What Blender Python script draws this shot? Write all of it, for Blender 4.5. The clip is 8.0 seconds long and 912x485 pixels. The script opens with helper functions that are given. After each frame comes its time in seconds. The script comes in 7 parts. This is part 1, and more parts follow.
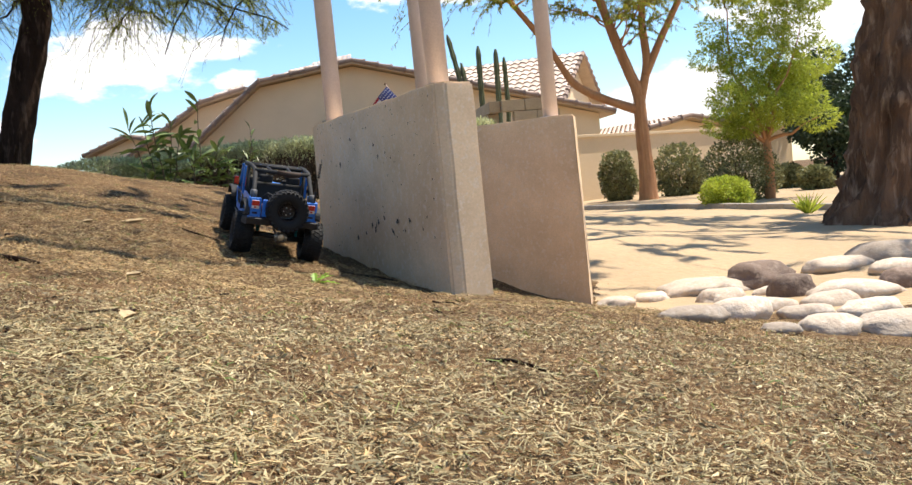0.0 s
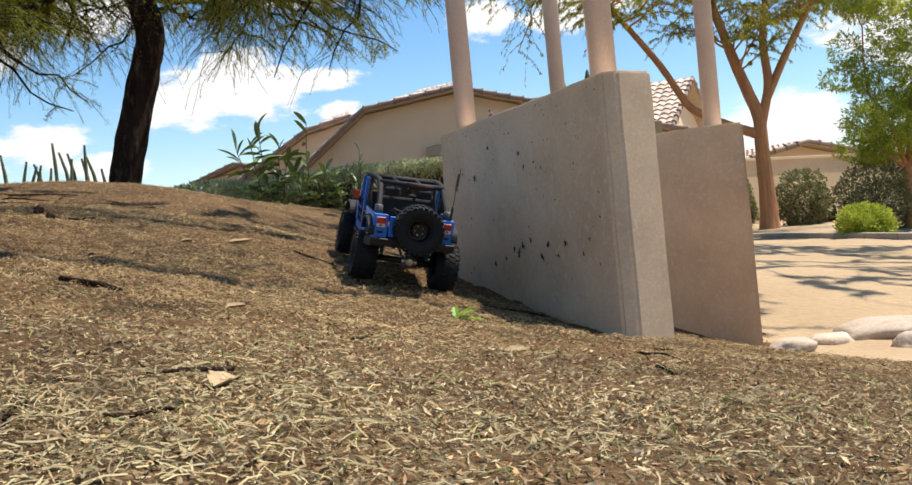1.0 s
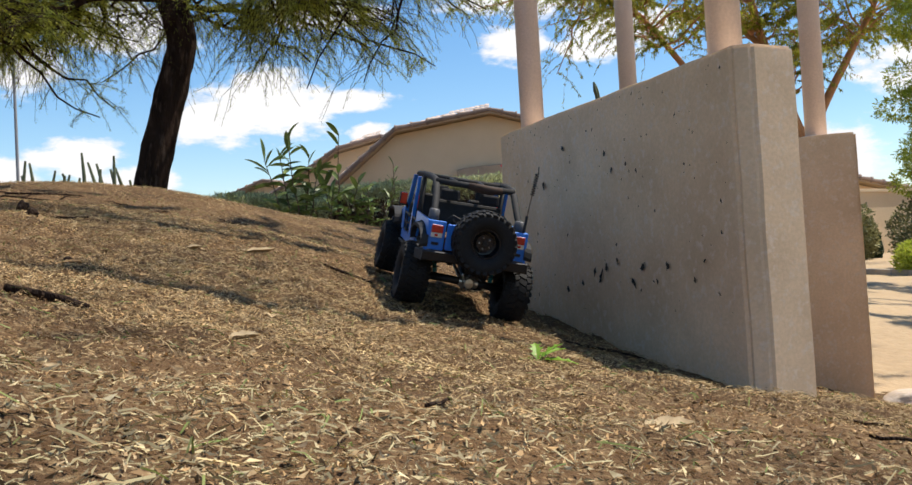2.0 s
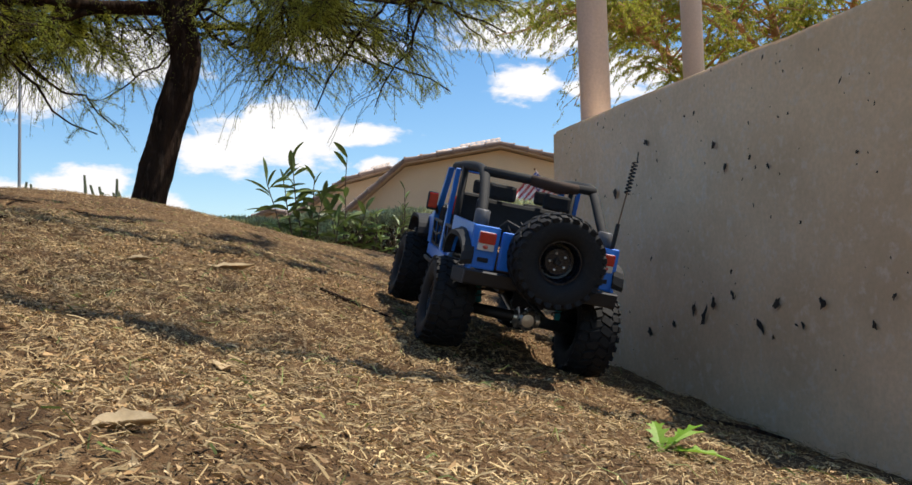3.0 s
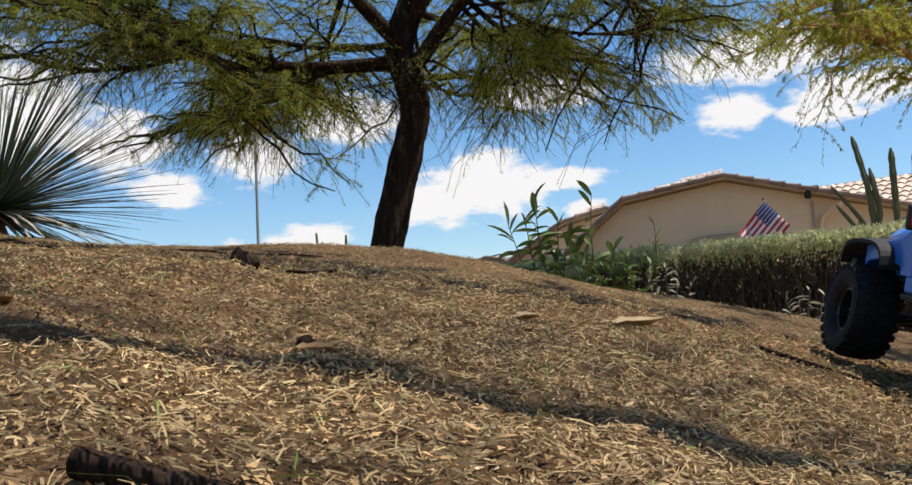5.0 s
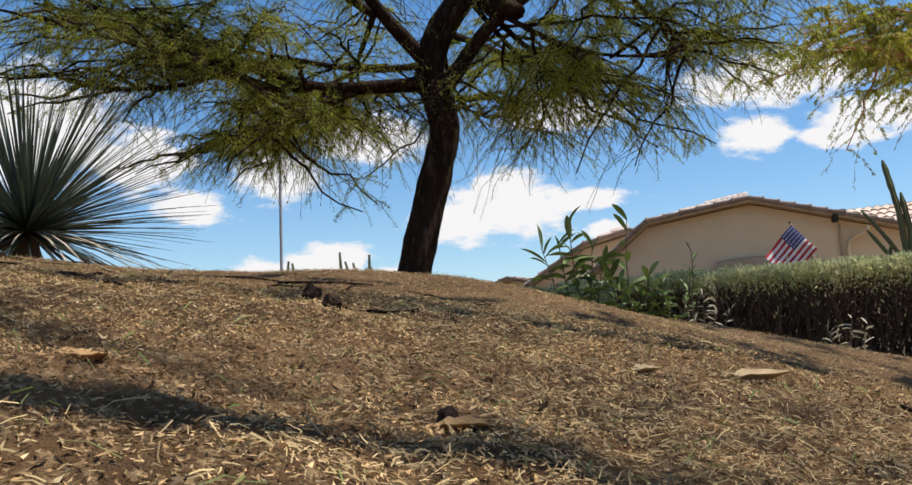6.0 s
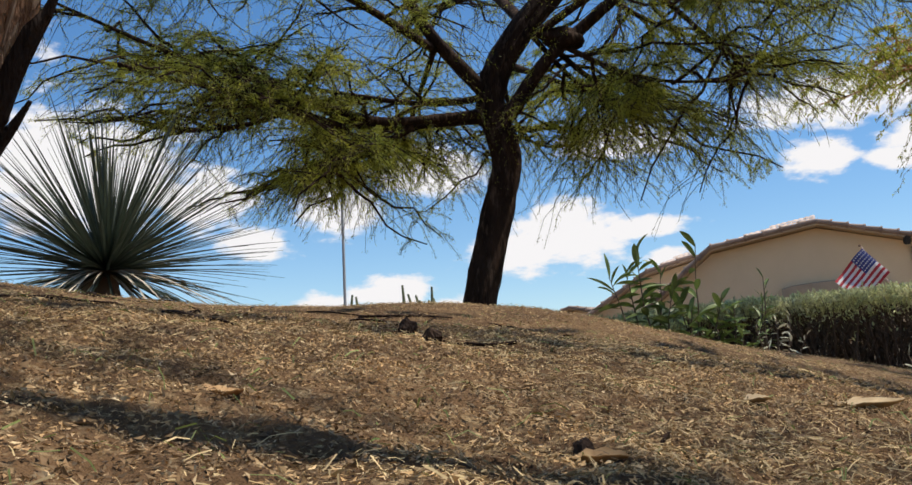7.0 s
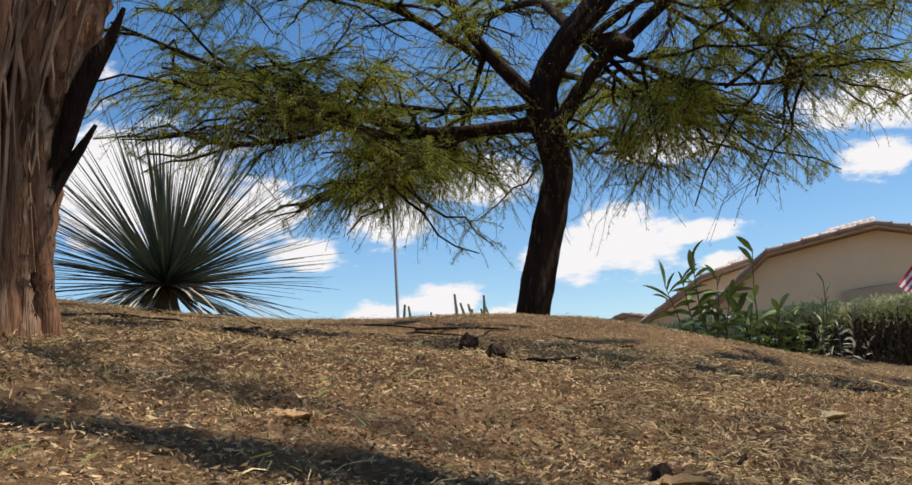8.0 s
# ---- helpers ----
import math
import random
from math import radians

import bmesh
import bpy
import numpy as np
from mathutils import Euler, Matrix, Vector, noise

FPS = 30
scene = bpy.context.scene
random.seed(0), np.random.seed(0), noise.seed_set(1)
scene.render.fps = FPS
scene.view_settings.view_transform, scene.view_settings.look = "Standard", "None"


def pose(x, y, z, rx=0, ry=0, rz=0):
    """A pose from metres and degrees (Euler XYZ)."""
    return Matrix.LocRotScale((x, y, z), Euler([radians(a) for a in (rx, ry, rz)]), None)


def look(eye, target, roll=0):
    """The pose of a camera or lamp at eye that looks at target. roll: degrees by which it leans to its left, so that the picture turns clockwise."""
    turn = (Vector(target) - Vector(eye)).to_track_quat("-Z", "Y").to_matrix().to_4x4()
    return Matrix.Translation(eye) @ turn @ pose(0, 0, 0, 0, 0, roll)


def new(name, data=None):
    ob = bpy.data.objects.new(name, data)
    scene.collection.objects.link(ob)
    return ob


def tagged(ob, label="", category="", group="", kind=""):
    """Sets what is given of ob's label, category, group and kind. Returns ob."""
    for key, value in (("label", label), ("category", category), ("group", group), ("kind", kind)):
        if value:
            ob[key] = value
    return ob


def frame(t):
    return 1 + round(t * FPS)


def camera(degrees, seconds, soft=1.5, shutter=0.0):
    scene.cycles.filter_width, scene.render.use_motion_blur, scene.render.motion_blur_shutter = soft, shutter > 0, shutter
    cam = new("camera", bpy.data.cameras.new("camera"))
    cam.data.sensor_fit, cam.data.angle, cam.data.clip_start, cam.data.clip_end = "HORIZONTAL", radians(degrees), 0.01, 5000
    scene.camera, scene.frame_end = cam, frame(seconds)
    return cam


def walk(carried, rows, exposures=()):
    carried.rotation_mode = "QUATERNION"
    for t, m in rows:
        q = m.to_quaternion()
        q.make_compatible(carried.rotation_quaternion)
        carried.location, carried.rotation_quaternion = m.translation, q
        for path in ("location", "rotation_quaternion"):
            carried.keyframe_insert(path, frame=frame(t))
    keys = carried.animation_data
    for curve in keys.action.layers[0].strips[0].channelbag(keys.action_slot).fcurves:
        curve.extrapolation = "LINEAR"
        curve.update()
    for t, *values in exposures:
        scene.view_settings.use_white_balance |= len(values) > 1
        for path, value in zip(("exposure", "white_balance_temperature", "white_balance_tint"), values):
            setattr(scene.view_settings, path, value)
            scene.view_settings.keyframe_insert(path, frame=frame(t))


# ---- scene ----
cam = camera(52.0, 8.0)
PATH = [
    (0, (0.0, 0.0, 0.16), (0.065, 1.996, 0.045), -4.8),
    (0.5, (-0.086, 0.258, 0.144), (-0.003, 2.255, 0.077), -4.0),
    (0.8, (-0.062, 0.365, 0.137), (-0.113, 2.364, 0.084), -4.3),
    (1, (-0.142, 0.479, 0.142), (-0.282, 2.473, 0.105), -4.4),
    (1.5, (-0.193, 0.681, 0.137), (-0.389, 2.671, 0.106), -4.2),
    (1.7, (-0.225, 0.769, 0.134), (-0.404, 2.761, 0.122), -3.3),
    (2.8, (-0.346, 1.377, 0.1), (-0.577, 3.362, 0.171), -0.8),
    (3, (-0.383, 1.471, 0.107), (-0.584, 3.458, 0.202), -0.9),
    (3.5, (-0.493, 1.641, 0.112), (-0.664, 3.627, 0.28), -0.2),
    (4, (-0.591, 1.766, 0.116), (-0.842, 3.742, 0.299), -0.5),
    (4.5, (-0.659, 1.8, 0.111), (-1.202, 3.716, 0.304), -2.6),
    (4.7, (-0.681, 1.778, 0.118), (-1.29, 3.673, 0.317), -3.2),
    (5.8, (-0.822, 1.81, 0.173), (-1.479, 3.686, 0.398), -2.4),
    (6, (-0.835, 1.827, 0.174), (-1.504, 3.696, 0.42), -2.2),
    (6.5, (-0.867, 1.835, 0.18), (-1.57, 3.684, 0.473), -2.5),
    (7, (-0.874, 1.798, 0.177), (-1.655, 3.612, 0.494), -2.9),
    (7.5, (-0.892, 1.812, 0.189), (-1.731, 3.599, 0.511), -2.9),
    (8, (-0.888, 1.8, 0.188), (-1.765, 3.565, 0.528), -3.3),
]
walk(cam, [(t, look(eye, target, roll)) for t, eye, target, roll in PATH],
     exposures=[(0.0, 0.84, 6800, 11), (0.5, 0.60, 6800, 11), (1.0, 0.51, 6750, 11), (1.5, 0.46, 6700, 11), (3.0, 0.40, 6700, 11), (3.5, 0.38, 6700, 11), (4.5, 0.29, 6700, 11), (8.0, 0.26, 6700, 12)])

# ---------------------------------------------------------------- light
SUN_AZ, SUN_EL = 72.0, 64.0          # degrees from +y towards +x, and above the horizon
SUN_DIR = Vector((math.sin(radians(SUN_AZ)) * math.cos(radians(SUN_EL)),
                  math.cos(radians(SUN_AZ)) * math.cos(radians(SUN_EL)), math.sin(radians(SUN_EL))))
sun_data = bpy.data.lights.new("sun", "SUN")
sun_data.energy, sun_data.angle, sun_data.color = 5.0, radians(0.53), (1.0, 0.95, 0.86)
sun_lamp = new("sun", sun_data)
sun_lamp.matrix_world = look(SUN_DIR * 50, (0, 0, 0))


def make_world():
    world = bpy.data.worlds.new("sky")
    scene.world = world
    world.use_nodes = True
    nt = world.node_tree
    nodes, links = nt.nodes, nt.links
    nodes.clear()

    def mth(op, a, b=0.0, clamp=False):
        n = nodes.new("ShaderNodeMath")
        n.operation, n.use_clamp = op, clamp
        for k, v in enumerate((a, b)):
            if isinstance(v, (int, float)):
                n.inputs[k].default_value = v
            else:
                links.new(v, n.inputs[k])
        return n.outputs[0]

    coord = nodes.new("ShaderNodeTexCoord")
    split = nodes.new("ShaderNodeSeparateXYZ")
    links.new(coord.outputs["Generated"], split.inputs[0])
    az = mth("ARCTAN2", mth("MULTIPLY", split.outputs[0], -1.0), split.outputs[1])
    el = mth("ARCSINE", split.outputs[2])
    # clouds: azimuth to the left, height, half width, half height in degrees
    clouds = [(16.6, 9.0, 6.4, 2.1), (19.5, 8.2, 4.6, 1.9), (12.4, 9.2, 4.2, 1.0), (16.5, 10.4, 3.0, 1.5), (1.3, 12.3, 2.8, 1.5), (-3.4, 11.7, 3.4, 0.9), (-5.5, 12.8, 5.0, 1.5), (0.0, 15.4, 7.5, 2.0), (13.0, 14.6, 5.0, 1.4),
              (45.5, 13.6, 8.5, 4.6), (38.5, 12.0, 4.0, 2.4), (35.5, 9.4, 2.8, 1.4), (30.5, 11.5, 3.4, 2.4), (27.6, 6.1, 3.6, 1.5), (24.0, 4.9, 3.0, 1.2), (31.5, 5.2, 3.0, 1.4),
              (25.0, 13.5, 5.0, 2.0), (-15.8, 4.0, 4.6, 2.8), (-24.0, 9.0, 7.0, 4.0), (10.4, 7.5, 1.6, 0.7), (60.0, 20.0, 14.0, 7.0),
              (110.0, 30.0, 25.0, 9.0), (-80.0, 25.0, 22.0, 8.0), (180.0, 35.0, 30.0, 12.0), (-130.0, 22.0, 20.0, 8.0)]
    best = None
    for a, e, ra, re in clouds:
        da = mth("MULTIPLY", mth("SUBTRACT", az, radians(a)), 1 / radians(ra))
        de = mth("MULTIPLY", mth("SUBTRACT", el, radians(e)), 1 / radians(re))
        d = mth("SUBTRACT", 1.0, mth("SQRT", mth("ADD", mth("MULTIPLY", da, da), mth("MULTIPLY", de, de))))
        best = d if best is None else mth("MAXIMUM", best, d)
    comb = nodes.new("ShaderNodeCombineXYZ")
    links.new(mth("MULTIPLY", az, 16.0), comb.inputs[0])
    links.new(mth("MULTIPLY", el, 34.0), comb.inputs[1])
    wisp = nodes.new("ShaderNodeTexNoise")
    wisp.inputs["Scale"].default_value, wisp.inputs["Detail"].default_value, wisp.inputs["Roughness"].default_value = 1.3, 9.0, 0.62
    links.new(comb.outputs[0], wisp.inputs["Vector"])
    body = mth("ADD", best, mth("MULTIPLY", mth("SUBTRACT", wisp.outputs["Fac"], 0.5), 1.7))
    cover = nodes.new("ShaderNodeMapRange")
    cover.interpolation_type = "SMOOTHSTEP"
    cover.inputs["From Min"].default_value, cover.inputs["From Max"].default_value = 0.08, 0.5
    links.new(body, cover.inputs["Value"])
    sky = nodes.new("ShaderNodeTexSky")
    sky.sky_type, sky.sun_disc = "NISHITA", False
    sky.sun_elevation, sky.sun_rotation = radians(SUN_EL), radians(SUN_AZ)
    sky.air_density, sky.dust_density, sky.ozone_density = 1.0, 0.3, 3.0
    rich = nodes.new("ShaderNodeHueSaturation")
    rich.inputs["Saturation"].default_value, rich.inputs["Value"].default_value = 1.25, 1.25
    links.new(sky.outputs["Color"], rich.inputs["Color"])
    mix = nodes.new("ShaderNodeMix")
    mix.data_type = "RGBA"
    links.new(cover.outputs["Result"], mix.inputs["Factor"])
    links.new(rich.outputs["Color"], mix.inputs["A"])
    mix.inputs["B"].default_value = (7.6, 7.7, 7.9, 1)
    back = nodes.new("ShaderNodeBackground")
    back.inputs["Strength"].default_value = 0.1
    links.new(mix.outputs["Result"], back.inputs["Color"])
    out = nodes.new("ShaderNodeOutputWorld")
    links.new(back.outputs[0], out.inputs["Surface"])


make_world()

# ---------------------------------------------------------------- materials
def material(name, base, rough=0.8, metal=0.0, second=None, scale=20.0, fine=200.0, bump=0.3, bump_size=0.002, spec=0.5,
             thresh=(0.35, 0.65), stretch=(1, 1, 1), through_light=0.0, island=0.0, coat=0.0, third=None, coords="Object", rand=0.0):
    """A procedural surface: two colours mixed at a coarse scale, a third in fine grain, and fine relief."""
    m = bpy.data.materials.new(name)
    m.use_nodes = True
    nt = m.node_tree
    nodes, links = nt.nodes, nt.links
    bsdf = nodes["Principled BSDF"]
    bsdf.inputs["Roughness"].default_value = rough
    bsdf.inputs["Metallic"].default_value = metal
    bsdf.inputs["Specular IOR Level"].default_value = spec
    bsdf.inputs["Coat Weight"].default_value = coat
    bsdf.inputs["Coat Roughness"].default_value = 0.08
    tc = nodes.new("ShaderNodeTexCoord")
    mp = nodes.new("ShaderNodeMapping")
    mp.inputs["Scale"].default_value = stretch
    links.new(tc.outputs[coords], mp.inputs["Vector"])

    def noise_node(s, detail, rough_=0.6):
        n = nodes.new("ShaderNodeTexNoise")
        n.inputs["Scale"].default_value, n.inputs["Detail"].default_value, n.inputs["Roughness"].default_value = s, detail, rough_
        links.new(mp.outputs["Vector"], n.inputs["Vector"])
        return n.outputs["Fac"]

    def ranged(v, a, b, c=0.0, d=1.0):
        n = nodes.new("ShaderNodeMapRange")
        for key, val in (("From Min", a), ("From Max", b), ("To Min", c), ("To Max", d)):
            n.inputs[key].default_value = val
        links.new(v, n.inputs["Value"])
        return n.outputs["Result"]

    def mixed(f, a, b, mode="MIX"):
        n = nodes.new("ShaderNodeMix")
        n.data_type, n.blend_type = "RGBA", mode
        for key, val in (("Factor", f), ("A", a), ("B", b)):
            if isinstance(val, (tuple, float, int)):
                n.inputs[key].default_value = (*val, 1) if isinstance(val, tuple) else val
            else:
                links.new(val, n.inputs[key])
        return n.outputs["Result"]

    coarse = noise_node(scale, 5)
    grain = noise_node(fine, 3)
    col = mixed(ranged(coarse, *thresh), base, second or tuple(c * 0.75 for c in base))
    if third:
        col = mixed(ranged(noise_node(fine * 0.35, 4), 0.52, 0.7), col, third)
    col = mixed(ranged(grain, 0.3, 0.7, 0.0, 0.35), col, tuple(c * 0.55 for c in base))
    if island:
        geo = nodes.new("ShaderNodeNewGeometry")
        hsv = nodes.new("ShaderNodeHueSaturation")
        links.new(ranged(geo.outputs["Random Per Island"], 0, 1, 1 - island, 1 + island), hsv.inputs["Value"])
        links.new(col, hsv.inputs["Color"])
        col = hsv.outputs["Color"]
    if rand:
        oi = nodes.new("ShaderNodeObjectInfo")
        hsv = nodes.new("ShaderNodeHueSaturation")
        links.new(ranged(oi.outputs["Random"], 0, 1, 1 - rand, 1 + rand), hsv.inputs["Value"])
        links.new(col, hsv.inputs["Color"])
        col = hsv.outputs["Color"]
    links.new(col, bsdf.inputs["Base Color"])
    links.new(ranged(grain, 0.2, 0.8, max(0.02, rough - 0.1), min(1.0, rough + 0.1)), bsdf.inputs["Roughness"])
    if bump:
        bp = nodes.new("ShaderNodeBump")
        bp.inputs["Strength"].default_value, bp.inputs["Distance"].default_value = bump, bump_size
        links.new(mixed(0.4, grain, coarse), bp.inputs["Height"])
        links.new(bp.outputs["Normal"], bsdf.inputs["Normal"])
    if through_light:
        tr = nodes.new("ShaderNodeBsdfTranslucent")
        links.new(col, tr.inputs["Color"])
        ms = nodes.new("ShaderNodeMixShader")
        ms.inputs[0].default_value = through_light
        out = nodes["Material Output"]
        links.new(bsdf.outputs[0], ms.inputs[1])
        links.new(tr.outputs[0], ms.inputs[2])
        links.new(ms.outputs[0], out.inputs["Surface"])
    return m


M = {}
M["soil"] = material("dry_soil", (0.155, 0.09, 0.044), 0.95, second=(0.062, 0.035, 0.018), scale=3.0, fine=240, bump=1.0, bump_size=0.010, third=(0.33, 0.235, 0.125), coords="Object", spec=0.1)
M["leaf_litter"] = material("leaf_litter", (0.44, 0.275, 0.12), 0.85, second=(0.10, 0.052, 0.022), scale=4.5, fine=160, bump=0.2, island=0.7, through_light=0.1, third=(0.58, 0.45, 0.26))
M["tan_litter"] = material("tan_litter", (0.47, 0.375, 0.20), 0.85, second=(0.22, 0.165, 0.08), scale=6, fine=160, bump=0.2, island=0.65, through_light=0.1, third=(0.60, 0.51, 0.33))
M["straw"] = material("dry_straw", (0.58, 0.43, 0.21), 0.8, second=(0.22, 0.14, 0.06), scale=3.5, fine=120, bump=0.1, island=0.5, through_light=0.15)
M["grey_straw"] = material("grey_straw", (0.47, 0.39, 0.21), 0.8, second=(0.27, 0.225, 0.11), scale=5, fine=120, bump=0.1, island=0.45, through_light=0.15)
M["orange_leaf"] = material("orange_dry_leaf", (0.44, 0.27, 0.115), 0.75, second=(0.33, 0.18, 0.07), scale=60, fine=400, bump=0.3, through_light=0.2)
M["tan_leaf"] = material("tan_dry_leaf", (0.56, 0.42, 0.24), 0.8, second=(0.44, 0.31, 0.16), scale=60, fine=400, bump=0.3, through_light=0.2)
M["green_grass"] = material("green_grass", (0.13, 0.19, 0.04), 0.7, second=(0.24, 0.24, 0.07), scale=5, fine=100, island=0.4, through_light=0.3)
M["weed"] = material("weed_leaf", (0.22, 0.42, 0.03), 0.5, second=(0.30, 0.46, 0.06), scale=40, fine=300, through_light=0.4)
M["concrete"] = material("cast_concrete", (0.83, 0.60, 0.38), 0.92, second=(0.64, 0.445, 0.27), scale=4.5, fine=160, bump=0.14, bump_size=0.003, third=(0.76, 0.60, 0.44), spec=0.2)
M["pit"] = material("dark_pit", (0.045, 0.03, 0.02), 0.95, scale=60, bump=0.5)
M["pole"] = material("painted_steel", (0.74, 0.61, 0.53), 0.45, second=(0.68, 0.55, 0.47), scale=8, fine=200, bump=0.08)
M["rock"] = material("river_boulder", (0.52, 0.42, 0.32), 0.9, second=(0.40, 0.31, 0.23), scale=9, fine=90, bump=0.7, bump_size=0.008, third=(0.60, 0.51, 0.42), rand=0.35)
M["rock_dark"] = material("brown_boulder", (0.22, 0.15, 0.11), 0.9, second=(0.14, 0.095, 0.07), scale=9, fine=90, bump=0.7, bump_size=0.008, third=(0.32, 0.24, 0.18), rand=0.25)
M["bark"] = material("mesquite_bark", (0.040, 0.023, 0.015), 0.95, second=(0.010, 0.006, 0.004), scale=12, fine=70, bump=1.0, bump_size=0.04, stretch=(1, 1, 0.22), spec=0.1, third=(0.10, 0.065, 0.045))
M["bark_gnarl"] = material("gnarled_bark", (0.24, 0.135, 0.08), 0.95, second=(0.075, 0.042, 0.026), scale=5, fine=50, bump=1.0, bump_size=0.05, stretch=(1, 1, 0.18), spec=0.15, third=(0.36, 0.24, 0.16))
M["bark_red"] = material("shaggy_bark", (0.40, 0.235, 0.14), 0.95, second=(0.13, 0.068, 0.038), scale=16, fine=90, bump=1.0, bump_size=0.02, stretch=(1, 1, 0.10), third=(0.55, 0.38, 0.26), thresh=(0.42, 0.58))
M["bark_shag"] = material("shaggy_inner_bark", (0.31, 0.16, 0.088), 0.95, second=(0.055, 0.026, 0.014), scale=20, fine=120, bump=1.0, bump_size=0.02, stretch=(1, 1, 0.07), third=(0.46, 0.33, 0.23), thresh=(0.42, 0.58), spec=0.15)
M["bark_strip"] = material("peeling_bark", (0.34, 0.22, 0.14), 0.9, second=(0.15, 0.08, 0.046), scale=24, fine=140, bump=0.8, bump_size=0.006, stretch=(1, 1, 0.14), rand=0.45)
M["bark_orange"] = material("orange_bark", (0.52, 0.26, 0.12), 0.9, second=(0.38, 0.18, 0.085), scale=7, fine=60, bump=0.6, bump_size=0.02, stretch=(1, 1, 0.3))
M["leaf"] = material("mesquite_leaf", (0.45, 0.45, 0.048), 0.55, second=(0.22, 0.265, 0.034), scale=1.2, fine=30, bump=0, island=0.5, through_light=0.62)
M["leaf_light"] = material("light_leaf", (0.46, 0.50, 0.06), 0.6, second=(0.32, 0.40, 0.05), scale=1.0, fine=20, bump=0, island=0.3, through_light=0.45)
M["leaf_dark"] = material("dark_leaf", (0.04, 0.065, 0.025), 0.7, scale=1.0, fine=20, bump=0, island=0.3, through_light=0.25)
M["hedge_leaf"] = material("hedge_leaf", (0.46, 0.48, 0.22), 0.65, second=(0.56, 0.55, 0.32), scale=2.5, fine=40, bump=0, island=0.4, through_light=0.45)
M["shrub_leaf"] = material("shrub_leaf", (0.21, 0.21, 0.085), 0.7, second=(0.27, 0.255, 0.11), scale=2.0, fine=30, bump=0, island=0.4, through_light=0.25)
M["twig"] = material("dry_twig", (0.13, 0.085, 0.055), 0.9, scale=20, fine=90, bump=0.3)
M["oleander"] = material("oleander_leaf", (0.10, 0.15, 0.035), 0.45, second=(0.16, 0.21, 0.055), scale=8, fine=60, bump=0.1, island=0.3, through_light=0.25)
M["agave"] = material("grey_green_blade", (0.07, 0.09, 0.058), 0.5, second=(0.035, 0.048, 0.034), scale=6, fine=80, bump=0.15, island=0.3, through_light=0.12)
M["agave_dry"] = material("dry_blade", (0.50, 0.44, 0.34), 0.8, scale=6, fine=80, island=0.3)
M["stucco"] = material("tan_stucco", (0.72, 0.55, 0.35), 0.95, second=(0.67, 0.51, 0.32), scale=1.2, fine=60, bump=0.3, bump_size=0.01)
M["stucco_trim"] = material("brown_trim", (0.46, 0.35, 0.235), 0.9, scale=2, fine=40, bump=0.2)
M["tile"] = material("clay_tile", (0.50, 0.38, 0.30), 0.85, second=(0.59, 0.48, 0.39), scale=1.6, fine=25, bump=0.3, bump_size=0.01, island=0.2)
M["ridge"] = material("weathered_ridge_tile", (0.30, 0.215, 0.165), 0.9, second=(0.22, 0.155, 0.12), scale=3, fine=30, bump=0.3, rand=0.25)
M["brown_twig"] = material("dead_brown_twig", (0.10, 0.06, 0.035), 0.9, second=(0.06, 0.035, 0.02), scale=8, fine=90, bump=0.2, island=0.4)
M["pale_leaf"] = material("pale_dry_leaf", (0.42, 0.40, 0.27), 0.7, second=(0.55, 0.52, 0.40), scale=8, fine=60, bump=0.1, island=0.3, through_light=0.2)
M["block"] = material("garden_block", (0.55, 0.41, 0.26), 0.95, second=(0.48, 0.35, 0.22), scale=3, fine=50, bump=0.5, bump_size=0.01, rand=0.08)
M["kerb"] = material("kerb_concrete", (0.40, 0.34, 0.27), 0.9, scale=3, fine=60, bump=0.3)
M["gravel"] = material("desert_gravel", (0.45, 0.32, 0.18), 0.95, second=(0.34, 0.235, 0.13), scale=0.6, fine=30, bump=0.6, bump_size=0.02)
M["cactus"] = material("columnar_cactus", (0.13, 0.15, 0.075), 0.75, scale=5, fine=40, bump=0.3)
M["rubber"] = material("tyre_rubber", (0.009, 0.009, 0.010), 0.7, second=(0.013, 0.0125, 0.012), scale=40, fine=400, bump=0.25, bump_size=0.0006, spec=0.25, third=(0.02, 0.019, 0.017))
M["black"] = material("black_plastic", (0.014, 0.014, 0.016), 0.55, scale=60, fine=500, bump=0.15, bump_size=0.0004)
M["dash"] = material("matt_black_plastic", (0.013, 0.013, 0.014), 0.8, scale=60, fine=500, bump=0.2, bump_size=0.0004)
M["blue"] = material("blue_paint", (0.022, 0.19, 0.66), 0.36, second=(0.02, 0.17, 0.60), scale=30, fine=600, bump=0.04, bump_size=0.0003, coat=0.15, spec=0.3)
M["steel"] = material("cast_aluminium", (0.62, 0.61, 0.59), 0.35, metal=0.9, second=(0.42, 0.41, 0.40), scale=60, fine=500, bump=0.3, bump_size=0.0005)
M["nut"] = material("bright_steel_nut", (0.72, 0.71, 0.69), 0.35, metal=0.35, scale=60, fine=500, bump=0.05)
M["socket"] = material("dark_grey_plastic", (0.09, 0.09, 0.095), 0.5, scale=60, fine=400, bump=0.1)
M["rim"] = material("black_rim", (0.012, 0.013, 0.018), 0.28, metal=0.2, scale=80, fine=600, bump=0.05)
M["red"] = material("red_lens", (0.55, 0.02, 0.012), 0.2, scale=60, fine=400, bump=0.03, coat=0.5)
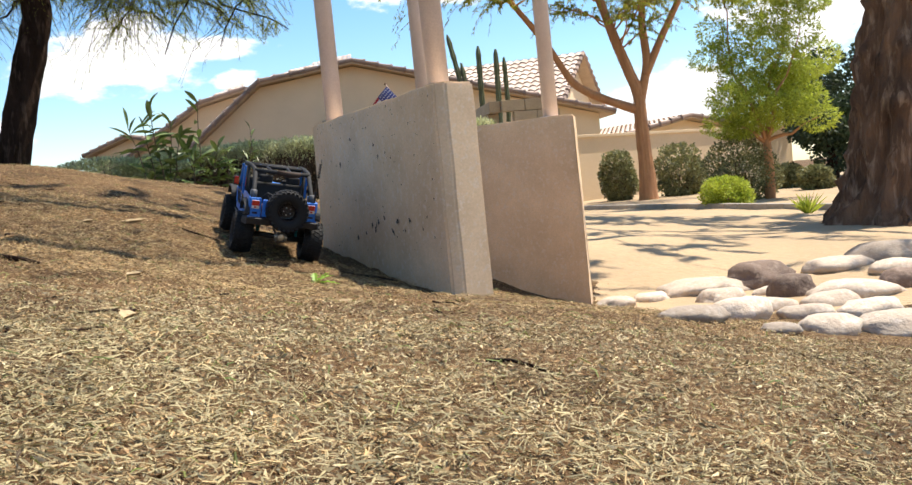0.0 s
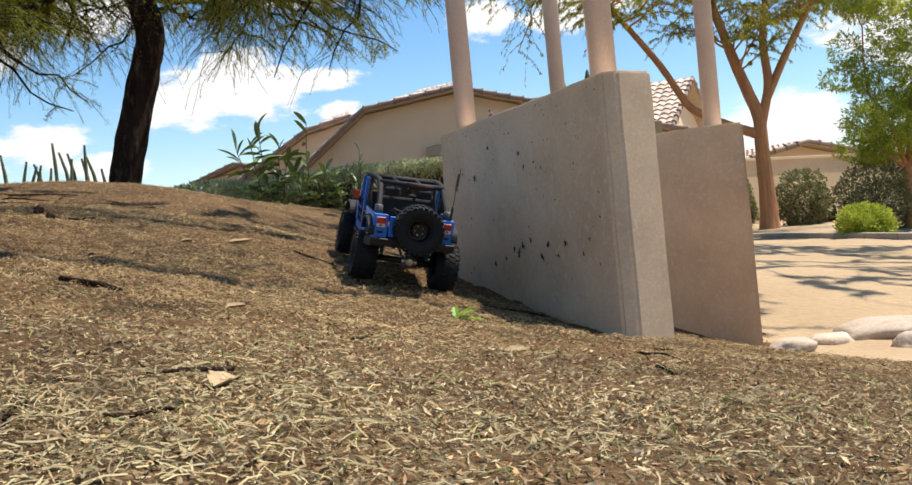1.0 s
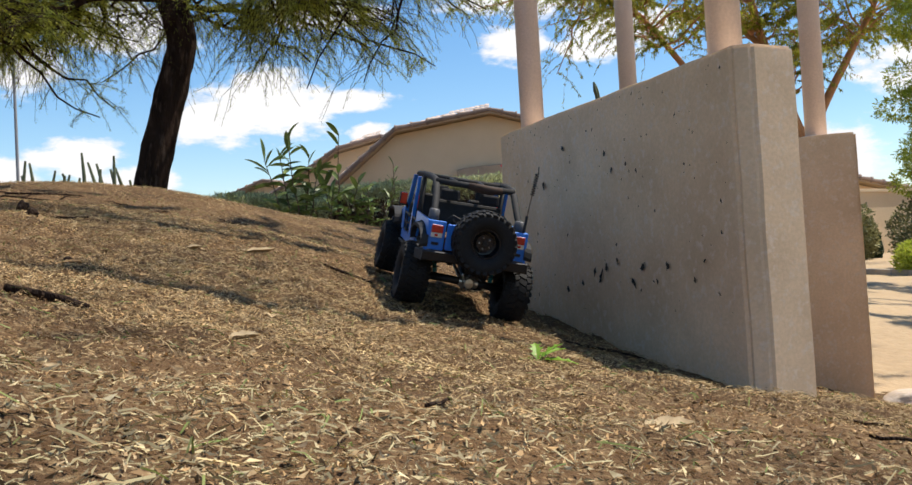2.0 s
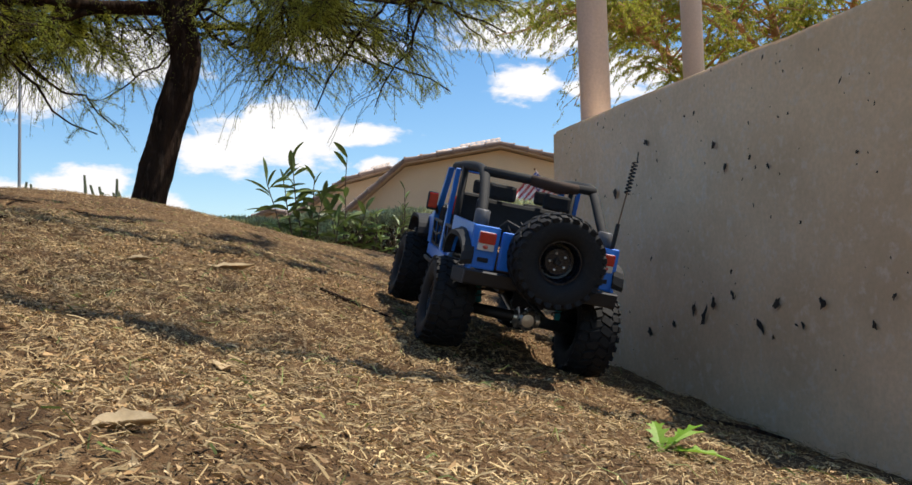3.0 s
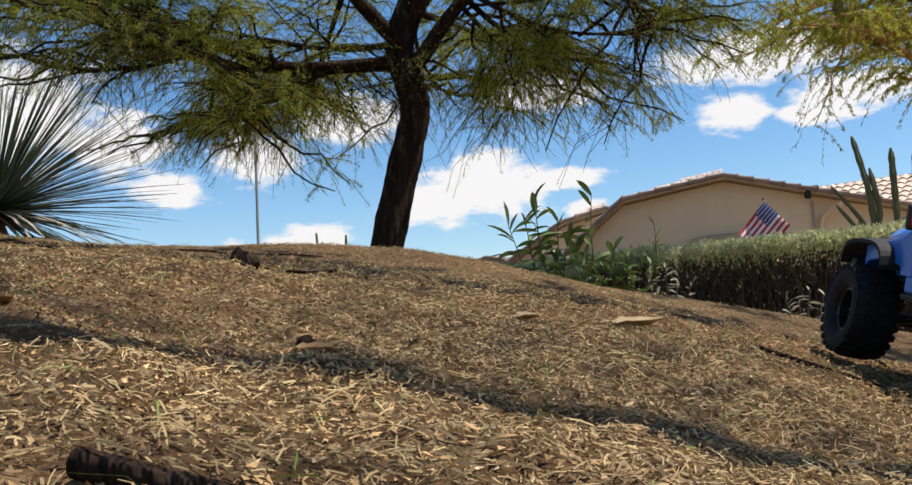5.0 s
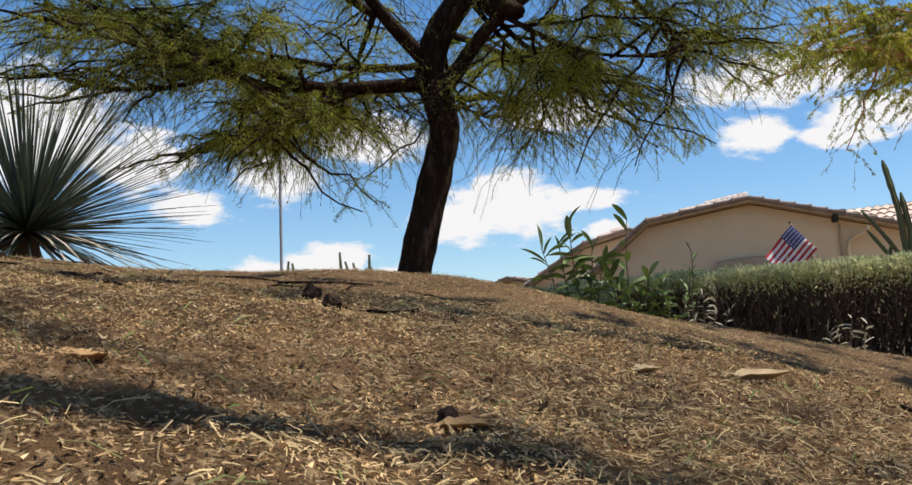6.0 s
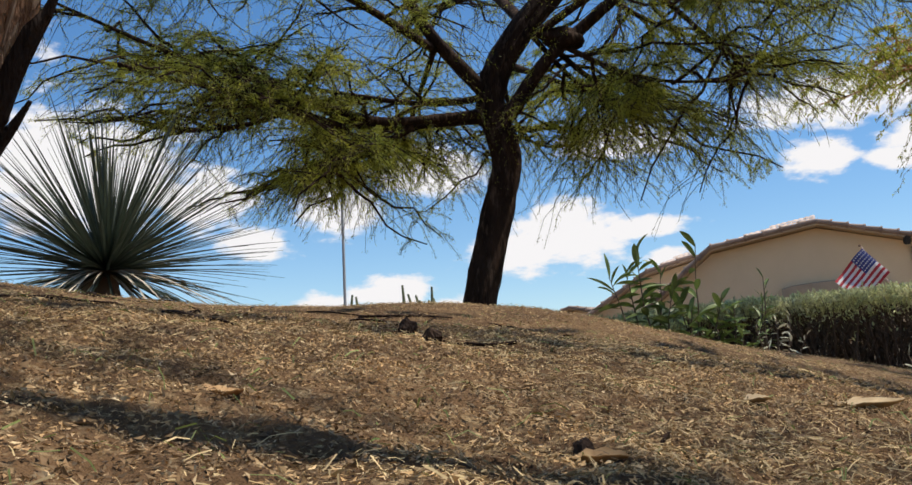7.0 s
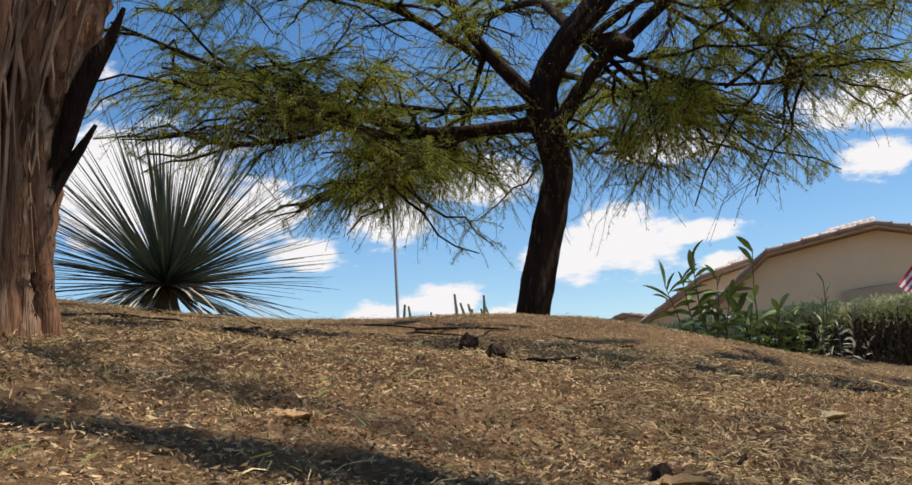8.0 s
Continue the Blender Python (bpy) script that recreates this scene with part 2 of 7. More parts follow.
M["white"] = material("white_lens", (0.72, 0.70, 0.66), 0.25, scale=60, fine=400, bump=0.03, coat=0.4)
M["red_cloth"] = material("red_cloth", (0.50, 0.028, 0.02), 0.85, scale=50, fine=600, bump=0.3, bump_size=0.001)
M["brown_cloth"] = material("dark_brown_cloth", (0.05, 0.027, 0.017), 0.85, scale=50, fine=600, bump=0.3)
M["tan_cloth"] = material("tan_cloth", (0.20, 0.11, 0.05), 0.85, scale=50, fine=600, bump=0.3)
M["cyan"] = material("cyan_anodised", (0.01, 0.22, 0.30), 0.55, metal=0.0, scale=60, fine=500, bump=0.05)
M["grey"] = material("grey_plastic", (0.34, 0.34, 0.34), 0.5, scale=60, fine=400, bump=0.1)
M["flag_red"] = material("flag_red", (0.42, 0.02, 0.03), 0.8, scale=4, fine=60, bump=0.1)
M["flag_white"] = material("flag_white", (0.75, 0.72, 0.70), 0.8, scale=4, fine=60, bump=0.1)
M["flag_blue"] = material("flag_blue", (0.035, 0.05, 0.20), 0.8, scale=4, fine=60, bump=0.1)


def glass_material():
    m = bpy.data.materials.new("clear_glass")
    m.use_nodes = True
    b = m.node_tree.nodes["Principled BSDF"]
    b.inputs["Base Color"].default_value = (0.95, 0.97, 0.98, 1)
    b.inputs["Roughness"].default_value = 0.04
    b.inputs["Transmission Weight"].default_value = 1.0
    b.inputs["IOR"].default_value = 1.15
    return m


M["glass"] = glass_material()

# ---------------------------------------------------------------- mesh helpers
def link_mesh(name, bm, mat, parent=None, label="", smooth=False):
    me = bpy.data.meshes.new(name)
    bm.normal_update()
    bm.to_mesh(me)
    bm.free()
    me.materials.append(mat)
    if smooth:
        me.shade_smooth()
    ob = new(name, me)
    if parent is not None:
        ob.parent = parent
    if label:
        tagged(ob, label=label)
    return ob


def part(name, bm, mat, parent, label="", smooth=False):
    return link_mesh(name, bm, mat, parent, label, smooth)


def thing(name, m, label, category, group="", kind=""):
    e = new(name)
    e.empty_display_size = 0.05
    e.matrix_world = m
    return tagged(e, label, category, group, kind)


def box(bm, sx, sy, sz, m=None, bevel=0.0):
    got = bmesh.ops.create_cube(bm, size=1.0, matrix=(m or Matrix()) @ Matrix.Diagonal((sx, sy, sz, 1)))
    if bevel:
        edges = list({e for v in got["verts"] for e in v.link_edges})
        bmesh.ops.bevel(bm, geom=edges, offset=bevel, segments=2, affect="EDGES", profile=0.6)
    return bm


def tube(bm, pts, radii, seg=8, cap=True, lumps=0.0, ridges=0.0):
    pts = [Vector(p) for p in pts]
    if isinstance(radii, (int, float)):
        radii = [radii] * len(pts)
    rings, side = [], None
    for i, p in enumerate(pts):
        d = (pts[min(i + 1, len(pts) - 1)] - pts[max(i - 1, 0)]).normalized()
        if side is None:
            side = d.orthogonal().normalized()
        side = (side - d * side.dot(d)).normalized()
        up = d.cross(side)
        ring = []
        for k in range(seg):
            a = 2 * math.pi * k / seg
            r = radii[i]
            if lumps:
                r *= 1 + lumps * noise.noise(Vector((p.x * 3 + 4 * math.cos(a), p.y * 3 + 4 * math.sin(a), p.z * 1.2)))
            if ridges:
                q = 1 - 2 * abs(noise.noise(Vector((5 * math.cos(a), 5 * math.sin(a), p.z * 2.4 + p.x)))) ** 0.6
                r *= 1 + ridges * (q + 0.5 * noise.noise(Vector((16 * math.cos(a), 16 * math.sin(a), p.z * 9 + p.x))))
            ring.append(bm.verts.new(p + (side * math.cos(a) + up * math.sin(a)) * r))
        rings.append(ring)
    for a, b in zip(rings, rings[1:]):
        for k in range(seg):
            bm.faces.new((a[k], a[(k + 1) % seg], b[(k + 1) % seg], b[k]))
    if cap:
        bm.faces.new(rings[0][::-1])
        bm.faces.new(rings[-1])
    return bm


def lathe(bm, profile, seg=32, m=None, closed=True):
    """profile: (radius, along x) points, turned about the x axis."""
    m = m or Matrix()
    rings = []
    for r, x in profile:
        if r < 1e-6:
            rings.append([bm.verts.new(m @ Vector((x, 0, 0)))])
        else:
            rings.append([bm.verts.new(m @ Vector((x, r * math.cos(2 * math.pi * k / seg), r * math.sin(2 * math.pi * k / seg)))) for k in range(seg)])
    pairs = list(zip(rings, rings[1:])) + ([(rings[-1], rings[0])] if closed else [])
    for a, b in pairs:
        for k in range(seg):
            q = [a[k % len(a)], a[(k + 1) % len(a)], b[(k + 1) % len(b)], b[k % len(b)]]
            q = [v for i, v in enumerate(q) if v not in q[:i]]
            if len(q) > 2:
                bm.faces.new(q)
    return bm


def prism(bm, outline, low, high, top=None):
    """A prism over a flat outline of (x, y); top: a second outline for battered sides."""
    a = [bm.verts.new((x, y, low)) for x, y in outline]
    b = [bm.verts.new((x, y, high)) for x, y in (top or outline)]
    n = len(a)
    for k in range(n):
        bm.faces.new((a[k], a[(k + 1) % n], b[(k + 1) % n], b[k]))
    bm.faces.new(a[::-1])
    bm.faces.new(b)
    bmesh.ops.recalc_face_normals(bm, faces=bm.faces)
    return bm


def extrude_side(bm, outline, x0, x1, bevel=0.0):
    """A slab whose outline lies in the y, z plane, from x0 to x1."""
    a = [bm.verts.new((x0, y, z)) for y, z in outline]
    b = [bm.verts.new((x1, y, z)) for y, z in outline]
    n = len(a)
    faces = [bm.faces.new((a[k], a[(k + 1) % n], b[(k + 1) % n], b[k])) for k in range(n)]
    faces += [bm.faces.new(a[::-1]), bm.faces.new(b)]
    bmesh.ops.recalc_face_normals(bm, faces=faces)
    if bevel:
        bmesh.ops.bevel(bm, geom=list({e for f in faces for e in f.edges}), offset=bevel, segments=1, affect="EDGES")
    return bm


def raw_mesh(name, verts, faces, mat, parent=None, label="", smooth=False):
    me = bpy.data.meshes.new(name)
    verts, faces = np.asarray(verts, np.float32), np.asarray(faces, np.int32)
    me.vertices.add(len(verts))
    me.vertices.foreach_set("co", verts.ravel())
    k = faces.shape[1]
    me.loops.add(faces.size)
    me.loops.foreach_set("vertex_index", faces.ravel())
    me.polygons.add(len(faces))
    me.polygons.foreach_set("loop_start", np.arange(0, faces.size, k, dtype=np.int32))
    me.update(calc_edges=True)
    me.materials.append(mat)
    if smooth:
        me.shade_smooth()
    ob = new(name, me)
    if parent is not None:
        ob.parent = parent
    if label:
        tagged(ob, label=label)
    return ob


# ---------------------------------------------------------------- the ground
BUMPS = [(-2.3, 3.9, 0.5, -0.058), (-1.9, 4.6, 0.6, 0.121), (-3.0, 3.6, 0.7, 0.069), (-2.6, 5.0, 0.6, 0.016), (0.8, 3.8, 0.7, -0.163),
         (0.2, 1.3, 0.6, 0.059), (-1.1, 3.2, 0.5, 0.074), (-1.4, 5.2, 0.8, -0.037), (-3.2, 5.0, 0.8, -0.067), (-0.42, 3.1, 0.26, 0.03)]


def ground_np(x, y):
    """Height of the ground: a low bank that climbs to the left and falls away behind its crest."""
    x, y = np.asarray(x, float), np.asarray(y, float)
    yc = np.clip(y, -1.0, 8.0)
    u = -x + 0.0129 * (yc - 2.5) + 0.0743 * (yc - 2.5) ** 2
    s = 1 / (1 + np.exp(-np.clip((u - 1.1461) / 1.1917, -30, 30)))
    f = 1 - 0.5838 / (1 + np.exp(-np.clip((yc + 0.35 * x - 6.4108) / 0.3804, -30, 30)))
    z = -0.3949 + 1.0498 * s * f
    for cx, cy, w, a in BUMPS:
        z = z + a * np.exp(-((x - cx) ** 2 + (y - cy) ** 2) / (2 * w * w))
    r = np.hypot(x + 0.8, y - 3.0)
    far = np.clip((r - 5.5) / 7.0, 0, 1)
    far = far * far * (3 - 2 * far)
    level = -0.33 - 0.25 / (1 + np.exp(-np.clip((-x - 2.0) / 2.0, -30, 30)))
    return z * (1 - far) + level * far


def ground_z(x, y):
    return float(ground_np(x, y))


LATTICE = np.random.default_rng(77).uniform(-1, 1, (256, 256))


def grit(x, y, s):
    """Smooth random heights between -1 and 1, s bumps to the metre."""
    u, v = x * s + 1000.0, y * s + 1000.0
    i, j = np.floor(u).astype(int), np.floor(v).astype(int)
    a, b = u - i, v - j
    a, b = a * a * (3 - 2 * a), b * b * (3 - 2 * b)
    g = lambda p, q: LATTICE[p % 256, q % 256]
    return (g(i, j) * (1 - a) + g(i + 1, j) * a) * (1 - b) + (g(i, j + 1) * (1 - a) + g(i + 1, j + 1) * a) * b


def rough_np(x, y):
    """Clods and hollows of the trodden soil."""
    x, y = np.asarray(x, float), np.asarray(y, float)
    r = np.hypot(x + 0.9, y - 2.6)
    return (0.007 * grit(x, y, 5.0) + 0.006 * grit(x, y, 13.0)) * np.exp(-(r / 3.2) ** 2) + (0.006 * grit(x, y, 31.0) + 0.004 * grit(x, y, 58.0)) * np.exp(-(r / 2.0) ** 2)


def make_ground():
    def spread(lo, hi, step, reach):
        inner = list(np.arange(lo, hi, step))
        out, d = [], step
        p = 0.0
        while p < reach:
            d *= 1.16
            p += d
            out.append(p)
        return np.array([lo - q for q in reversed(out)] + inner + [inner[-1] + q for q in out])

    xs, ys = spread(-3.6, 1.4, 0.0135, 900), spread(0.1, 5.9, 0.0135, 900)
    gx, gy = np.meshgrid(xs, ys)
    gz = ground_np(gx, gy) + rough_np(gx, gy)
    nx, ny = len(xs), len(ys)
    idx = np.arange(nx * ny).reshape(ny, nx)
    faces = np.stack([idx[:-1, :-1], idx[:-1, 1:], idx[1:, 1:], idx[1:, :-1]], -1).reshape(-1, 4)
    ob = raw_mesh("ground", np.stack([gx, gy, gz], -1).reshape(-1, 3), faces, M["soil"], smooth=True)
    return tagged(ob, "dry brown soil bank covered in leaf litter", "ground", kind="structure")


ground = make_ground()

# ---------------------------------------------------------------- concrete walls and poles
A0, A1 = Vector((0.075, 2.47)), Vector((-0.375, 3.43))       # the shaded face of the near wall
WDIR = (A1 - A0).normalized()
WOUT = Vector((WDIR.y, -WDIR.x))                             # to its sunny side
T1 = 0.115


def concrete_wall(name, outline, top_outline, low, high, label, fall=0.0):
    bm = bmesh.new()
    prism(bm, outline, low, high, top_outline)
    bmesh.ops.bevel(bm, geom=[e for e in bm.edges], offset=0.006, segments=2, affect="EDGES")
    bmesh.ops.subdivide_edges(bm, edges=[e for e in bm.edges if e.calc_length() > 0.08], cuts=14, use_grid_fill=True)
    for v in bm.verts:
        v.co += Vector((1, 1, 0)).normalized() * 0.003 * noise.noise(v.co * 9)
        if v.co.z > high - 0.03:
            v.co.z -= fall * max(0.0, (Vector((v.co.x, v.co.y)) - A0).dot(WDIR))
        v.co.z += (0.005 * noise.noise(v.co * 14) if v.co.z > high - 0.02 else 0)
    ob = link_mesh(name, bm, M["concrete"])
    return tagged(ob, label, "wall", kind="structure")




def corners(p0, p1, out, thick, start=0.0, cut=0.022):
    """The plan of the near wall: its front corner is chamfered."""
    d = (p1 - p0).normalized()
    p0 = p0 + d * start
    q = [p0 + d * cut, p0 + out * cut * 1.2, p0 + out * thick, p1 + out * thick, p1]
    return [(v.x, v.y) for v in q]


wall_1 = concrete_wall("wall_near", corners(A0, A1, WOUT, T1), corners(A0, A1, WOUT, T1, 0.03), -0.45, 0.447,
                       "low cast concrete wall with dark pits and stains on the bank", fall=0.018)
B0, B1 = Vector((0.635, 3.63)), Vector((-0.02, 4.24))
wall_2 = concrete_wall("wall_far", [(B0.x, B0.y), (B0.x + 0.035, B0.y + 0.16), (B1.x + 0.1, B1.y + 0.1), (B1.x, B1.y)],
                       [(B0.x - 0.02, B0.y + 0.02), (B0.x + 0.015, B0.y + 0.17), (B1.x + 0.1, B1.y + 0.1), (B1.x, B1.y)], -0.6, 0.415,
                       "second low cast concrete wall behind the first")

# pock marks and stains: small irregular hollows' rims on the shaded face
def wall_pits():
    rng = random.Random(5)
    marks = [(0.681, 0.026, 10), (0.606, 0.041, 7), (0.548, 0.068, 9), (0.522, 0.058, 11), (0.497, 0.078, 9), (0.448, 0.090, 8), (0.387, 0.047, 12), (0.351, 0.079, 10), (0.298, 0.050, 7), (0.262, 0.080, 9), (0.174, 0.054, 7), (0.142, 0.089, 7),
             (0.361, 0.031, 5), (0.485, 0.314, 7), (0.459, 0.278, 8), (0.400, 0.285, 6), (0.359, 0.267, 6), (0.562, 0.373, 5), (0.534, 0.373, 5), (0.089, 0.136, 5), (0.102, 0.031, 6), (0.790, 0.270, 11), (0.680, 0.348, 9), (0.671, 0.151, 5), (0.833, 0.157, 5)]
    for _ in range(110):
        marks.append((rng.uniform(0.06, 1.0), rng.uniform(-0.02, 0.43), 1.3 + 3.6 * rng.random() ** 2.5))
    for _ in range(12):
        s = rng.uniform(0.05, 1.0)
        marks.append((s, 0.430 - 0.018 * s - rng.uniform(0, 0.02), rng.uniform(1.5, 5.0)))
    for s, z, mm in marks:
        bm = bmesh.new()
        r = mm / 1000 * (1.15 if mm > 6 else 0.95)
        c = A0 + WDIR * s - WOUT * 0.0048
        n = 11
        verts = []
        tall, slant = rng.uniform(0.7, 1.5), rng.uniform(-0.6, 0.6)
        for k in range(n):
            a = 2 * math.pi * k / n
            rr = r * rng.uniform(0.35, 1.1)
            p = c + WDIR * (rr * 0.75 * math.cos(a) + slant * rr * math.sin(a))
            verts.append(bm.verts.new((p.x, p.y, z + rr * tall * math.sin(a))))
        mid = c - WOUT * 0.001
        hub = bm.verts.new((mid.x, mid.y, z))
        for k in range(n):
            bm.faces.new((verts[k], verts[(k + 1) % n], hub))
        part("pock_mark", bm, M["pit"], wall_1)


wall_pits()


def steel_pole(x, y, low, lean=(0.0, 0.0), r=0.031):
    t = thing("steel_pole", pose(x, y, low), "tall pale pink painted round steel pole standing on the concrete wall", "pole", "poles on the concrete walls")
    bm = bmesh.new()
    tube(bm, [(0, 0, -0.01), (lean[0], lean[1], 1.2), (lean[0] * 3, lean[1] * 3, 3.6)], r, 20)
    part("shaft", bm, M["pole"], t, smooth=True)
    bm = bmesh.new()
    lathe(bm, [(0.0, 0.0), (r + 0.012, 0.0), (r + 0.012, 0.004), (0, 0.004)], 20, pose(0, 0, 0, 0, -90, 0), closed=False)
    part("base_plate", bm, M["pole"], t)
    return t


steel_pole(-0.285, 3.385, 0.431, (-0.02, 0.0))
steel_pole(0.075, 2.66, 0.444, (-0.03, 0.0))
steel_pole(0.55, 3.80, 0.415, (-0.02, 0.0))
steel_pole(0.05, 4.24, 0.415, (-0.02, 0.0))


# ---------------------------------------------------------------- boulders
def boulder(x, y, sx, sy, sz, turn, seed, tone):
    bm = bmesh.new()
    bmesh.ops.create_icosphere(bm, subdivisions=3, radius=1.0)
    off = Vector((seed * 3.1, seed * 1.7, seed))
    for v in bm.verts:
        d = 1 + 0.22 * noise.noise(v.co * 1.1 + off) + 0.16 * noise.noise(v.co * 2.1 + off) - 0.08 * abs(noise.noise(v.co * 3.3 + off)) + 0.02 * noise.noise(v.co * 9 + off)
        v.co *= d * (1 + 0.10 * noise.noise(v.co * 0.7 + off * 2))
        v.co.z = min(v.co.z, 0.62 + 0.25 * v.co.z)
        v.co = Vector((v.co.x * sx, v.co.y * sy, v.co.z * sz))
    ob = link_mesh("boulder", bm, M["rock_dark" if "brown" in tone else "rock"], smooth=True)
    ob.matrix_world = pose(x, y, ground_z(x, y) + sz * 0.35, 0, 0, turn)
    return tagged(ob, tone, "boulder", "boulders in the dry wash")


def make_boulders():
    rng = random.Random(11)
    pale, dark = "sunlit pale tan river boulder in the dry wash", "brown rounded river boulder in the dry wash"
    spots = [(0.73, 3.65, .088, .034), (0.60, 2.1, .078, .029), (0.79, 2.36, .086, .047), (1.38, 3.71, .075, .041), (1.17, 3.99, .24, .056), (1.42, 3.98, .158, .096),
             (1.40, 3.55, .095, .087), (1.54, 3.34, .172, .061), (1.76, 3.4, .095, .071), (1.81, 4.1, .167, .056), (0.84, 1.95, .072, .033), (1.06, 2.05, .114, .043),
             (0.92, 3.85, .074, .033), (1.01, 2.46, .075, .033), (1.24, 2.6, .107, .042), (0.70, 1.85, .041, .017), (1.95, 3.8, .119, .062), (1.14, 3.6, .108, .06),
             (2.15, 4.2, .2, .08), (1.95, 3.15, .16, .06), (2.3, 3.6, .2, .09), (1.1, 3.05, .12, .04), (1.35, 3.1, .12, .05)]
    for i, (x, y, s, sz) in enumerate(spots):
        boulder(x, y, s * rng.uniform(0.95, 1.1), s * rng.uniform(0.55, 0.8), sz, rng.uniform(-15, 25), i + 1, dark if i in (5, 6, 8) else pale)


make_boulders()

# ---------------------------------------------------------------- trees
def bent(p, q, n, rng, sag=0.0, wander=0.12):
    """A wandering line from p to q that sags in its middle."""
    p, q = Vector(p), Vector(q)
    length = (q - p).length
    out = []
    off = Vector((rng.uniform(0, 50), rng.uniform(0, 50), rng.uniform(0, 50)))
    for i in range(n + 1):
        t = i / n
        w = noise.noise_vector(off + Vector((t * 3, 0, 0))) * wander * length * math.sin(math.pi * min(t * 1.2, 1) * 0.8)
        out.append(p.lerp(q, t) + w - Vector((0, 0, sag * length * t * t)))
    return out


def leaf_spears(centres, ways, length, width, rng):
    """Slim pointed leaflets, one triangle each."""
    n = len(centres)
    ways = ways / np.maximum(np.linalg.norm(ways, axis=1, keepdims=True), 1e-6)
    side = np.cross(ways, rng.normal(size=(n, 3)))
    side /= np.maximum(np.linalg.norm(side, axis=1, keepdims=True), 1e-6)
    ln, wd = length * rng.uniform(0.6, 1.3, (n, 1)), width * rng.uniform(0.7, 1.3, (n, 1))
    v = np.stack([centres + side * wd, centres + ways * ln, centres - side * wd], 1).reshape(-1, 3)
    return v, np.arange(n * 3).reshape(-1, 3)


def leaf_quads(centres, ways, length, width, rng):
    """Narrow diamond leaves at centres, pointing along ways."""
    n = len(centres)
    ways = ways / np.maximum(np.linalg.norm(ways, axis=1, keepdims=True), 1e-6)
    rnd = rng.normal(size=(n, 3))
    side = np.cross(ways, rnd)
    side /= np.maximum(np.linalg.norm(side, axis=1, keepdims=True), 1e-6)
    ln = (length * rng.uniform(0.6, 1.3, (n, 1)))
    wd = (width * rng.uniform(0.6, 1.3, (n, 1)))
    v = np.stack([centres, centres + ways * ln * 0.45 + side * wd, centres + ways * ln, centres + ways * ln * 0.45 - side * wd], 1).reshape(-1, 3)
    f = np.arange(n * 4).reshape(-1, 4)
    return v, f


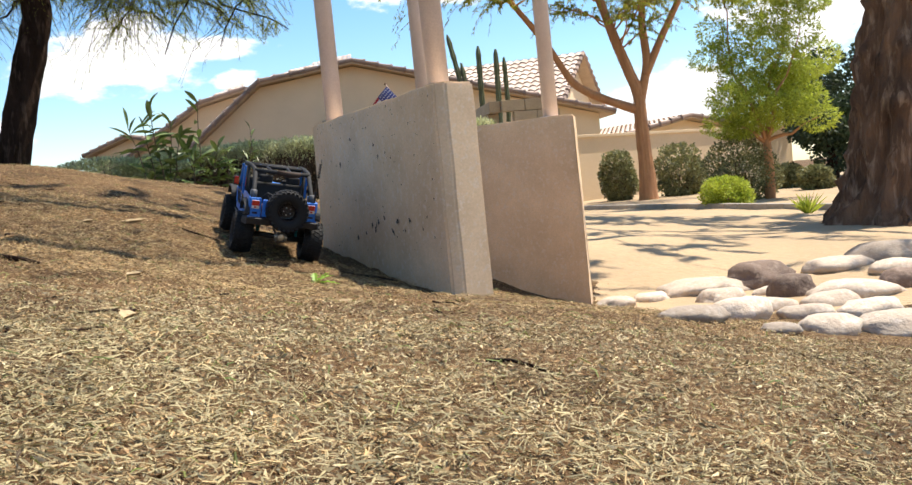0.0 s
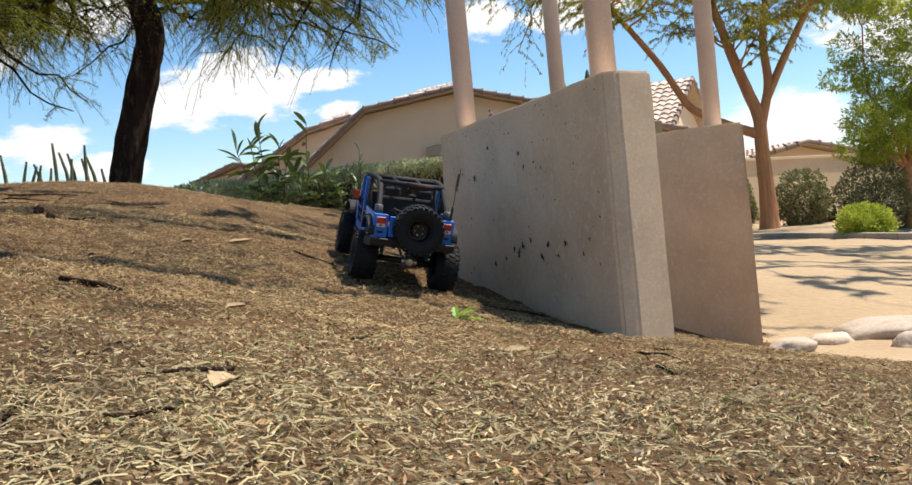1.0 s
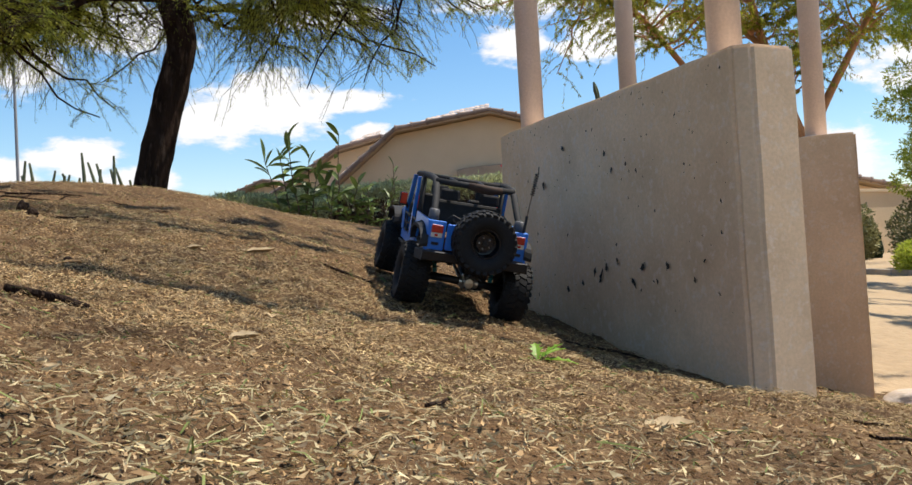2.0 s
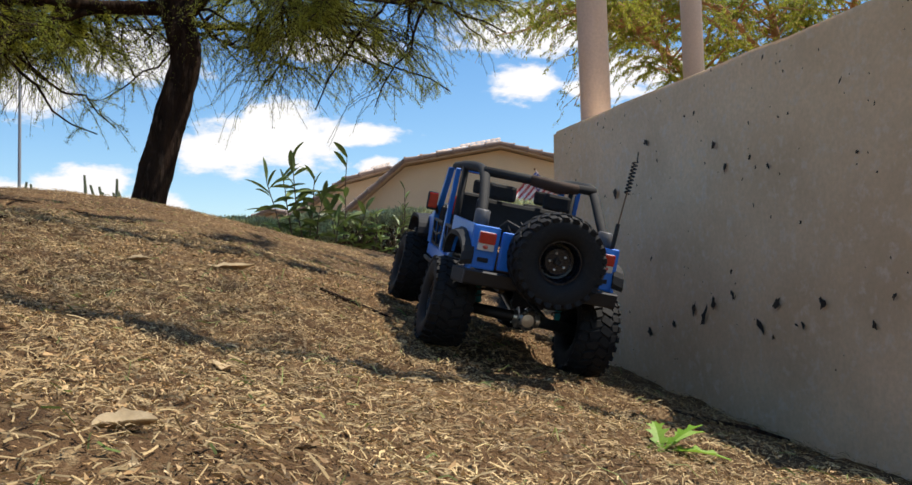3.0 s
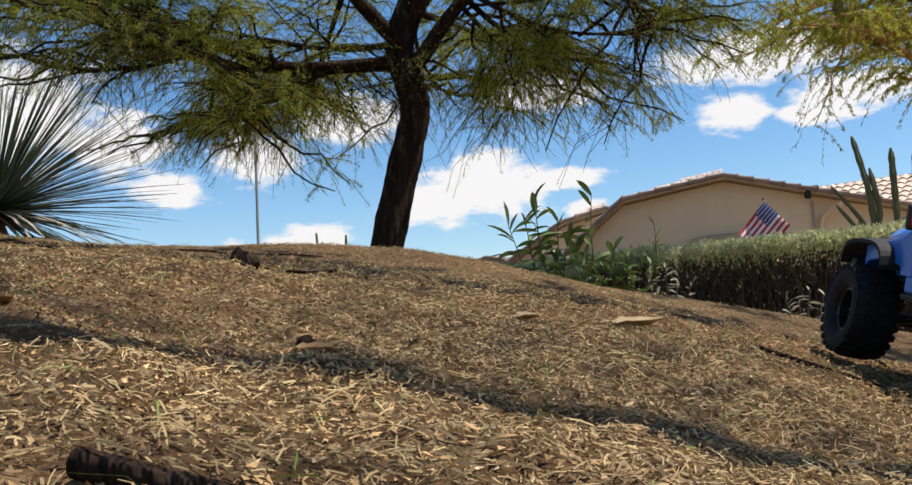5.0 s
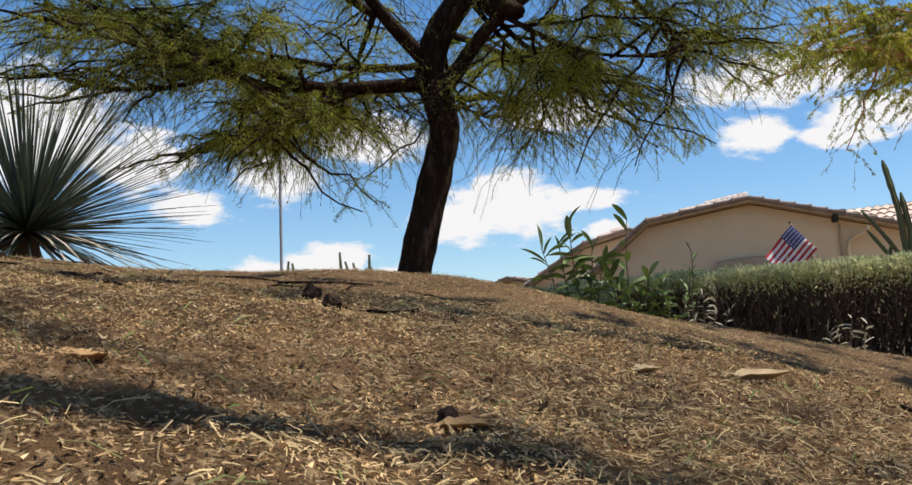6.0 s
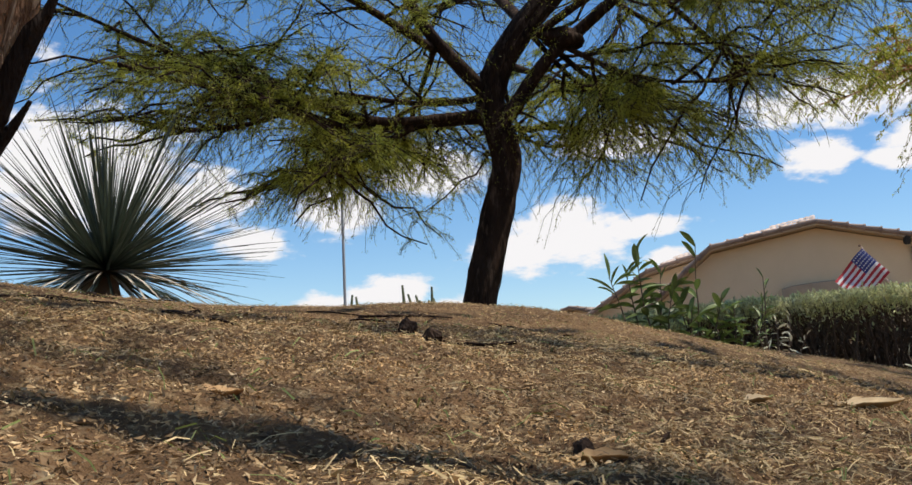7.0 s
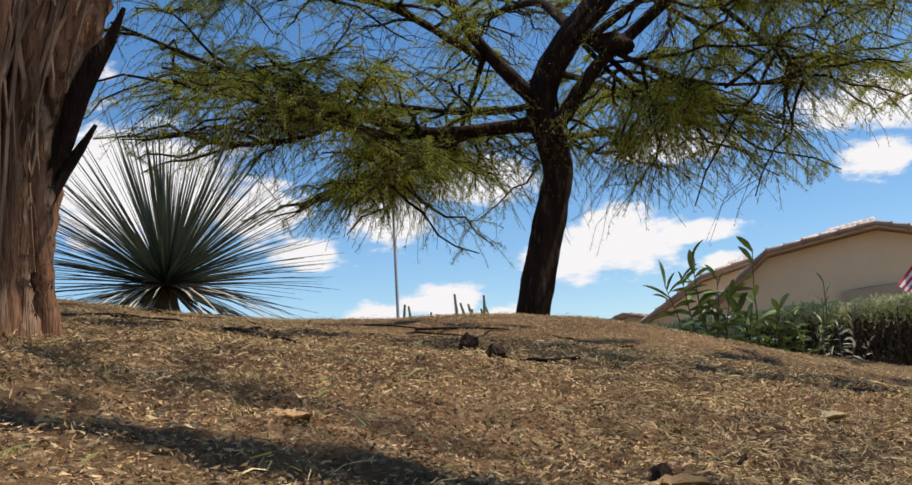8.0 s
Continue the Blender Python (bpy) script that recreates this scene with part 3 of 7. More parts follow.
def hanging_tree(name, at, limbs, leaf_mat, bark_mat, label, leaves=60000, leaf=(0.055, 0.007), seed=3, side_len=1.5, drop=0.8, twigs_each=9, sides_each=11, trunk_seg=14, under=None, furrow=0.075, clump=0.0, slim=1.0):
    """limbs: (points, start radius, end radius, leafy from which share of the length); under: the crown's lowest height by distance from the trunk."""
    low = lambda p: under is not None and p.z < under(math.hypot(p.x, p.y))
    rng = random.Random(seed)
    nrng = np.random.default_rng(seed)
    t = thing(name, pose(*at), label, "tree")
    base = Vector(at)
    for i, (pts, r0, r1, leafy) in enumerate(limbs):
        bm = bmesh.new()
        fine = []
        for a, b in zip(pts, pts[1:]):
            a, b = Vector(a), Vector(b)
            n = max(2, int((b - a).length / (0.05 if i == 0 else 0.08)))
            fine += [a.lerp(b, k / n) for k in range(n)]
        fine.append(Vector(pts[-1]))
        for _ in range(9):
            fine = [fine[0]] + [(fine[k - 1] + fine[k] * 2 + fine[k + 1]) / 4 for k in range(1, len(fine) - 1)] + [fine[-1]]
        radii = [r0 + (r1 - r0) * (k / (len(fine) - 1)) ** 0.8 for k in range(len(fine))]
        if i == 0:
            radii = [r * (1 + 0.4 * math.exp(-k * 0.22)) for k, r in enumerate(radii)]
        tube(bm, fine, radii, trunk_seg * 3 if i == 0 else 16, lumps=0.18, ridges=furrow if i == 0 else 0.05)
        part("trunk" if i == 0 else "limb", bm, bark_mat, t, smooth=True)
    # side branches and hanging twigs
    bm = bmesh.new()
    centres, ways = [], []
    for pts, r0, r1, leafy in limbs:
        if leafy is None:
            continue
        pts = [Vector(p) for p in pts]
        lens = [(b - a).length for a, b in zip(pts, pts[1:])]
        total = sum(lens)
        for s in range(int(sides_each * max(1.0, total / 2.0))):
            d = total * rng.uniform(leafy, 1.0)
            k = 0
            while k < len(lens) - 1 and d > lens[k]:
                d -= lens[k]
                k += 1
            o = pts[k].lerp(pts[k + 1], min(1, d / lens[k]))
            ang = rng.uniform(0, 2 * math.pi)
            along = (pts[k + 1] - pts[k]).normalized()
            way = (Vector((math.cos(ang), math.sin(ang), rng.uniform(-0.25, 0.45))) + along * 0.7).normalized()
            length = side_len * rng.uniform(0.5, 1.25)
            branch = bent(o, o + way * length, 6, rng, sag=0.18, wander=0.16)
            if low(branch[-1]):
                continue
            tube(bm, branch, [slim * (0.016 * (1 - 0.8 * j / 6) + 0.003) for j in range(7)], 5, cap=False)
            for w in range(twigs_each):
                f = rng.uniform(0.15, 1.0)
                j = min(5, int(f * 6))
                q = branch[j].lerp(branch[j + 1], f * 6 - j)
                a2 = rng.uniform(0, 2 * math.pi)
                tl = drop * rng.uniform(0.4, 1.2)
                end = q + Vector((math.cos(a2) * 0.5, math.sin(a2) * 0.5, rng.uniform(-0.15, 0.15))) * tl + way * tl * 0.35
                tw = bent(q, end, 5, rng, sag=rng.uniform(0.3, 0.95), wander=0.15)
                if low(tw[-1]):
                    continue
                tube(bm, tw, [slim * (0.0032 * (1 - 0.7 * j / 5) + 0.001) for j in range(6)], 3, cap=False)
                for j in range(1, 6):
                    centres.append((tw[j - 1], tw[j]))
    tagged(part("twig_growth", bm, bark_mat, t, "thin dark hanging twigs"), kind="stuff")
    if centres:
        seg = np.array([[tuple(a), tuple(b)] for a, b in centres])
        heavy = np.array([max(0.10, 0.5 + 1.6 * noise.noise(Vector(q) * 1.3 + Vector((seed, 0, 0))) + 0.8 * noise.noise(Vector(q) * 3.5)) for q in seg.mean(1)]) ** clump
        pick = nrng.choice(len(seg), leaves, p=heavy / heavy.sum())
        f = nrng.random((leaves, 1))
        c = seg[pick, 0] * (1 - f) + seg[pick, 1] * f + nrng.normal(0, 0.012, (leaves, 3))
        w = nrng.normal(0, 0.5, (leaves, 3)) + (seg[pick, 1] - seg[pick, 0]) / 0.15 * 0.5 + np.array([0, 0, -0.5])
        v, q = leaf_spears(c, w, leaf[0], leaf[1], nrng)
        tagged(raw_mesh("crown", v, q, leaf_mat, t), kind="stuff")
    return t


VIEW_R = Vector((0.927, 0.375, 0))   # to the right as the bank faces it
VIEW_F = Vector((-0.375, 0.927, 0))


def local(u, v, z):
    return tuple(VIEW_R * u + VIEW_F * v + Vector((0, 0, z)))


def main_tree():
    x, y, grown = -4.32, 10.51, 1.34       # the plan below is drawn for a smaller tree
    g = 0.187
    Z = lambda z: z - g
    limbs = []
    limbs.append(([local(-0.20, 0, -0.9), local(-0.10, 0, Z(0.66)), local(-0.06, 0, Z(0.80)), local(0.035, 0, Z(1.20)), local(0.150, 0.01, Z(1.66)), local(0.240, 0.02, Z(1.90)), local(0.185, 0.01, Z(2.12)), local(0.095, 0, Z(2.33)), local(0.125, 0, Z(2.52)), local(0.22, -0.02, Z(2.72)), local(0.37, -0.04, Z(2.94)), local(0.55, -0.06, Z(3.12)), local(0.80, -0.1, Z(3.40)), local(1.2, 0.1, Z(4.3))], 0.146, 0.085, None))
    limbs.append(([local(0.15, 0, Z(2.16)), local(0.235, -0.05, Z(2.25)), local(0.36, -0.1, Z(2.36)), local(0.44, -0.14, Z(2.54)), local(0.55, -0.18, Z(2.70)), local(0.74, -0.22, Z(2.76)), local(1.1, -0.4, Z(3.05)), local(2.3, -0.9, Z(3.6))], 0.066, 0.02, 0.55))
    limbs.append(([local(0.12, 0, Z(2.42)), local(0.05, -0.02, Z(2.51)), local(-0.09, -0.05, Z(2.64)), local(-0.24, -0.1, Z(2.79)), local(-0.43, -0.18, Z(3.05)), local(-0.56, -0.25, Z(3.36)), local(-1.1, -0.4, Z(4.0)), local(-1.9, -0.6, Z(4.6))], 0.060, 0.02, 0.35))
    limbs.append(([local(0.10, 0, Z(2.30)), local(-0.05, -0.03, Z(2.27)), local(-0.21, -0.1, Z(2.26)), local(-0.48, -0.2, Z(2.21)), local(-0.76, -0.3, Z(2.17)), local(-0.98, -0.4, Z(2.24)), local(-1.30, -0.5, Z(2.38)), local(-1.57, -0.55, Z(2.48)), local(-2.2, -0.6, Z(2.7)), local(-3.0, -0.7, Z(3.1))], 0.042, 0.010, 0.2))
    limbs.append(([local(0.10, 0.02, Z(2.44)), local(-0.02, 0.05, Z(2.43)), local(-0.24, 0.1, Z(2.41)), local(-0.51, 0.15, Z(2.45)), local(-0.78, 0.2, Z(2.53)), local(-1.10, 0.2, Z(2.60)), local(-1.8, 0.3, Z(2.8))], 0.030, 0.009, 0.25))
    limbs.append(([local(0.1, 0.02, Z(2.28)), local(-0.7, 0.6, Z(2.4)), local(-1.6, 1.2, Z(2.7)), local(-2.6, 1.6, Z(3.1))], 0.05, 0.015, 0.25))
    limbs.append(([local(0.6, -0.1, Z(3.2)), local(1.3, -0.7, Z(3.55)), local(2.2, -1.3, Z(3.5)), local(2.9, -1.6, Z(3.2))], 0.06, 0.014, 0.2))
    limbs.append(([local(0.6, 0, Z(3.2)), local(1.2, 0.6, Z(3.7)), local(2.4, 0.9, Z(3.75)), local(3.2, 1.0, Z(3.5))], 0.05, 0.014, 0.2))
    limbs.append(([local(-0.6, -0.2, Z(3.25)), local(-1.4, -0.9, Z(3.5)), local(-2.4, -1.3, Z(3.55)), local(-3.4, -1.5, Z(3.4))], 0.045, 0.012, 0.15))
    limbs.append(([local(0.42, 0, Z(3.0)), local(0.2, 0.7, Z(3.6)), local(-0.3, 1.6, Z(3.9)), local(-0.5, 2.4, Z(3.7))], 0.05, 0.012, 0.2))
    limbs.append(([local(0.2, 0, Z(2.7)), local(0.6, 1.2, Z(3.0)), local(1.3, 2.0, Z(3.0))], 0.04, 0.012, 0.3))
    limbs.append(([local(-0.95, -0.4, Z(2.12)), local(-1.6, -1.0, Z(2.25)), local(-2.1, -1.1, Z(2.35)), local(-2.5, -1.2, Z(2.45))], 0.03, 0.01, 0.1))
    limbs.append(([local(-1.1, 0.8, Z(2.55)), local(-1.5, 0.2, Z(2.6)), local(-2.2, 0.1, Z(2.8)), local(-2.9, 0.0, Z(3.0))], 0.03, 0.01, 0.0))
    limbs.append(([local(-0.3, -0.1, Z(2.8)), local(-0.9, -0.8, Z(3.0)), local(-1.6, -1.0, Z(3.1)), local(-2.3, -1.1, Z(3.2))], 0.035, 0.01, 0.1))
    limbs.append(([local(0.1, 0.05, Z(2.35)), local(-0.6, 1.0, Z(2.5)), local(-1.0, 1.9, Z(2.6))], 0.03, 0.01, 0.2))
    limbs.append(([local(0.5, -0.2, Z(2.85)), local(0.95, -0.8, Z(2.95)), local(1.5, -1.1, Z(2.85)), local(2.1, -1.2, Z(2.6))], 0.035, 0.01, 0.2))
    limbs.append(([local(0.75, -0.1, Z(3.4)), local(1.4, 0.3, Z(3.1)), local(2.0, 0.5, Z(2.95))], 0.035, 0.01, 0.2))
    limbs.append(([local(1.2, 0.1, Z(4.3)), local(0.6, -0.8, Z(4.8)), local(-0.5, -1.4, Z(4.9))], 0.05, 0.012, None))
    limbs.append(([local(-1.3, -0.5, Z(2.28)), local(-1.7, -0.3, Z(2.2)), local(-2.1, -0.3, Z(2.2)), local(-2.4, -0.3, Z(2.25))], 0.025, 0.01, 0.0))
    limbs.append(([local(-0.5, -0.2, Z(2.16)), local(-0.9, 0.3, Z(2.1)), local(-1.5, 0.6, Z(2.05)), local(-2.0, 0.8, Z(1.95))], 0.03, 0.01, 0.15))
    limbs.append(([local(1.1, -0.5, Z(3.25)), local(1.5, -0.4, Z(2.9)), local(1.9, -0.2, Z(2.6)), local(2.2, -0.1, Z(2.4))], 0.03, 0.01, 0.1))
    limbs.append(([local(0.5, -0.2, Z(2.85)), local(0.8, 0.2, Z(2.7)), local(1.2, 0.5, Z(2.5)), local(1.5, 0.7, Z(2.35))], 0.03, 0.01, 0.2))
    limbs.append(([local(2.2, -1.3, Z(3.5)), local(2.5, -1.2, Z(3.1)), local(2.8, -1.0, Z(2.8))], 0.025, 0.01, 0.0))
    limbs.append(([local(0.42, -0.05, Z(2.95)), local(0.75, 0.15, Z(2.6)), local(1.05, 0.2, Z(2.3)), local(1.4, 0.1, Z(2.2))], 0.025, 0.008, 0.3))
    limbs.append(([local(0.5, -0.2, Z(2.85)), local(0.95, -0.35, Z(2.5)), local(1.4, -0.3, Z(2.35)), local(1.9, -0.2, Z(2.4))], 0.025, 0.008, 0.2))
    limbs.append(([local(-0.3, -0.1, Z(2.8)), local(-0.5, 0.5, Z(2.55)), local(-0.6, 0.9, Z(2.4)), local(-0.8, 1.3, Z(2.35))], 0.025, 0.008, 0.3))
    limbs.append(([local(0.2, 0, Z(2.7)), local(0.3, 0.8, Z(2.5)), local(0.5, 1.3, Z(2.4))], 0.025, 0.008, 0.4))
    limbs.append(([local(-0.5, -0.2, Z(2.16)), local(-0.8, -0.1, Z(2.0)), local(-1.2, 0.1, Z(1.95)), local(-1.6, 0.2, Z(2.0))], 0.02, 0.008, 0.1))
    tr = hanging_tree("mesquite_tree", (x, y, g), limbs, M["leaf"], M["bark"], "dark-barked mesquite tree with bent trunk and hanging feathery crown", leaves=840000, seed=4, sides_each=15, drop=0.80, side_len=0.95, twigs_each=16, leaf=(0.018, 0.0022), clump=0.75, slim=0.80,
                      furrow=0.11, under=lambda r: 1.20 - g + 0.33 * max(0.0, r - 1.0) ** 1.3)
    bm = bmesh.new()
    bmesh.ops.create_icosphere(bm, subdivisions=3, radius=0.09)
    for v in bm.verts:
        v.co *= 1 + 0.6 * noise.noise(v.co * 14) + 0.25 * noise.noise(v.co * 40)
        v.co = Vector((v.co.x * 1.7, v.co.y * 1.3, v.co.z * 0.9))
    burl = part("burl", bm, M["bark"], tr, "broken stub of a limb", smooth=True)
    burl.location = local(0.70, -0.24, Z(2.78))
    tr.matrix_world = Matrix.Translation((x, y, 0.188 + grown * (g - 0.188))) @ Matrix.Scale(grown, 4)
    return tr


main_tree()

# ---------------------------------------------------------------- the tree beside the camera's stand
def shaggy_tree():
    x, y = -1.95, 2.49
    g = ground_z(x, y)
    t = thing("shaggy_bark_tree", pose(x, y, g), "leaning tree trunk with shaggy red-brown peeling bark", "tree")
    axis = [(-0.03, 0, -0.08), (-0.02, 0.0, 0.03), (0.025, 0.01, 0.22), (0.10, 0.03, 0.5), (0.21, 0.05, 0.9), (0.38, 0.04, 1.6), (0.55, -0.1, 2.6)]
    radii = [0.180, 0.148, 0.126, 0.142, 0.158, 0.14, 0.1]
    bm = bmesh.new()
    fine_p, fine_r = [], []
    for (a, b), (ra, rb) in zip(zip(axis, axis[1:]), zip(radii, radii[1:])):
        n = max(2, int((Vector(b) - Vector(a)).length / 0.014))
        for k in range(n):
            fine_p.append(Vector(a).lerp(Vector(b), k / n))
            fine_r.append(ra + (rb - ra) * k / n)
    seg = 190
    rings = []
    for p, r in zip(fine_p, fine_r):
        ring = []
        for k in range(seg):
            a = 2 * math.pi * k / seg
            tw = a + p.z * 0.9
            ridge = noise.noise(Vector((5 * math.cos(tw), 5 * math.sin(tw), p.z * 1.3)))
            ridge = 1 - 2 * abs(ridge) ** 0.6
            fine = noise.noise(Vector((17 * math.cos(tw), 17 * math.sin(tw), p.z * 2.6))) + 0.4 * noise.noise(Vector((38 * math.cos(tw), 38 * math.sin(tw), p.z * 5)))
            ring.append(bm.verts.new(p + Vector((math.cos(a), math.sin(a), 0)) * (r * (1 + 0.15 * ridge + 0.08 * fine + 0.12 * max(0, 0.1 - p.z)))))
        rings.append(ring)
    for a, b in zip(rings, rings[1:]):
        for k in range(seg):
            bm.faces.new((a[k], a[(k + 1) % seg], b[(k + 1) % seg], b[k]))
    part("trunk", bm, M["bark_shag"], t, smooth=True)
    rng = random.Random(8)
    for i in range(230):
        a = rng.uniform(-2.6, 0.9)
        z = rng.uniform(-0.05, 0.75)
        k = min(range(len(fine_p)), key=lambda q: abs(fine_p[q].z - z))
        c, r = fine_p[k], fine_r[k]
        ln = rng.uniform(0.10, 0.42)
        wd = rng.uniform(0.0012, 0.0045)
        slant = rng.uniform(0.5, 1.3)
        bm = bmesh.new()
        rows = []
        for j in range(8):
            f = j / 7
            zz = z + ln * f
            kk = min(range(len(fine_p)), key=lambda q: abs(fine_p[q].z - zz))
            cc, rr = fine_p[kk], fine_r[kk] * 1.05 + 0.001 + 0.010 * abs(f - 0.5) ** 2.5 * 5 * (1 if i % 4 == 0 else 0.15)
            aa = a - zz * slant + 0.09 * math.sin(4 * f + i)
            w = wd * (0.25 + 0.75 * math.sin(math.pi * (0.06 + 0.88 * f)) * (0.75 + 0.25 * math.sin(9 * f + i))) / rr
            for da, rad in ((-w, rr), (w, rr), (w, rr - 0.004), (-w, rr - 0.004)):
                rows.append(bm.verts.new((cc.x + rad * math.cos(aa + da), cc.y + rad * math.sin(aa + da), zz)))
        for j in range(7):
            for q in range(4):
                bm.faces.new((rows[j * 4 + q], rows[j * 4 + (q + 1) % 4], rows[j * 4 + 4 + (q + 1) % 4], rows[j * 4 + 4 + q]))
        bm.faces.new(rows[:4][::-1])
        bm.faces.new(rows[-4:])
        part("bark_strip", bm, M["bark_strip"], t)
    bm = bmesh.new()
    tube(bm, [(0.10, 0.06, 0.10), (0.128, 0.075, 0.140), (0.150, 0.085, 0.178), (0.172, 0.09, 0.205), (0.197, 0.092, 0.232)], [0.010, 0.011, 0.009, 0.007, 0.003], 9, lumps=0.45)
    part("dead_stub", bm, M["bark"], t, "dark dead branch stub")
    bm = bmesh.new()
    tube(bm, [(0.12, 0.06, 0.14), (0.155, 0.075, 0.20), (0.18, 0.08, 0.27), (0.205, 0.085, 0.315), (0.225, 0.088, 0.335), (0.245, 0.09, 0.37)], [0.008, 0.014, 0.016, 0.014, 0.008, 0.003], 9, lumps=0.45)
    part("dead_stub", bm, M["bark"], t, "dark dead branch stub")
    # limbs and crown out of view, added to throw dappled shade on the bank
    bare = [[(0.5, -0.1, 2.6), (0.9, 0.25, 3.2), (1.8, 0.55, 3.7), (3.3, 0.50, 4.0)], [(0.5, -0.1, 2.6), (0.9, -0.6, 3.3), (1.7, -1.1, 3.8), (2.9, -1.3, 4.0)],
            [(0.5, -0.1, 2.6), (0.2, -0.8, 3.4), (0.3, -1.8, 3.9), (0.9, -2.6, 4.0)], [(0.5, -0.1, 2.6), (0.3, 0.6, 3.4), (0.4, 1.2, 3.9)],
            [(0.9, 0.25, 3.2), (1.4, 1.0, 3.9), (2.6, 1.3, 4.2)], [(0.5, -0.1, 2.6), (-0.3, -0.4, 3.4), (-1.2, -0.6, 3.9)]]
    rng2, nrng = random.Random(31), np.random.default_rng(31)
    seg2 = []
    for pts in bare:
        bm = bmesh.new()
        tube(bm, pts, [0.06, 0.024, 0.013, 0.006], 8, lumps=0.2) if len(pts) == 4 else tube(bm, pts, [0.026, 0.012, 0.006], 8, lumps=0.2)
        part("limb", bm, M["bark_red"], t, smooth=True)
        for k in range(30):
            j = rng2.randrange(len(pts) - 1)
            o = Vector(pts[j]).lerp(Vector(pts[j + 1]), rng2.random())
            a = rng2.uniform(0, 6.28)
            e = o + Vector((math.cos(a), math.sin(a), rng2.uniform(-0.3, 0.3))) * rng2.uniform(0.4, 1.0)
            seg2.append((tuple(o), tuple(e)))
    seg2 = np.array(seg2)
    clumps, each = 330, 46
    n = clumps * each
    pick, f = nrng.integers(0, len(seg2), clumps), nrng.random((clumps, 1))
    hub = seg2[pick, 0] * (1 - f) + seg2[pick, 1] * f
    c = np.repeat(hub, each, 0) + nrng.normal(0, 1, (n, 3)) * np.repeat(nrng.uniform(0.06, 0.17, (clumps, 1)), each, 0)
    v, q = leaf_quads(c, nrng.normal(0, 1, (n, 3)), 0.06, 0.011, nrng)
    tagged(raw_mesh("crown", v, q, M["leaf"], t), kind="stuff")
    return t


shaggy_tree()


# ---------------------------------------------------------------- desert spoon with stiff blades
def desert_spoon():
    x, y = -4.55, 5.6
    g = ground_z(x, y)
    t = thing("desert_spoon", pose(x, y, g), "grey-green desert spoon plant with long stiff radiating blades", "plant")
    rng = random.Random(2)
    cz = 0.30
    bm = bmesh.new()
    bmd = bmesh.new()
    for i in range(560):
        el = math.asin(rng.uniform(-0.42, 1.0))
        az = rng.uniform(0, 2 * math.pi)
        d = Vector((math.cos(az) * math.cos(el), math.sin(az) * math.cos(el), math.sin(el)))
        ln = rng.uniform(0.66, 0.98) * (0.85 if el < 0 else 1.0)
        dry = el < 0.0 and rng.random() < 0.5
        target = bmd if dry else bm
        sidev = d.cross(Vector((rng.uniform(-0.3, 0.3), rng.uniform(-0.3, 0.3), 1))).normalized()
        up = sidev.cross(d)
        sag = rng.uniform(0.0, 0.10) * math.cos(el) + (0.25 if dry else 0)
        prev = None
        for k in range(6):
            f = k / 5
            p = Vector((0, 0, cz)) + d * (0.05 + ln * f) - Vector((0, 0, sag * f * f * ln))
            w = 0.0082 * (1 - f) ** 0.6 + 0.0008
            row = [target.verts.new(p - sidev * w + up * w * 0.35), target.verts.new(p - up * 0.001), target.verts.new(p + sidev * w + up * w * 0.35)]
            if prev:
                target.faces.new((prev[0], prev[1], row[1], row[0]))
                target.faces.new((prev[1], prev[2], row[2], row[1]))
            prev = row
    tagged(part("blade_rosette", bm, M["agave"], t), kind="stuff")
    tagged(part("dry_skirt", bmd, M["agave_dry"], t, "dry straw-coloured lower blades"), kind="stuff")
    bm = bmesh.new()
    tube(bm, [(0, 0, -0.1), (0, 0, 0.15), (0, 0, 0.32)], [0.07, 0.08, 0.05], 12, lumps=0.3)
    part("stem", bm, M["twig"], t)
    return t


desert_spoon()


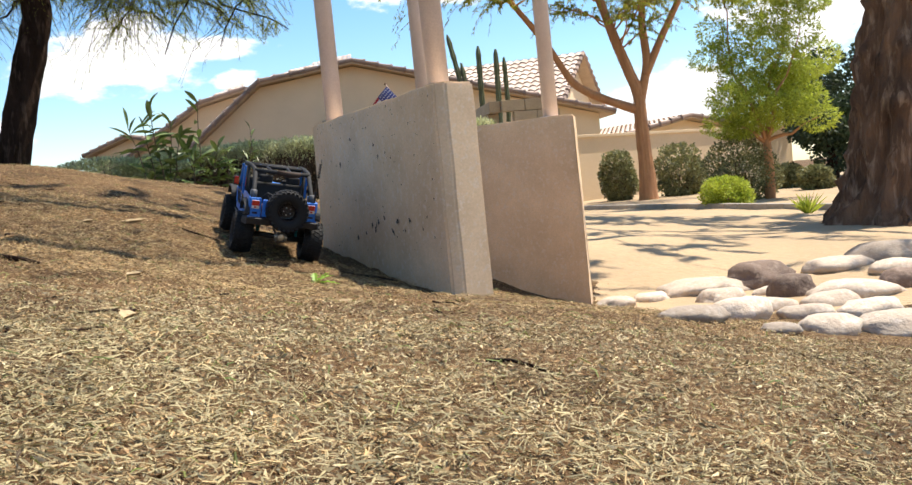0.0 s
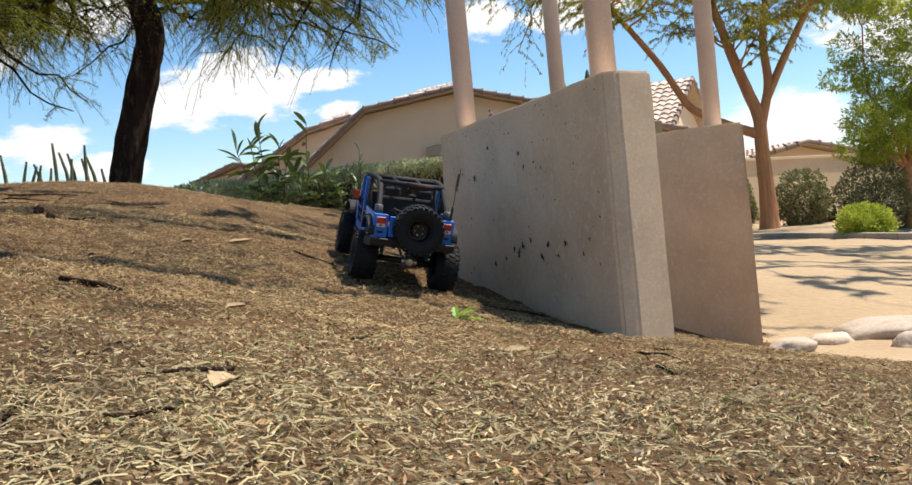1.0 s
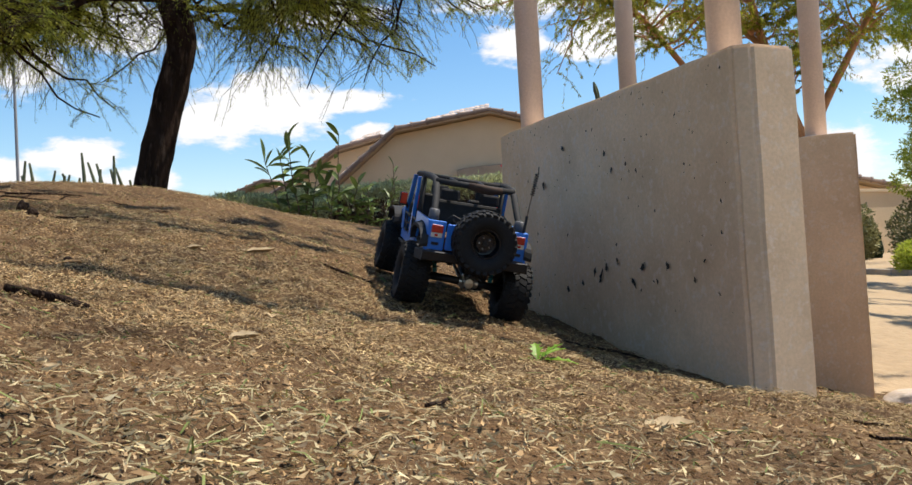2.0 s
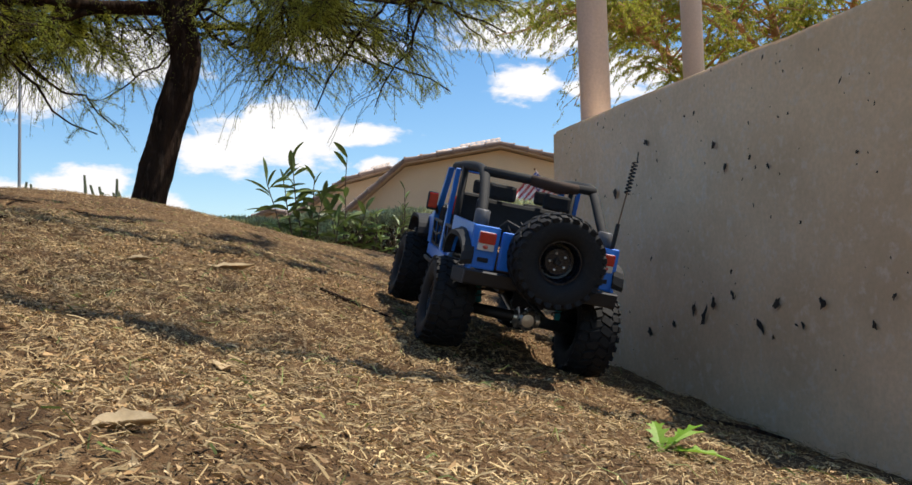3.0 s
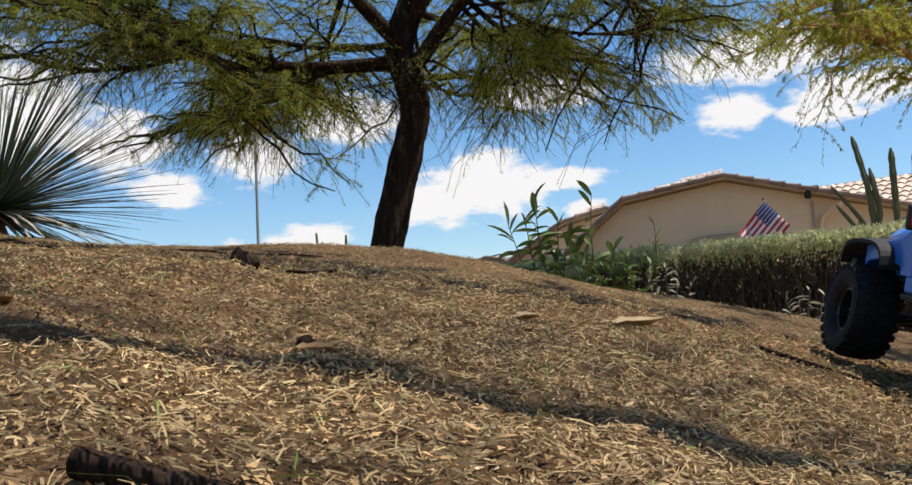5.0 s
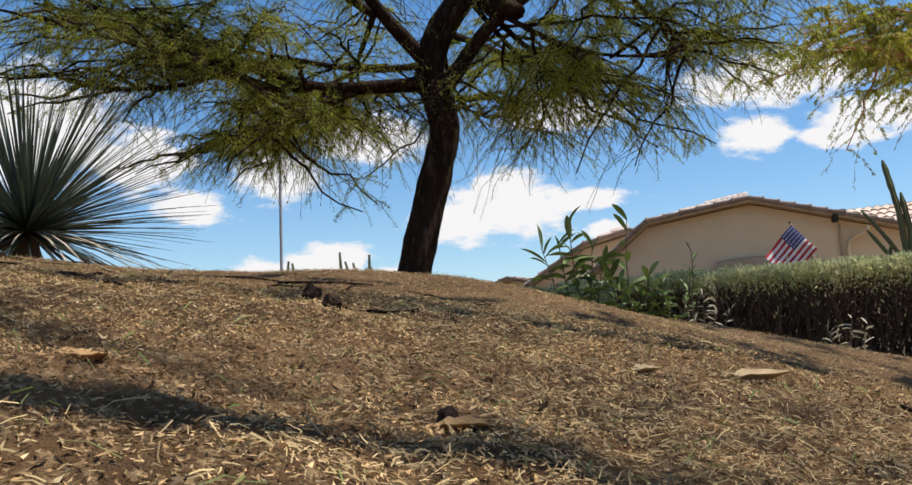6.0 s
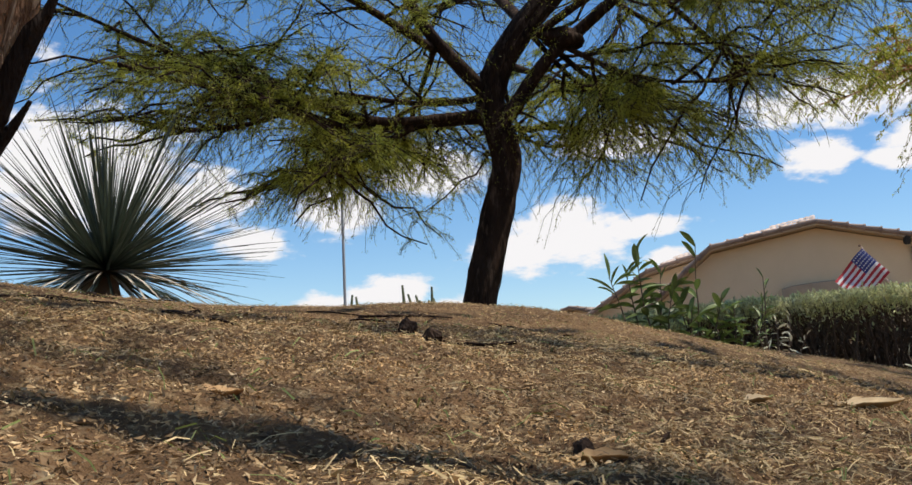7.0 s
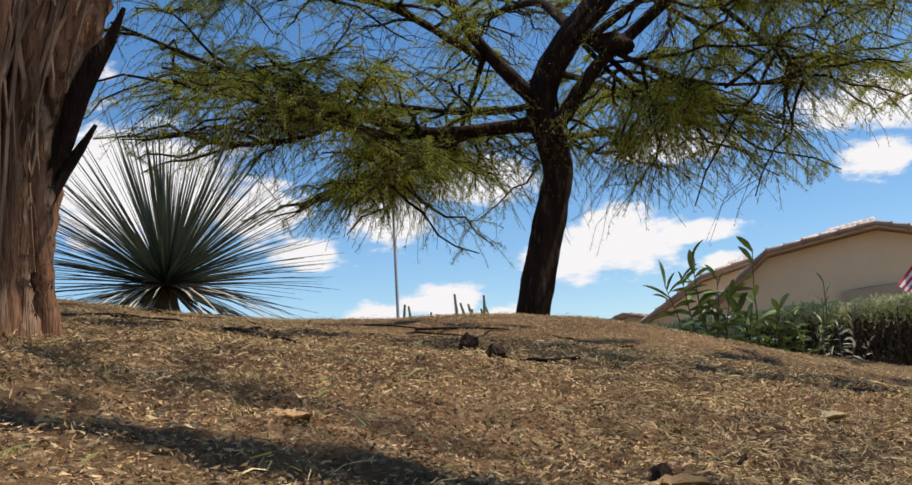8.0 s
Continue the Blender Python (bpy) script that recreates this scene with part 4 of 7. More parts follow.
# ---------------------------------------------------------------- leafy masses
def leaf_mass(name, at, blobs, mat, label, category, n=6000, leaf=(0.05, 0.014), seed=1, flat_top=None, stems=True, group="", up=0.2):
    """blobs: (x, y, z, rx, ry, rz): clumps of small leaves lying in uneven shells."""
    t = thing(name, pose(*at), label, category, group)
    rng = np.random.default_rng(seed)
    vol = np.array([b[3] * b[4] + b[4] * b[5] + b[3] * b[5] for b in blobs])
    cnt = np.maximum(50, (n * vol / vol.sum()).astype(int))
    cs, ws = [], []
    for (x, y, z, rx, ry, rz), c in zip(blobs, cnt):
        d = rng.normal(size=(c, 3))
        d /= np.linalg.norm(d, axis=1, keepdims=True)
        wob = np.array([1 + 0.22 * noise.noise(Vector(q) * 2.2 + Vector((seed, x, y))) + 0.10 * noise.noise(Vector(q) * 6 + Vector((seed, x, y))) for q in d])
        r = wob * (0.62 + 0.4 * rng.random(c) ** 0.5)
        p = d * r[:, None] * np.array([rx, ry, rz]) + np.array([x, y, z])
        if flat_top is not None:
            p[:, 2] = np.minimum(p[:, 2], flat_top + rng.normal(0, 0.015, c))
        p[:, 2] = np.maximum(p[:, 2], 0.01)
        cs.append(p)
        ws.append(d + rng.normal(0, 0.7, (c, 3)) + np.array([0, 0, up]))
    v, f = leaf_quads(np.concatenate(cs), np.concatenate(ws), leaf[0], leaf[1], rng)
    tagged(raw_mesh("foliage", v, f, mat, t), kind="stuff")
    if stems:
        bm = bmesh.new()
        r2 = random.Random(seed)
        for x, y, z, rx, ry, rz in blobs:
            for _ in range(7):
                e = Vector((x + r2.uniform(-0.7, 0.7) * rx, y + r2.uniform(-0.7, 0.7) * ry, z + r2.uniform(0, 0.6) * rz))
                tube(bm, bent((x + r2.uniform(-.2, .2) * rx, y + r2.uniform(-.2, .2) * ry, -0.05), e, 5, r2), [0.012, 0.011, 0.01, 0.008, 0.006, 0.004], 5, cap=False)
        tagged(part("stem_growth", bm, M["twig"], t), kind="stuff")
    return t

# ---------------------------------------------------------------- hedge, shrubs and far trees
def place(x, y, dz=0.0):
    return (x, y, ground_z(x, y) + dz)


HEDGE_TOP = 0.79


def long_hedge():
    """A clipped hedge: a shell of small leaves on top, bare brown twigs below."""
    p, q = Vector((-2.75, 10.3, 0)), Vector((0.75, 9.35, 0))
    o = Vector(place(-1.2, 9.9))
    t = thing("clipped_hedge", pose(*o), "clipped hedge, grey-green on top with bare brown twigs below", "hedge")
    rng = np.random.default_rng(21)
    along = (q - p).normalized()
    out = Vector((along.y, -along.x, 0))
    n = 42000
    s = rng.random(n)
    a = rng.uniform(0, 1, n)
    lump = np.array([noise.noise(Vector((k * 14, 3.0, 0))) for k in s])
    depth = rng.exponential(0.045, n)
    across = (a - 0.5) * 0.95
    top = HEDGE_TOP - o.z + 0.03 * lump + rng.normal(0, 0.014, n) - 0.10 * np.abs(a - 0.5) ** 3 * 8 * 0.6
    c = np.array(p)[None] + np.array(q - p)[None] * s[:, None] + np.array(out)[None] * across[:, None]
    c = c - np.array(o)[None]
    c[:, 2] = top - np.minimum(depth, 0.30)
    ways = rng.normal(0, 0.7, (n, 3)) + np.array([0, 0, 0.8])
    v, f = leaf_quads(c, ways, 0.042, 0.0075, rng)
    tagged(raw_mesh("foliage", v, f, M["hedge_leaf"], t), kind="stuff")
    r2 = random.Random(5)
    bm = bmesh.new()
    for _ in range(1500):
        b = p.lerp(q, r2.random()) + out * r2.uniform(-0.35, 0.42) - o
        e = b + Vector((r2.uniform(-0.22, 0.22), r2.uniform(-0.2, 0.2), 0))
        z0 = r2.uniform(-0.1, 0.5)
        tube(bm, bent((b.x, b.y, z0), (e.x, e.y, HEDGE_TOP - o.z - r2.uniform(0.04, 0.25)), 3, r2), [0.008, 0.006, 0.004, 0.002], 3, cap=False)
    tagged(part("twig_growth", bm, M["brown_twig"], t, "bare brown twigs under the hedge"), kind="stuff")
    n = 16000
    s, a = rng.random(n), rng.uniform(-0.42, 0.44, n)
    c = np.array(p)[None] + np.array(q - p)[None] * s[:, None] + np.array(out)[None] * a[:, None] - np.array(o)[None]
    c[:, 2] = rng.uniform(0.0, HEDGE_TOP - o.z - 0.12, n)
    v, f = leaf_quads(c, rng.normal(0, 1, (n, 3)), 0.04, 0.008, rng)
    tagged(raw_mesh("dead_foliage", v, f, M["brown_twig"], t, "dead brown leaves inside the hedge"), kind="stuff")


long_hedge()


def round_shrub(x, y, w, h, mat, label, seed, n=5000, leaf=(0.06, 0.02)):
    leaf_mass("clipped_shrub", place(x, y), [(0, 0, h * 0.5, w / 2, w / 2, h * 0.55), (w * 0.1, 0, h * 0.35, w * 0.45, w * 0.45, h * 0.4)], M[mat], label, "shrub", n=n, leaf=leaf, seed=seed, group="clipped shrubs", flat_top=h)


round_shrub(5.73, 27.5, 1.35, 1.36, "shrub_leaf", "rounded clipped grey-green shrub on tan gravel", 31)
round_shrub(4.8, 17.3, 0.86, 0.96, "shrub_leaf", "grey-green clipped barrel-shaped shrub", 32)
round_shrub(3.72, 17.6, 0.66, 0.92, "shrub_leaf", "grey-green clipped barrel-shaped shrub", 38)
round_shrub(5.28, 17.7, 0.36, 0.5, "leaf_dark", "small dark green clipped shrub", 33)
round_shrub(4.34, 12.6, 0.98, 0.86, "shrub_leaf", "wide clipped grey-green shrub", 34, n=9000, leaf=(0.04, 0.013))
round_shrub(3.52, 10.75, 0.55, 0.36, "leaf_light", "small yellow-green shrub in the sun", 35, n=6000, leaf=(0.04, 0.01))
round_shrub(6.39, 16.1, 0.5, 0.42, "shrub_leaf", "rounded clipped grey-green shrub on tan gravel", 36)
round_shrub(6.1, 14.3, 0.48, 0.36, "shrub_leaf", "rounded clipped grey-green shrub on tan gravel", 37)


def grass_clump(x, y, s, seed):
    t = thing("tuft_plant", pose(*place(x, y)), "spiky yellow-green tuft plant by the gravel", "plant")
    rng = random.Random(seed)
    bm = bmesh.new()
    for i in range(70):
        a, e = rng.uniform(0, 6.28), rng.uniform(0.5, 1.45)
        d = Vector((math.cos(a) * math.cos(e), math.sin(a) * math.cos(e), math.sin(e)))
        sd = d.cross(Vector((0, 0, 1))).normalized() * 0.012 * s
        l = s * rng.uniform(0.25, 0.55)
        p0, p1, p2 = Vector((0, 0, 0)), d * l * 0.6, d * l - Vector((0, 0, 0.1 * l))
        v = [bm.verts.new(c) for c in (p0 - sd, p0 + sd, p1 + sd, p2, p1 - sd)]
        bm.faces.new(v)
    tagged(part("blade_tuft", bm, M["leaf_light"], t), kind="stuff")


grass_clump(3.37, 8.1, 0.5, 3)


def oleander(x, y, stems, seed, label, mat="oleander", size=(0.15, 0.26), wide=(0.018, 0.028), dense=21, low=0.22):
    """stems: (lean x, lean y, height); long lance-shaped leaves in pairs up each stem."""
    t = thing("oleander", pose(*place(x, y)), label, "bush", "bushes on the crest")
    rng = random.Random(seed)
    bl = bmesh.new()
    for lx, ly, h in stems:
        line = bent((rng.uniform(-.04, .04), rng.uniform(-.04, .04), -0.05), (lx, ly, h), 8, rng, wander=0.06)
        bm = bmesh.new()
        tube(bm, line, [0.010 - 0.0009 * k for k in range(9)], 6)
        part("stem", bm, M["twig"], t)
        for k in range(dense):
            f = low + (1 - low) * (k + rng.uniform(0, 0.8)) / dense
            f = min(f, 0.999)
            j = min(7, int(f * 8))
            o = line[j].lerp(line[j + 1], f * 8 - j)
            b = rng.uniform(0, 6.28)
            e = rng.uniform(0.05, 0.75) if f < 0.88 else rng.uniform(0.7, 1.4)
            d = Vector((math.cos(b) * math.cos(e), math.sin(b) * math.cos(e), math.sin(e)))
            ln, w = rng.uniform(*size), rng.uniform(*wide)
            sd = d.cross(Vector((0, 0, 1))).normalized()
            sd = (sd + sd.cross(d) * rng.uniform(-0.9, 0.9)).normalized()
            up = sd.cross(d).normalized()
            if up.z < 0:
                up = -up
            rows = []
            n = 6
            for i in range(n + 1):
                g = i / n
                ww = w * math.sin(math.pi * min(1.0, 0.04 + 0.96 * g)) ** 0.75
                c = o + d * ln * g - Vector((0, 0, ln * 0.22 * g * g))
                rows.append((bl.verts.new(c - sd * ww + up * ww * 0.4), bl.verts.new(c), bl.verts.new(c + sd * ww + up * ww * 0.4)))
            for r0, r1 in zip(rows, rows[1:]):
                bl.faces.new((r0[0], r0[1], r1[1], r1[0]))
                bl.faces.new((r0[1], r0[2], r1[2], r1[1]))
    tagged(part("foliage", bl, M[mat], t), kind="stuff")


BIG = "oleander bush with broad lance-shaped dark green leaves on upright stems"
gz = ground_z(-2.2, 8.3)
oleander(-2.24, 8.3, [(-0.06, -0.05, 1.10 - gz), (-0.26, 0.0, 0.92 - gz), (0.08, 0.1, 0.96 - gz), (-0.16, 0.1, 1.0 - gz), (0.2, 0.0, 0.82 - gz)], 5, BIG)
oleander(-1.95, 8.35, [(0.05, 0.0, 1.14 - gz), (-0.1, 0.1, 0.74 - gz), (0.2, 0.05, 0.76 - gz), (0.0, -0.1, 0.66 - gz), (-0.25, 0, 0.7 - gz)], 6, BIG, dense=11, low=0.35)
oleander(-1.68, 8.4, [(0.0, 0.0, 0.70 - gz), (-0.14, 0.05, 0.62 - gz), (0.16, 0.05, 0.60 - gz), (0.05, -0.1, 0.52 - gz), (-0.22, -0.1, 0.55 - gz)], 7, BIG, size=(0.10, 0.18), wide=(0.011, 0.018))
oleander(-1.5, 8.5, [(0.02, 0.0, 0.90 - gz), (0.0, 0.1, 0.80 - gz)], 8, "slim oleander shoot with narrow leaves", size=(0.09, 0.15), wide=(0.007, 0.011), dense=10, low=0.5)
oleander(-1.42, 8.3, [(0.1, 0, 0.62 - gz), (-0.12, 0, 0.56 - gz), (0.0, 0.1, 0.60 - gz), (0.2, 0.0, 0.50 - gz), (-0.05, -0.1, 0.46 - gz), (0.12, -0.1, 0.48 - gz)], 9,
         "small pale bush with whitish dry leaves", mat="pale_leaf", size=(0.05, 0.10), wide=(0.006, 0.011), dense=14, low=0.2)
oleander(-0.55, 8.35, [(0.05, 0, 0.34 - ground_z(-0.55, 8.35)), (-0.1, 0, 0.28 - ground_z(-0.55, 8.35)), (0.15, 0.05, 0.3 - ground_z(-0.55, 8.35))], 10,
         "small pale bush with whitish dry leaves", mat="pale_leaf", size=(0.06, 0.12), wide=(0.007, 0.012), dense=12, low=0.2)
leaf_mass("low_mound_plant", place(-3.15, 9.6), [(0, 0, 0.55, 0.55, 0.3, 0.75 - ground_z(-3.15, 9.6) - 0.55), (0.5, 0, 0.5, 0.4, 0.3, 0.70 - ground_z(-3.15, 9.6) - 0.5)], M["hedge_leaf"],
          "low light green mound plant behind the crest", "plant", n=9000, leaf=(0.04, 0.008), seed=77, up=0.6)


def orange_tree():
    x, y = 4.03, 16.5
    g = ground_z(x, y)
    limbs = []
    limbs.append(([(0, 0, -0.1), (-0.02, 0, 0.7), (-0.05, 0, 1.5), (-0.05, 0, 1.9), (-0.35, 0, 2.7), (-0.7, 0, 3.8), (-0.9, 0, 4.8)], 0.145, 0.05, 0.55))
    limbs.append(([(-0.05, 0, 1.75), (0.15, 0, 2.4), (0.1, 0.1, 3.2), (0.3, 0.1, 4.6)], 0.09, 0.04, 0.55))
    limbs.append(([(0.08, 0, 2.2), (0.5, 0, 3.0), (1.0, 0, 3.9), (1.4, 0, 4.7)], 0.08, 0.03, 0.5))
    limbs.append(([(-0.05, 0, 1.6), (-0.7, 0, 1.85), (-1.2, -0.1, 2.1), (-1.7, -0.3, 2.9), (-2.6, -0.6, 4.0), (-3.6, -0.9, 4.6)], 0.085, 0.025, 0.6))
    limbs.append(([(-0.8, 0, 3.8), (-1.8, -0.8, 4.6), (-3.2, -1.2, 4.9), (-4.4, -1.4, 4.6)], 0.05, 0.015, 0.2))
    limbs.append(([(-0.7, 0, 3.6), (-1.6, 0.8, 4.8), (-2.8, 1.2, 5.2)], 0.05, 0.015, 0.2))
    limbs.append(([(0.3, 0.1, 4.4), (1.4, -0.6, 5.0), (2.4, -0.8, 4.9)], 0.05, 0.015, 0.1))
    limbs.append(([(0.3, 0.1, 4.4), (0.2, -1.2, 5.1), (-0.6, -2.2, 5.2)], 0.05, 0.015, 0.1))
    limbs.append(([(-2.6, -0.6, 4.0), (-3.4, -1.6, 4.3), (-4.2, -2.4, 4.2)], 0.04, 0.012, 0.1))
    hanging_tree("orange_bark_tree", (x, y, g), limbs, M["leaf"], M["bark_orange"], "tree with a smooth orange-brown forked trunk and feathery crown", leaves=150000, leaf=(0.055, 0.0075), seed=9, clump=0.5, sides_each=13, drop=0.9, side_len=1.5, twigs_each=12)


orange_tree()


def shade_tree():
    x, y = 3.62, 6.75
    g = ground_z(x, y)
    limbs = []
    limbs.append(([(-0.1, 0, -0.1), (-0.05, 0, 0.4), (0.0, 0, 1.0), (0.12, 0, 1.7), (0.35, 0, 2.3), (0.5, 0, 3.0)], 0.42, 0.24, None))
    # overhead limbs and crown are added for the dappled shade they cast
    limbs.append(([(0.3, 0, 2.2), (-0.5, -0.6, 3.2), (-1.6, -1.4, 3.9), (-2.9, -2.2, 4.3)], 0.045, 0.012, 0.3))
    limbs.append(([(0.4, 0, 2.6), (-0.6, 0.4, 3.7), (-1.9, 0.6, 4.4), (-3.2, 0.4, 4.6)], 0.045, 0.012, 0.3))
    limbs.append(([(0.5, 0, 3.0), (1.4, -1.2, 4.2), (2.2, -2.4, 4.8)], 0.045, 0.012, 0.25))
    limbs.append(([(0.5, 0, 3.0), (1.6, 0.9, 4.3), (2.6, 1.6, 4.9)], 0.045, 0.012, 0.25))
    limbs.append(([(0.5, 0, 3.0), (0.2, 1.6, 4.4), (-0.6, 2.8, 4.9)], 0.045, 0.012, 0.25))
    tr = hanging_tree("gnarled_tree", (x, y, g), limbs, M["leaf"], M["bark_gnarl"], "massive gnarled brown tree trunk with flaring roots in shade", leaves=110000, leaf=(0.06, 0.009), seed=12, slim=0.35, sides_each=12, drop=0.55, side_len=1.3, twigs_each=8, trunk_seg=30, furrow=0.2)
    rng = random.Random(4)
    for i in range(7):
        a = -2.9 + i * 0.55
        bm = bmesh.new()
        r = rng.uniform(0.55, 0.85)
        tube(bm, [(0.22 * math.cos(a), 0.22 * math.sin(a), 0.42), (0.36 * math.cos(a), 0.36 * math.sin(a), 0.12), (r * math.cos(a), r * math.sin(a), -0.04)], [0.11, 0.10, 0.03], 20, lumps=0.3, ridges=0.15)
        part("root", bm, M["bark_gnarl"], tr, smooth=True)


shade_tree()


def far_crown(name, x, y, trunk_h, trunk_r, blobs, leaf_mat, bark, label, n, leaf, seed):
    t = leaf_mass(name, place(x, y), blobs, M[leaf_mat], label, "tree", n=n, leaf=leaf, seed=seed, stems=False, up=-0.2)
    bm = bmesh.new()
    tube(bm, [(0, 0, -0.1), (0.02, 0, trunk_h * 0.5), (0.0, 0, trunk_h)], [trunk_r * 1.2, trunk_r, trunk_r * 0.8], 12, lumps=0.2)
    part("trunk", bm, M[bark], t, smooth=True)
    rng = random.Random(seed)
    for bx, by, bz, rx, ry, rz in blobs[:7]:
        bm = bmesh.new()
        tube(bm, bent((0, 0, trunk_h * 0.9), (bx, by, bz), 6, rng), [trunk_r * 0.5, trunk_r * .45, trunk_r * .4, trunk_r * .3, trunk_r * .2, trunk_r * .15, trunk_r * .1], 7)
        part("limb", bm, M[bark], t, smooth=True)


def many_blobs(rng, n, w, z0, z1, r):
    return [(rng.uniform(-w, w), rng.uniform(-w * 0.7, w * 0.7), rng.uniform(z0, z1), r * rng.uniform(.6, 1.2), r * rng.uniform(.6, 1.2), r * rng.uniform(.45, .9)) for _ in range(n)]


far_crown("palo_verde_tree", 4.62, 12.3, 0.85, 0.06, many_blobs(random.Random(1), 80, 0.66, 0.95, 3.6, 0.26), "leaf_light", "bark_orange", "bright yellow-green leafy tree in full sun", 60000, (0.055, 0.008), 41)
far_crown("dark_tree", 7.4, 16.6, 0.5, 0.1, many_blobs(random.Random(2), 14, 0.7, 0.5, 1.5, 0.5), "leaf_dark", "bark", "dark green rounded tree in the distance", 14000, (0.08, 0.025), 42)
far_crown("dark_tree", 10.5, 22.0, 0.8, 0.13, many_blobs(random.Random(6), 16, 1.4, 0.9, 2.8, 0.7), "leaf_dark", "bark", "dark green rounded tree in the distance", 14000, (0.12, 0.03), 46)


def gravel_yard():
    """Raked tan gravel beyond the wash, lying on the soil; nearer, the same sheet stands for sunlit dry grass."""
    xs, ys = np.concatenate([np.arange(0.25, 8.0, 0.08), np.arange(8.0, 40.0, 1.0)]), np.concatenate([np.arange(2.4, 16.0, 0.08), np.arange(16.0, 60.0, 1.0)])
    gx, gy = np.meshgrid(xs, ys)
    edge = np.minimum(np.clip((gx - 0.25) / 0.8, 0, 1), np.clip((gy - 2.4) / 1.0, 0, 1))
    rough = np.array([[noise.noise(Vector((x * 2.2, y * 2.2, 5.0))) + 0.5 * noise.noise(Vector((x * 9, y * 9, 1.0))) for x in xs] for y in ys])
    gz = ground_np(gx, gy) + 0.02 - 0.05 * (1 - edge) + 0.012 * rough
    nx, ny = len(xs), len(ys)
    idx = np.arange(nx * ny).reshape(ny, nx)
    faces = np.stack([idx[:-1, :-1], idx[:-1, 1:], idx[1:, 1:], idx[1:, :-1]], -1).reshape(-1, 4)
    ob = raw_mesh("gravel_yard", np.stack([gx, gy, gz], -1).reshape(-1, 3), faces, M["gravel"], smooth=True)
    tagged(ob, "pale tan raked gravel and dry grass in full sun", "gravel", kind="structure")


gravel_yard()


def kerb_strip():
    bm = bmesh.new()
    a, b = Vector((2.3, 15.2)), Vector((3.9, 8.2))
    n = 26
    for i in range(n):
        c = a.lerp(b, (i + 0.5) / n)
        d = (b - a).normalized()
        box(bm, (b - a).length / n - 0.006, 0.10, 0.16, pose(c.x, c.y, ground_z(c.x, c.y) + 0.0, 0, 0, math.degrees(math.atan2(d.y, d.x))), 0.01)
    ob = link_mesh("kerb", bm, M["kerb"])
    tagged(ob, "low tan concrete landscape kerb along the gravel", "kerb", kind="structure")


kerb_strip()


# ---------------------------------------------------------------- houses
def tile_slope(name, parent, p, along, up, length, rise, width=0.30, course=0.42):
    """Barrel tiles in courses on a slope: p the lower corner, along the eave, up the slope."""
    along, up = Vector(along).normalized(), Vector(up).normalized()
    out = along.cross(up)
    if out.z < 0:
        out = -out
    verts, faces = [], []
    per = 6
    nx = int(length / width)
    ny = max(1, int(round(rise / course)))
    for j in range(ny):
        for i in range(nx):
            base = len(verts)
            for e in (0, 1):
                for k in range(per + 1):
                    f = k / per
                    o = Vector(p) + along * ((i + f) * length / nx) + up * ((j + e * 1.08) * rise / ny)
                    h = 0.075 * math.sin(math.pi * f) * (1 - 0.25 * e) + 0.035 * (1 - e)
                    verts.append(o + out * h)
            for k in range(per):
                faces.append((base + k, base + k + 1, base + per + 2 + k, base + per + 1 + k))
            for k in range(per):
                a, b = verts[base + k] - out * 0.06, verts[base + k + 1] - out * 0.06
                verts += [a, b]
                faces.append((base + k, base + k + 1, len(verts) - 1, len(verts) - 2))
    return raw_mesh(name, [tuple(v) for v in verts], faces, M["tile"], parent)


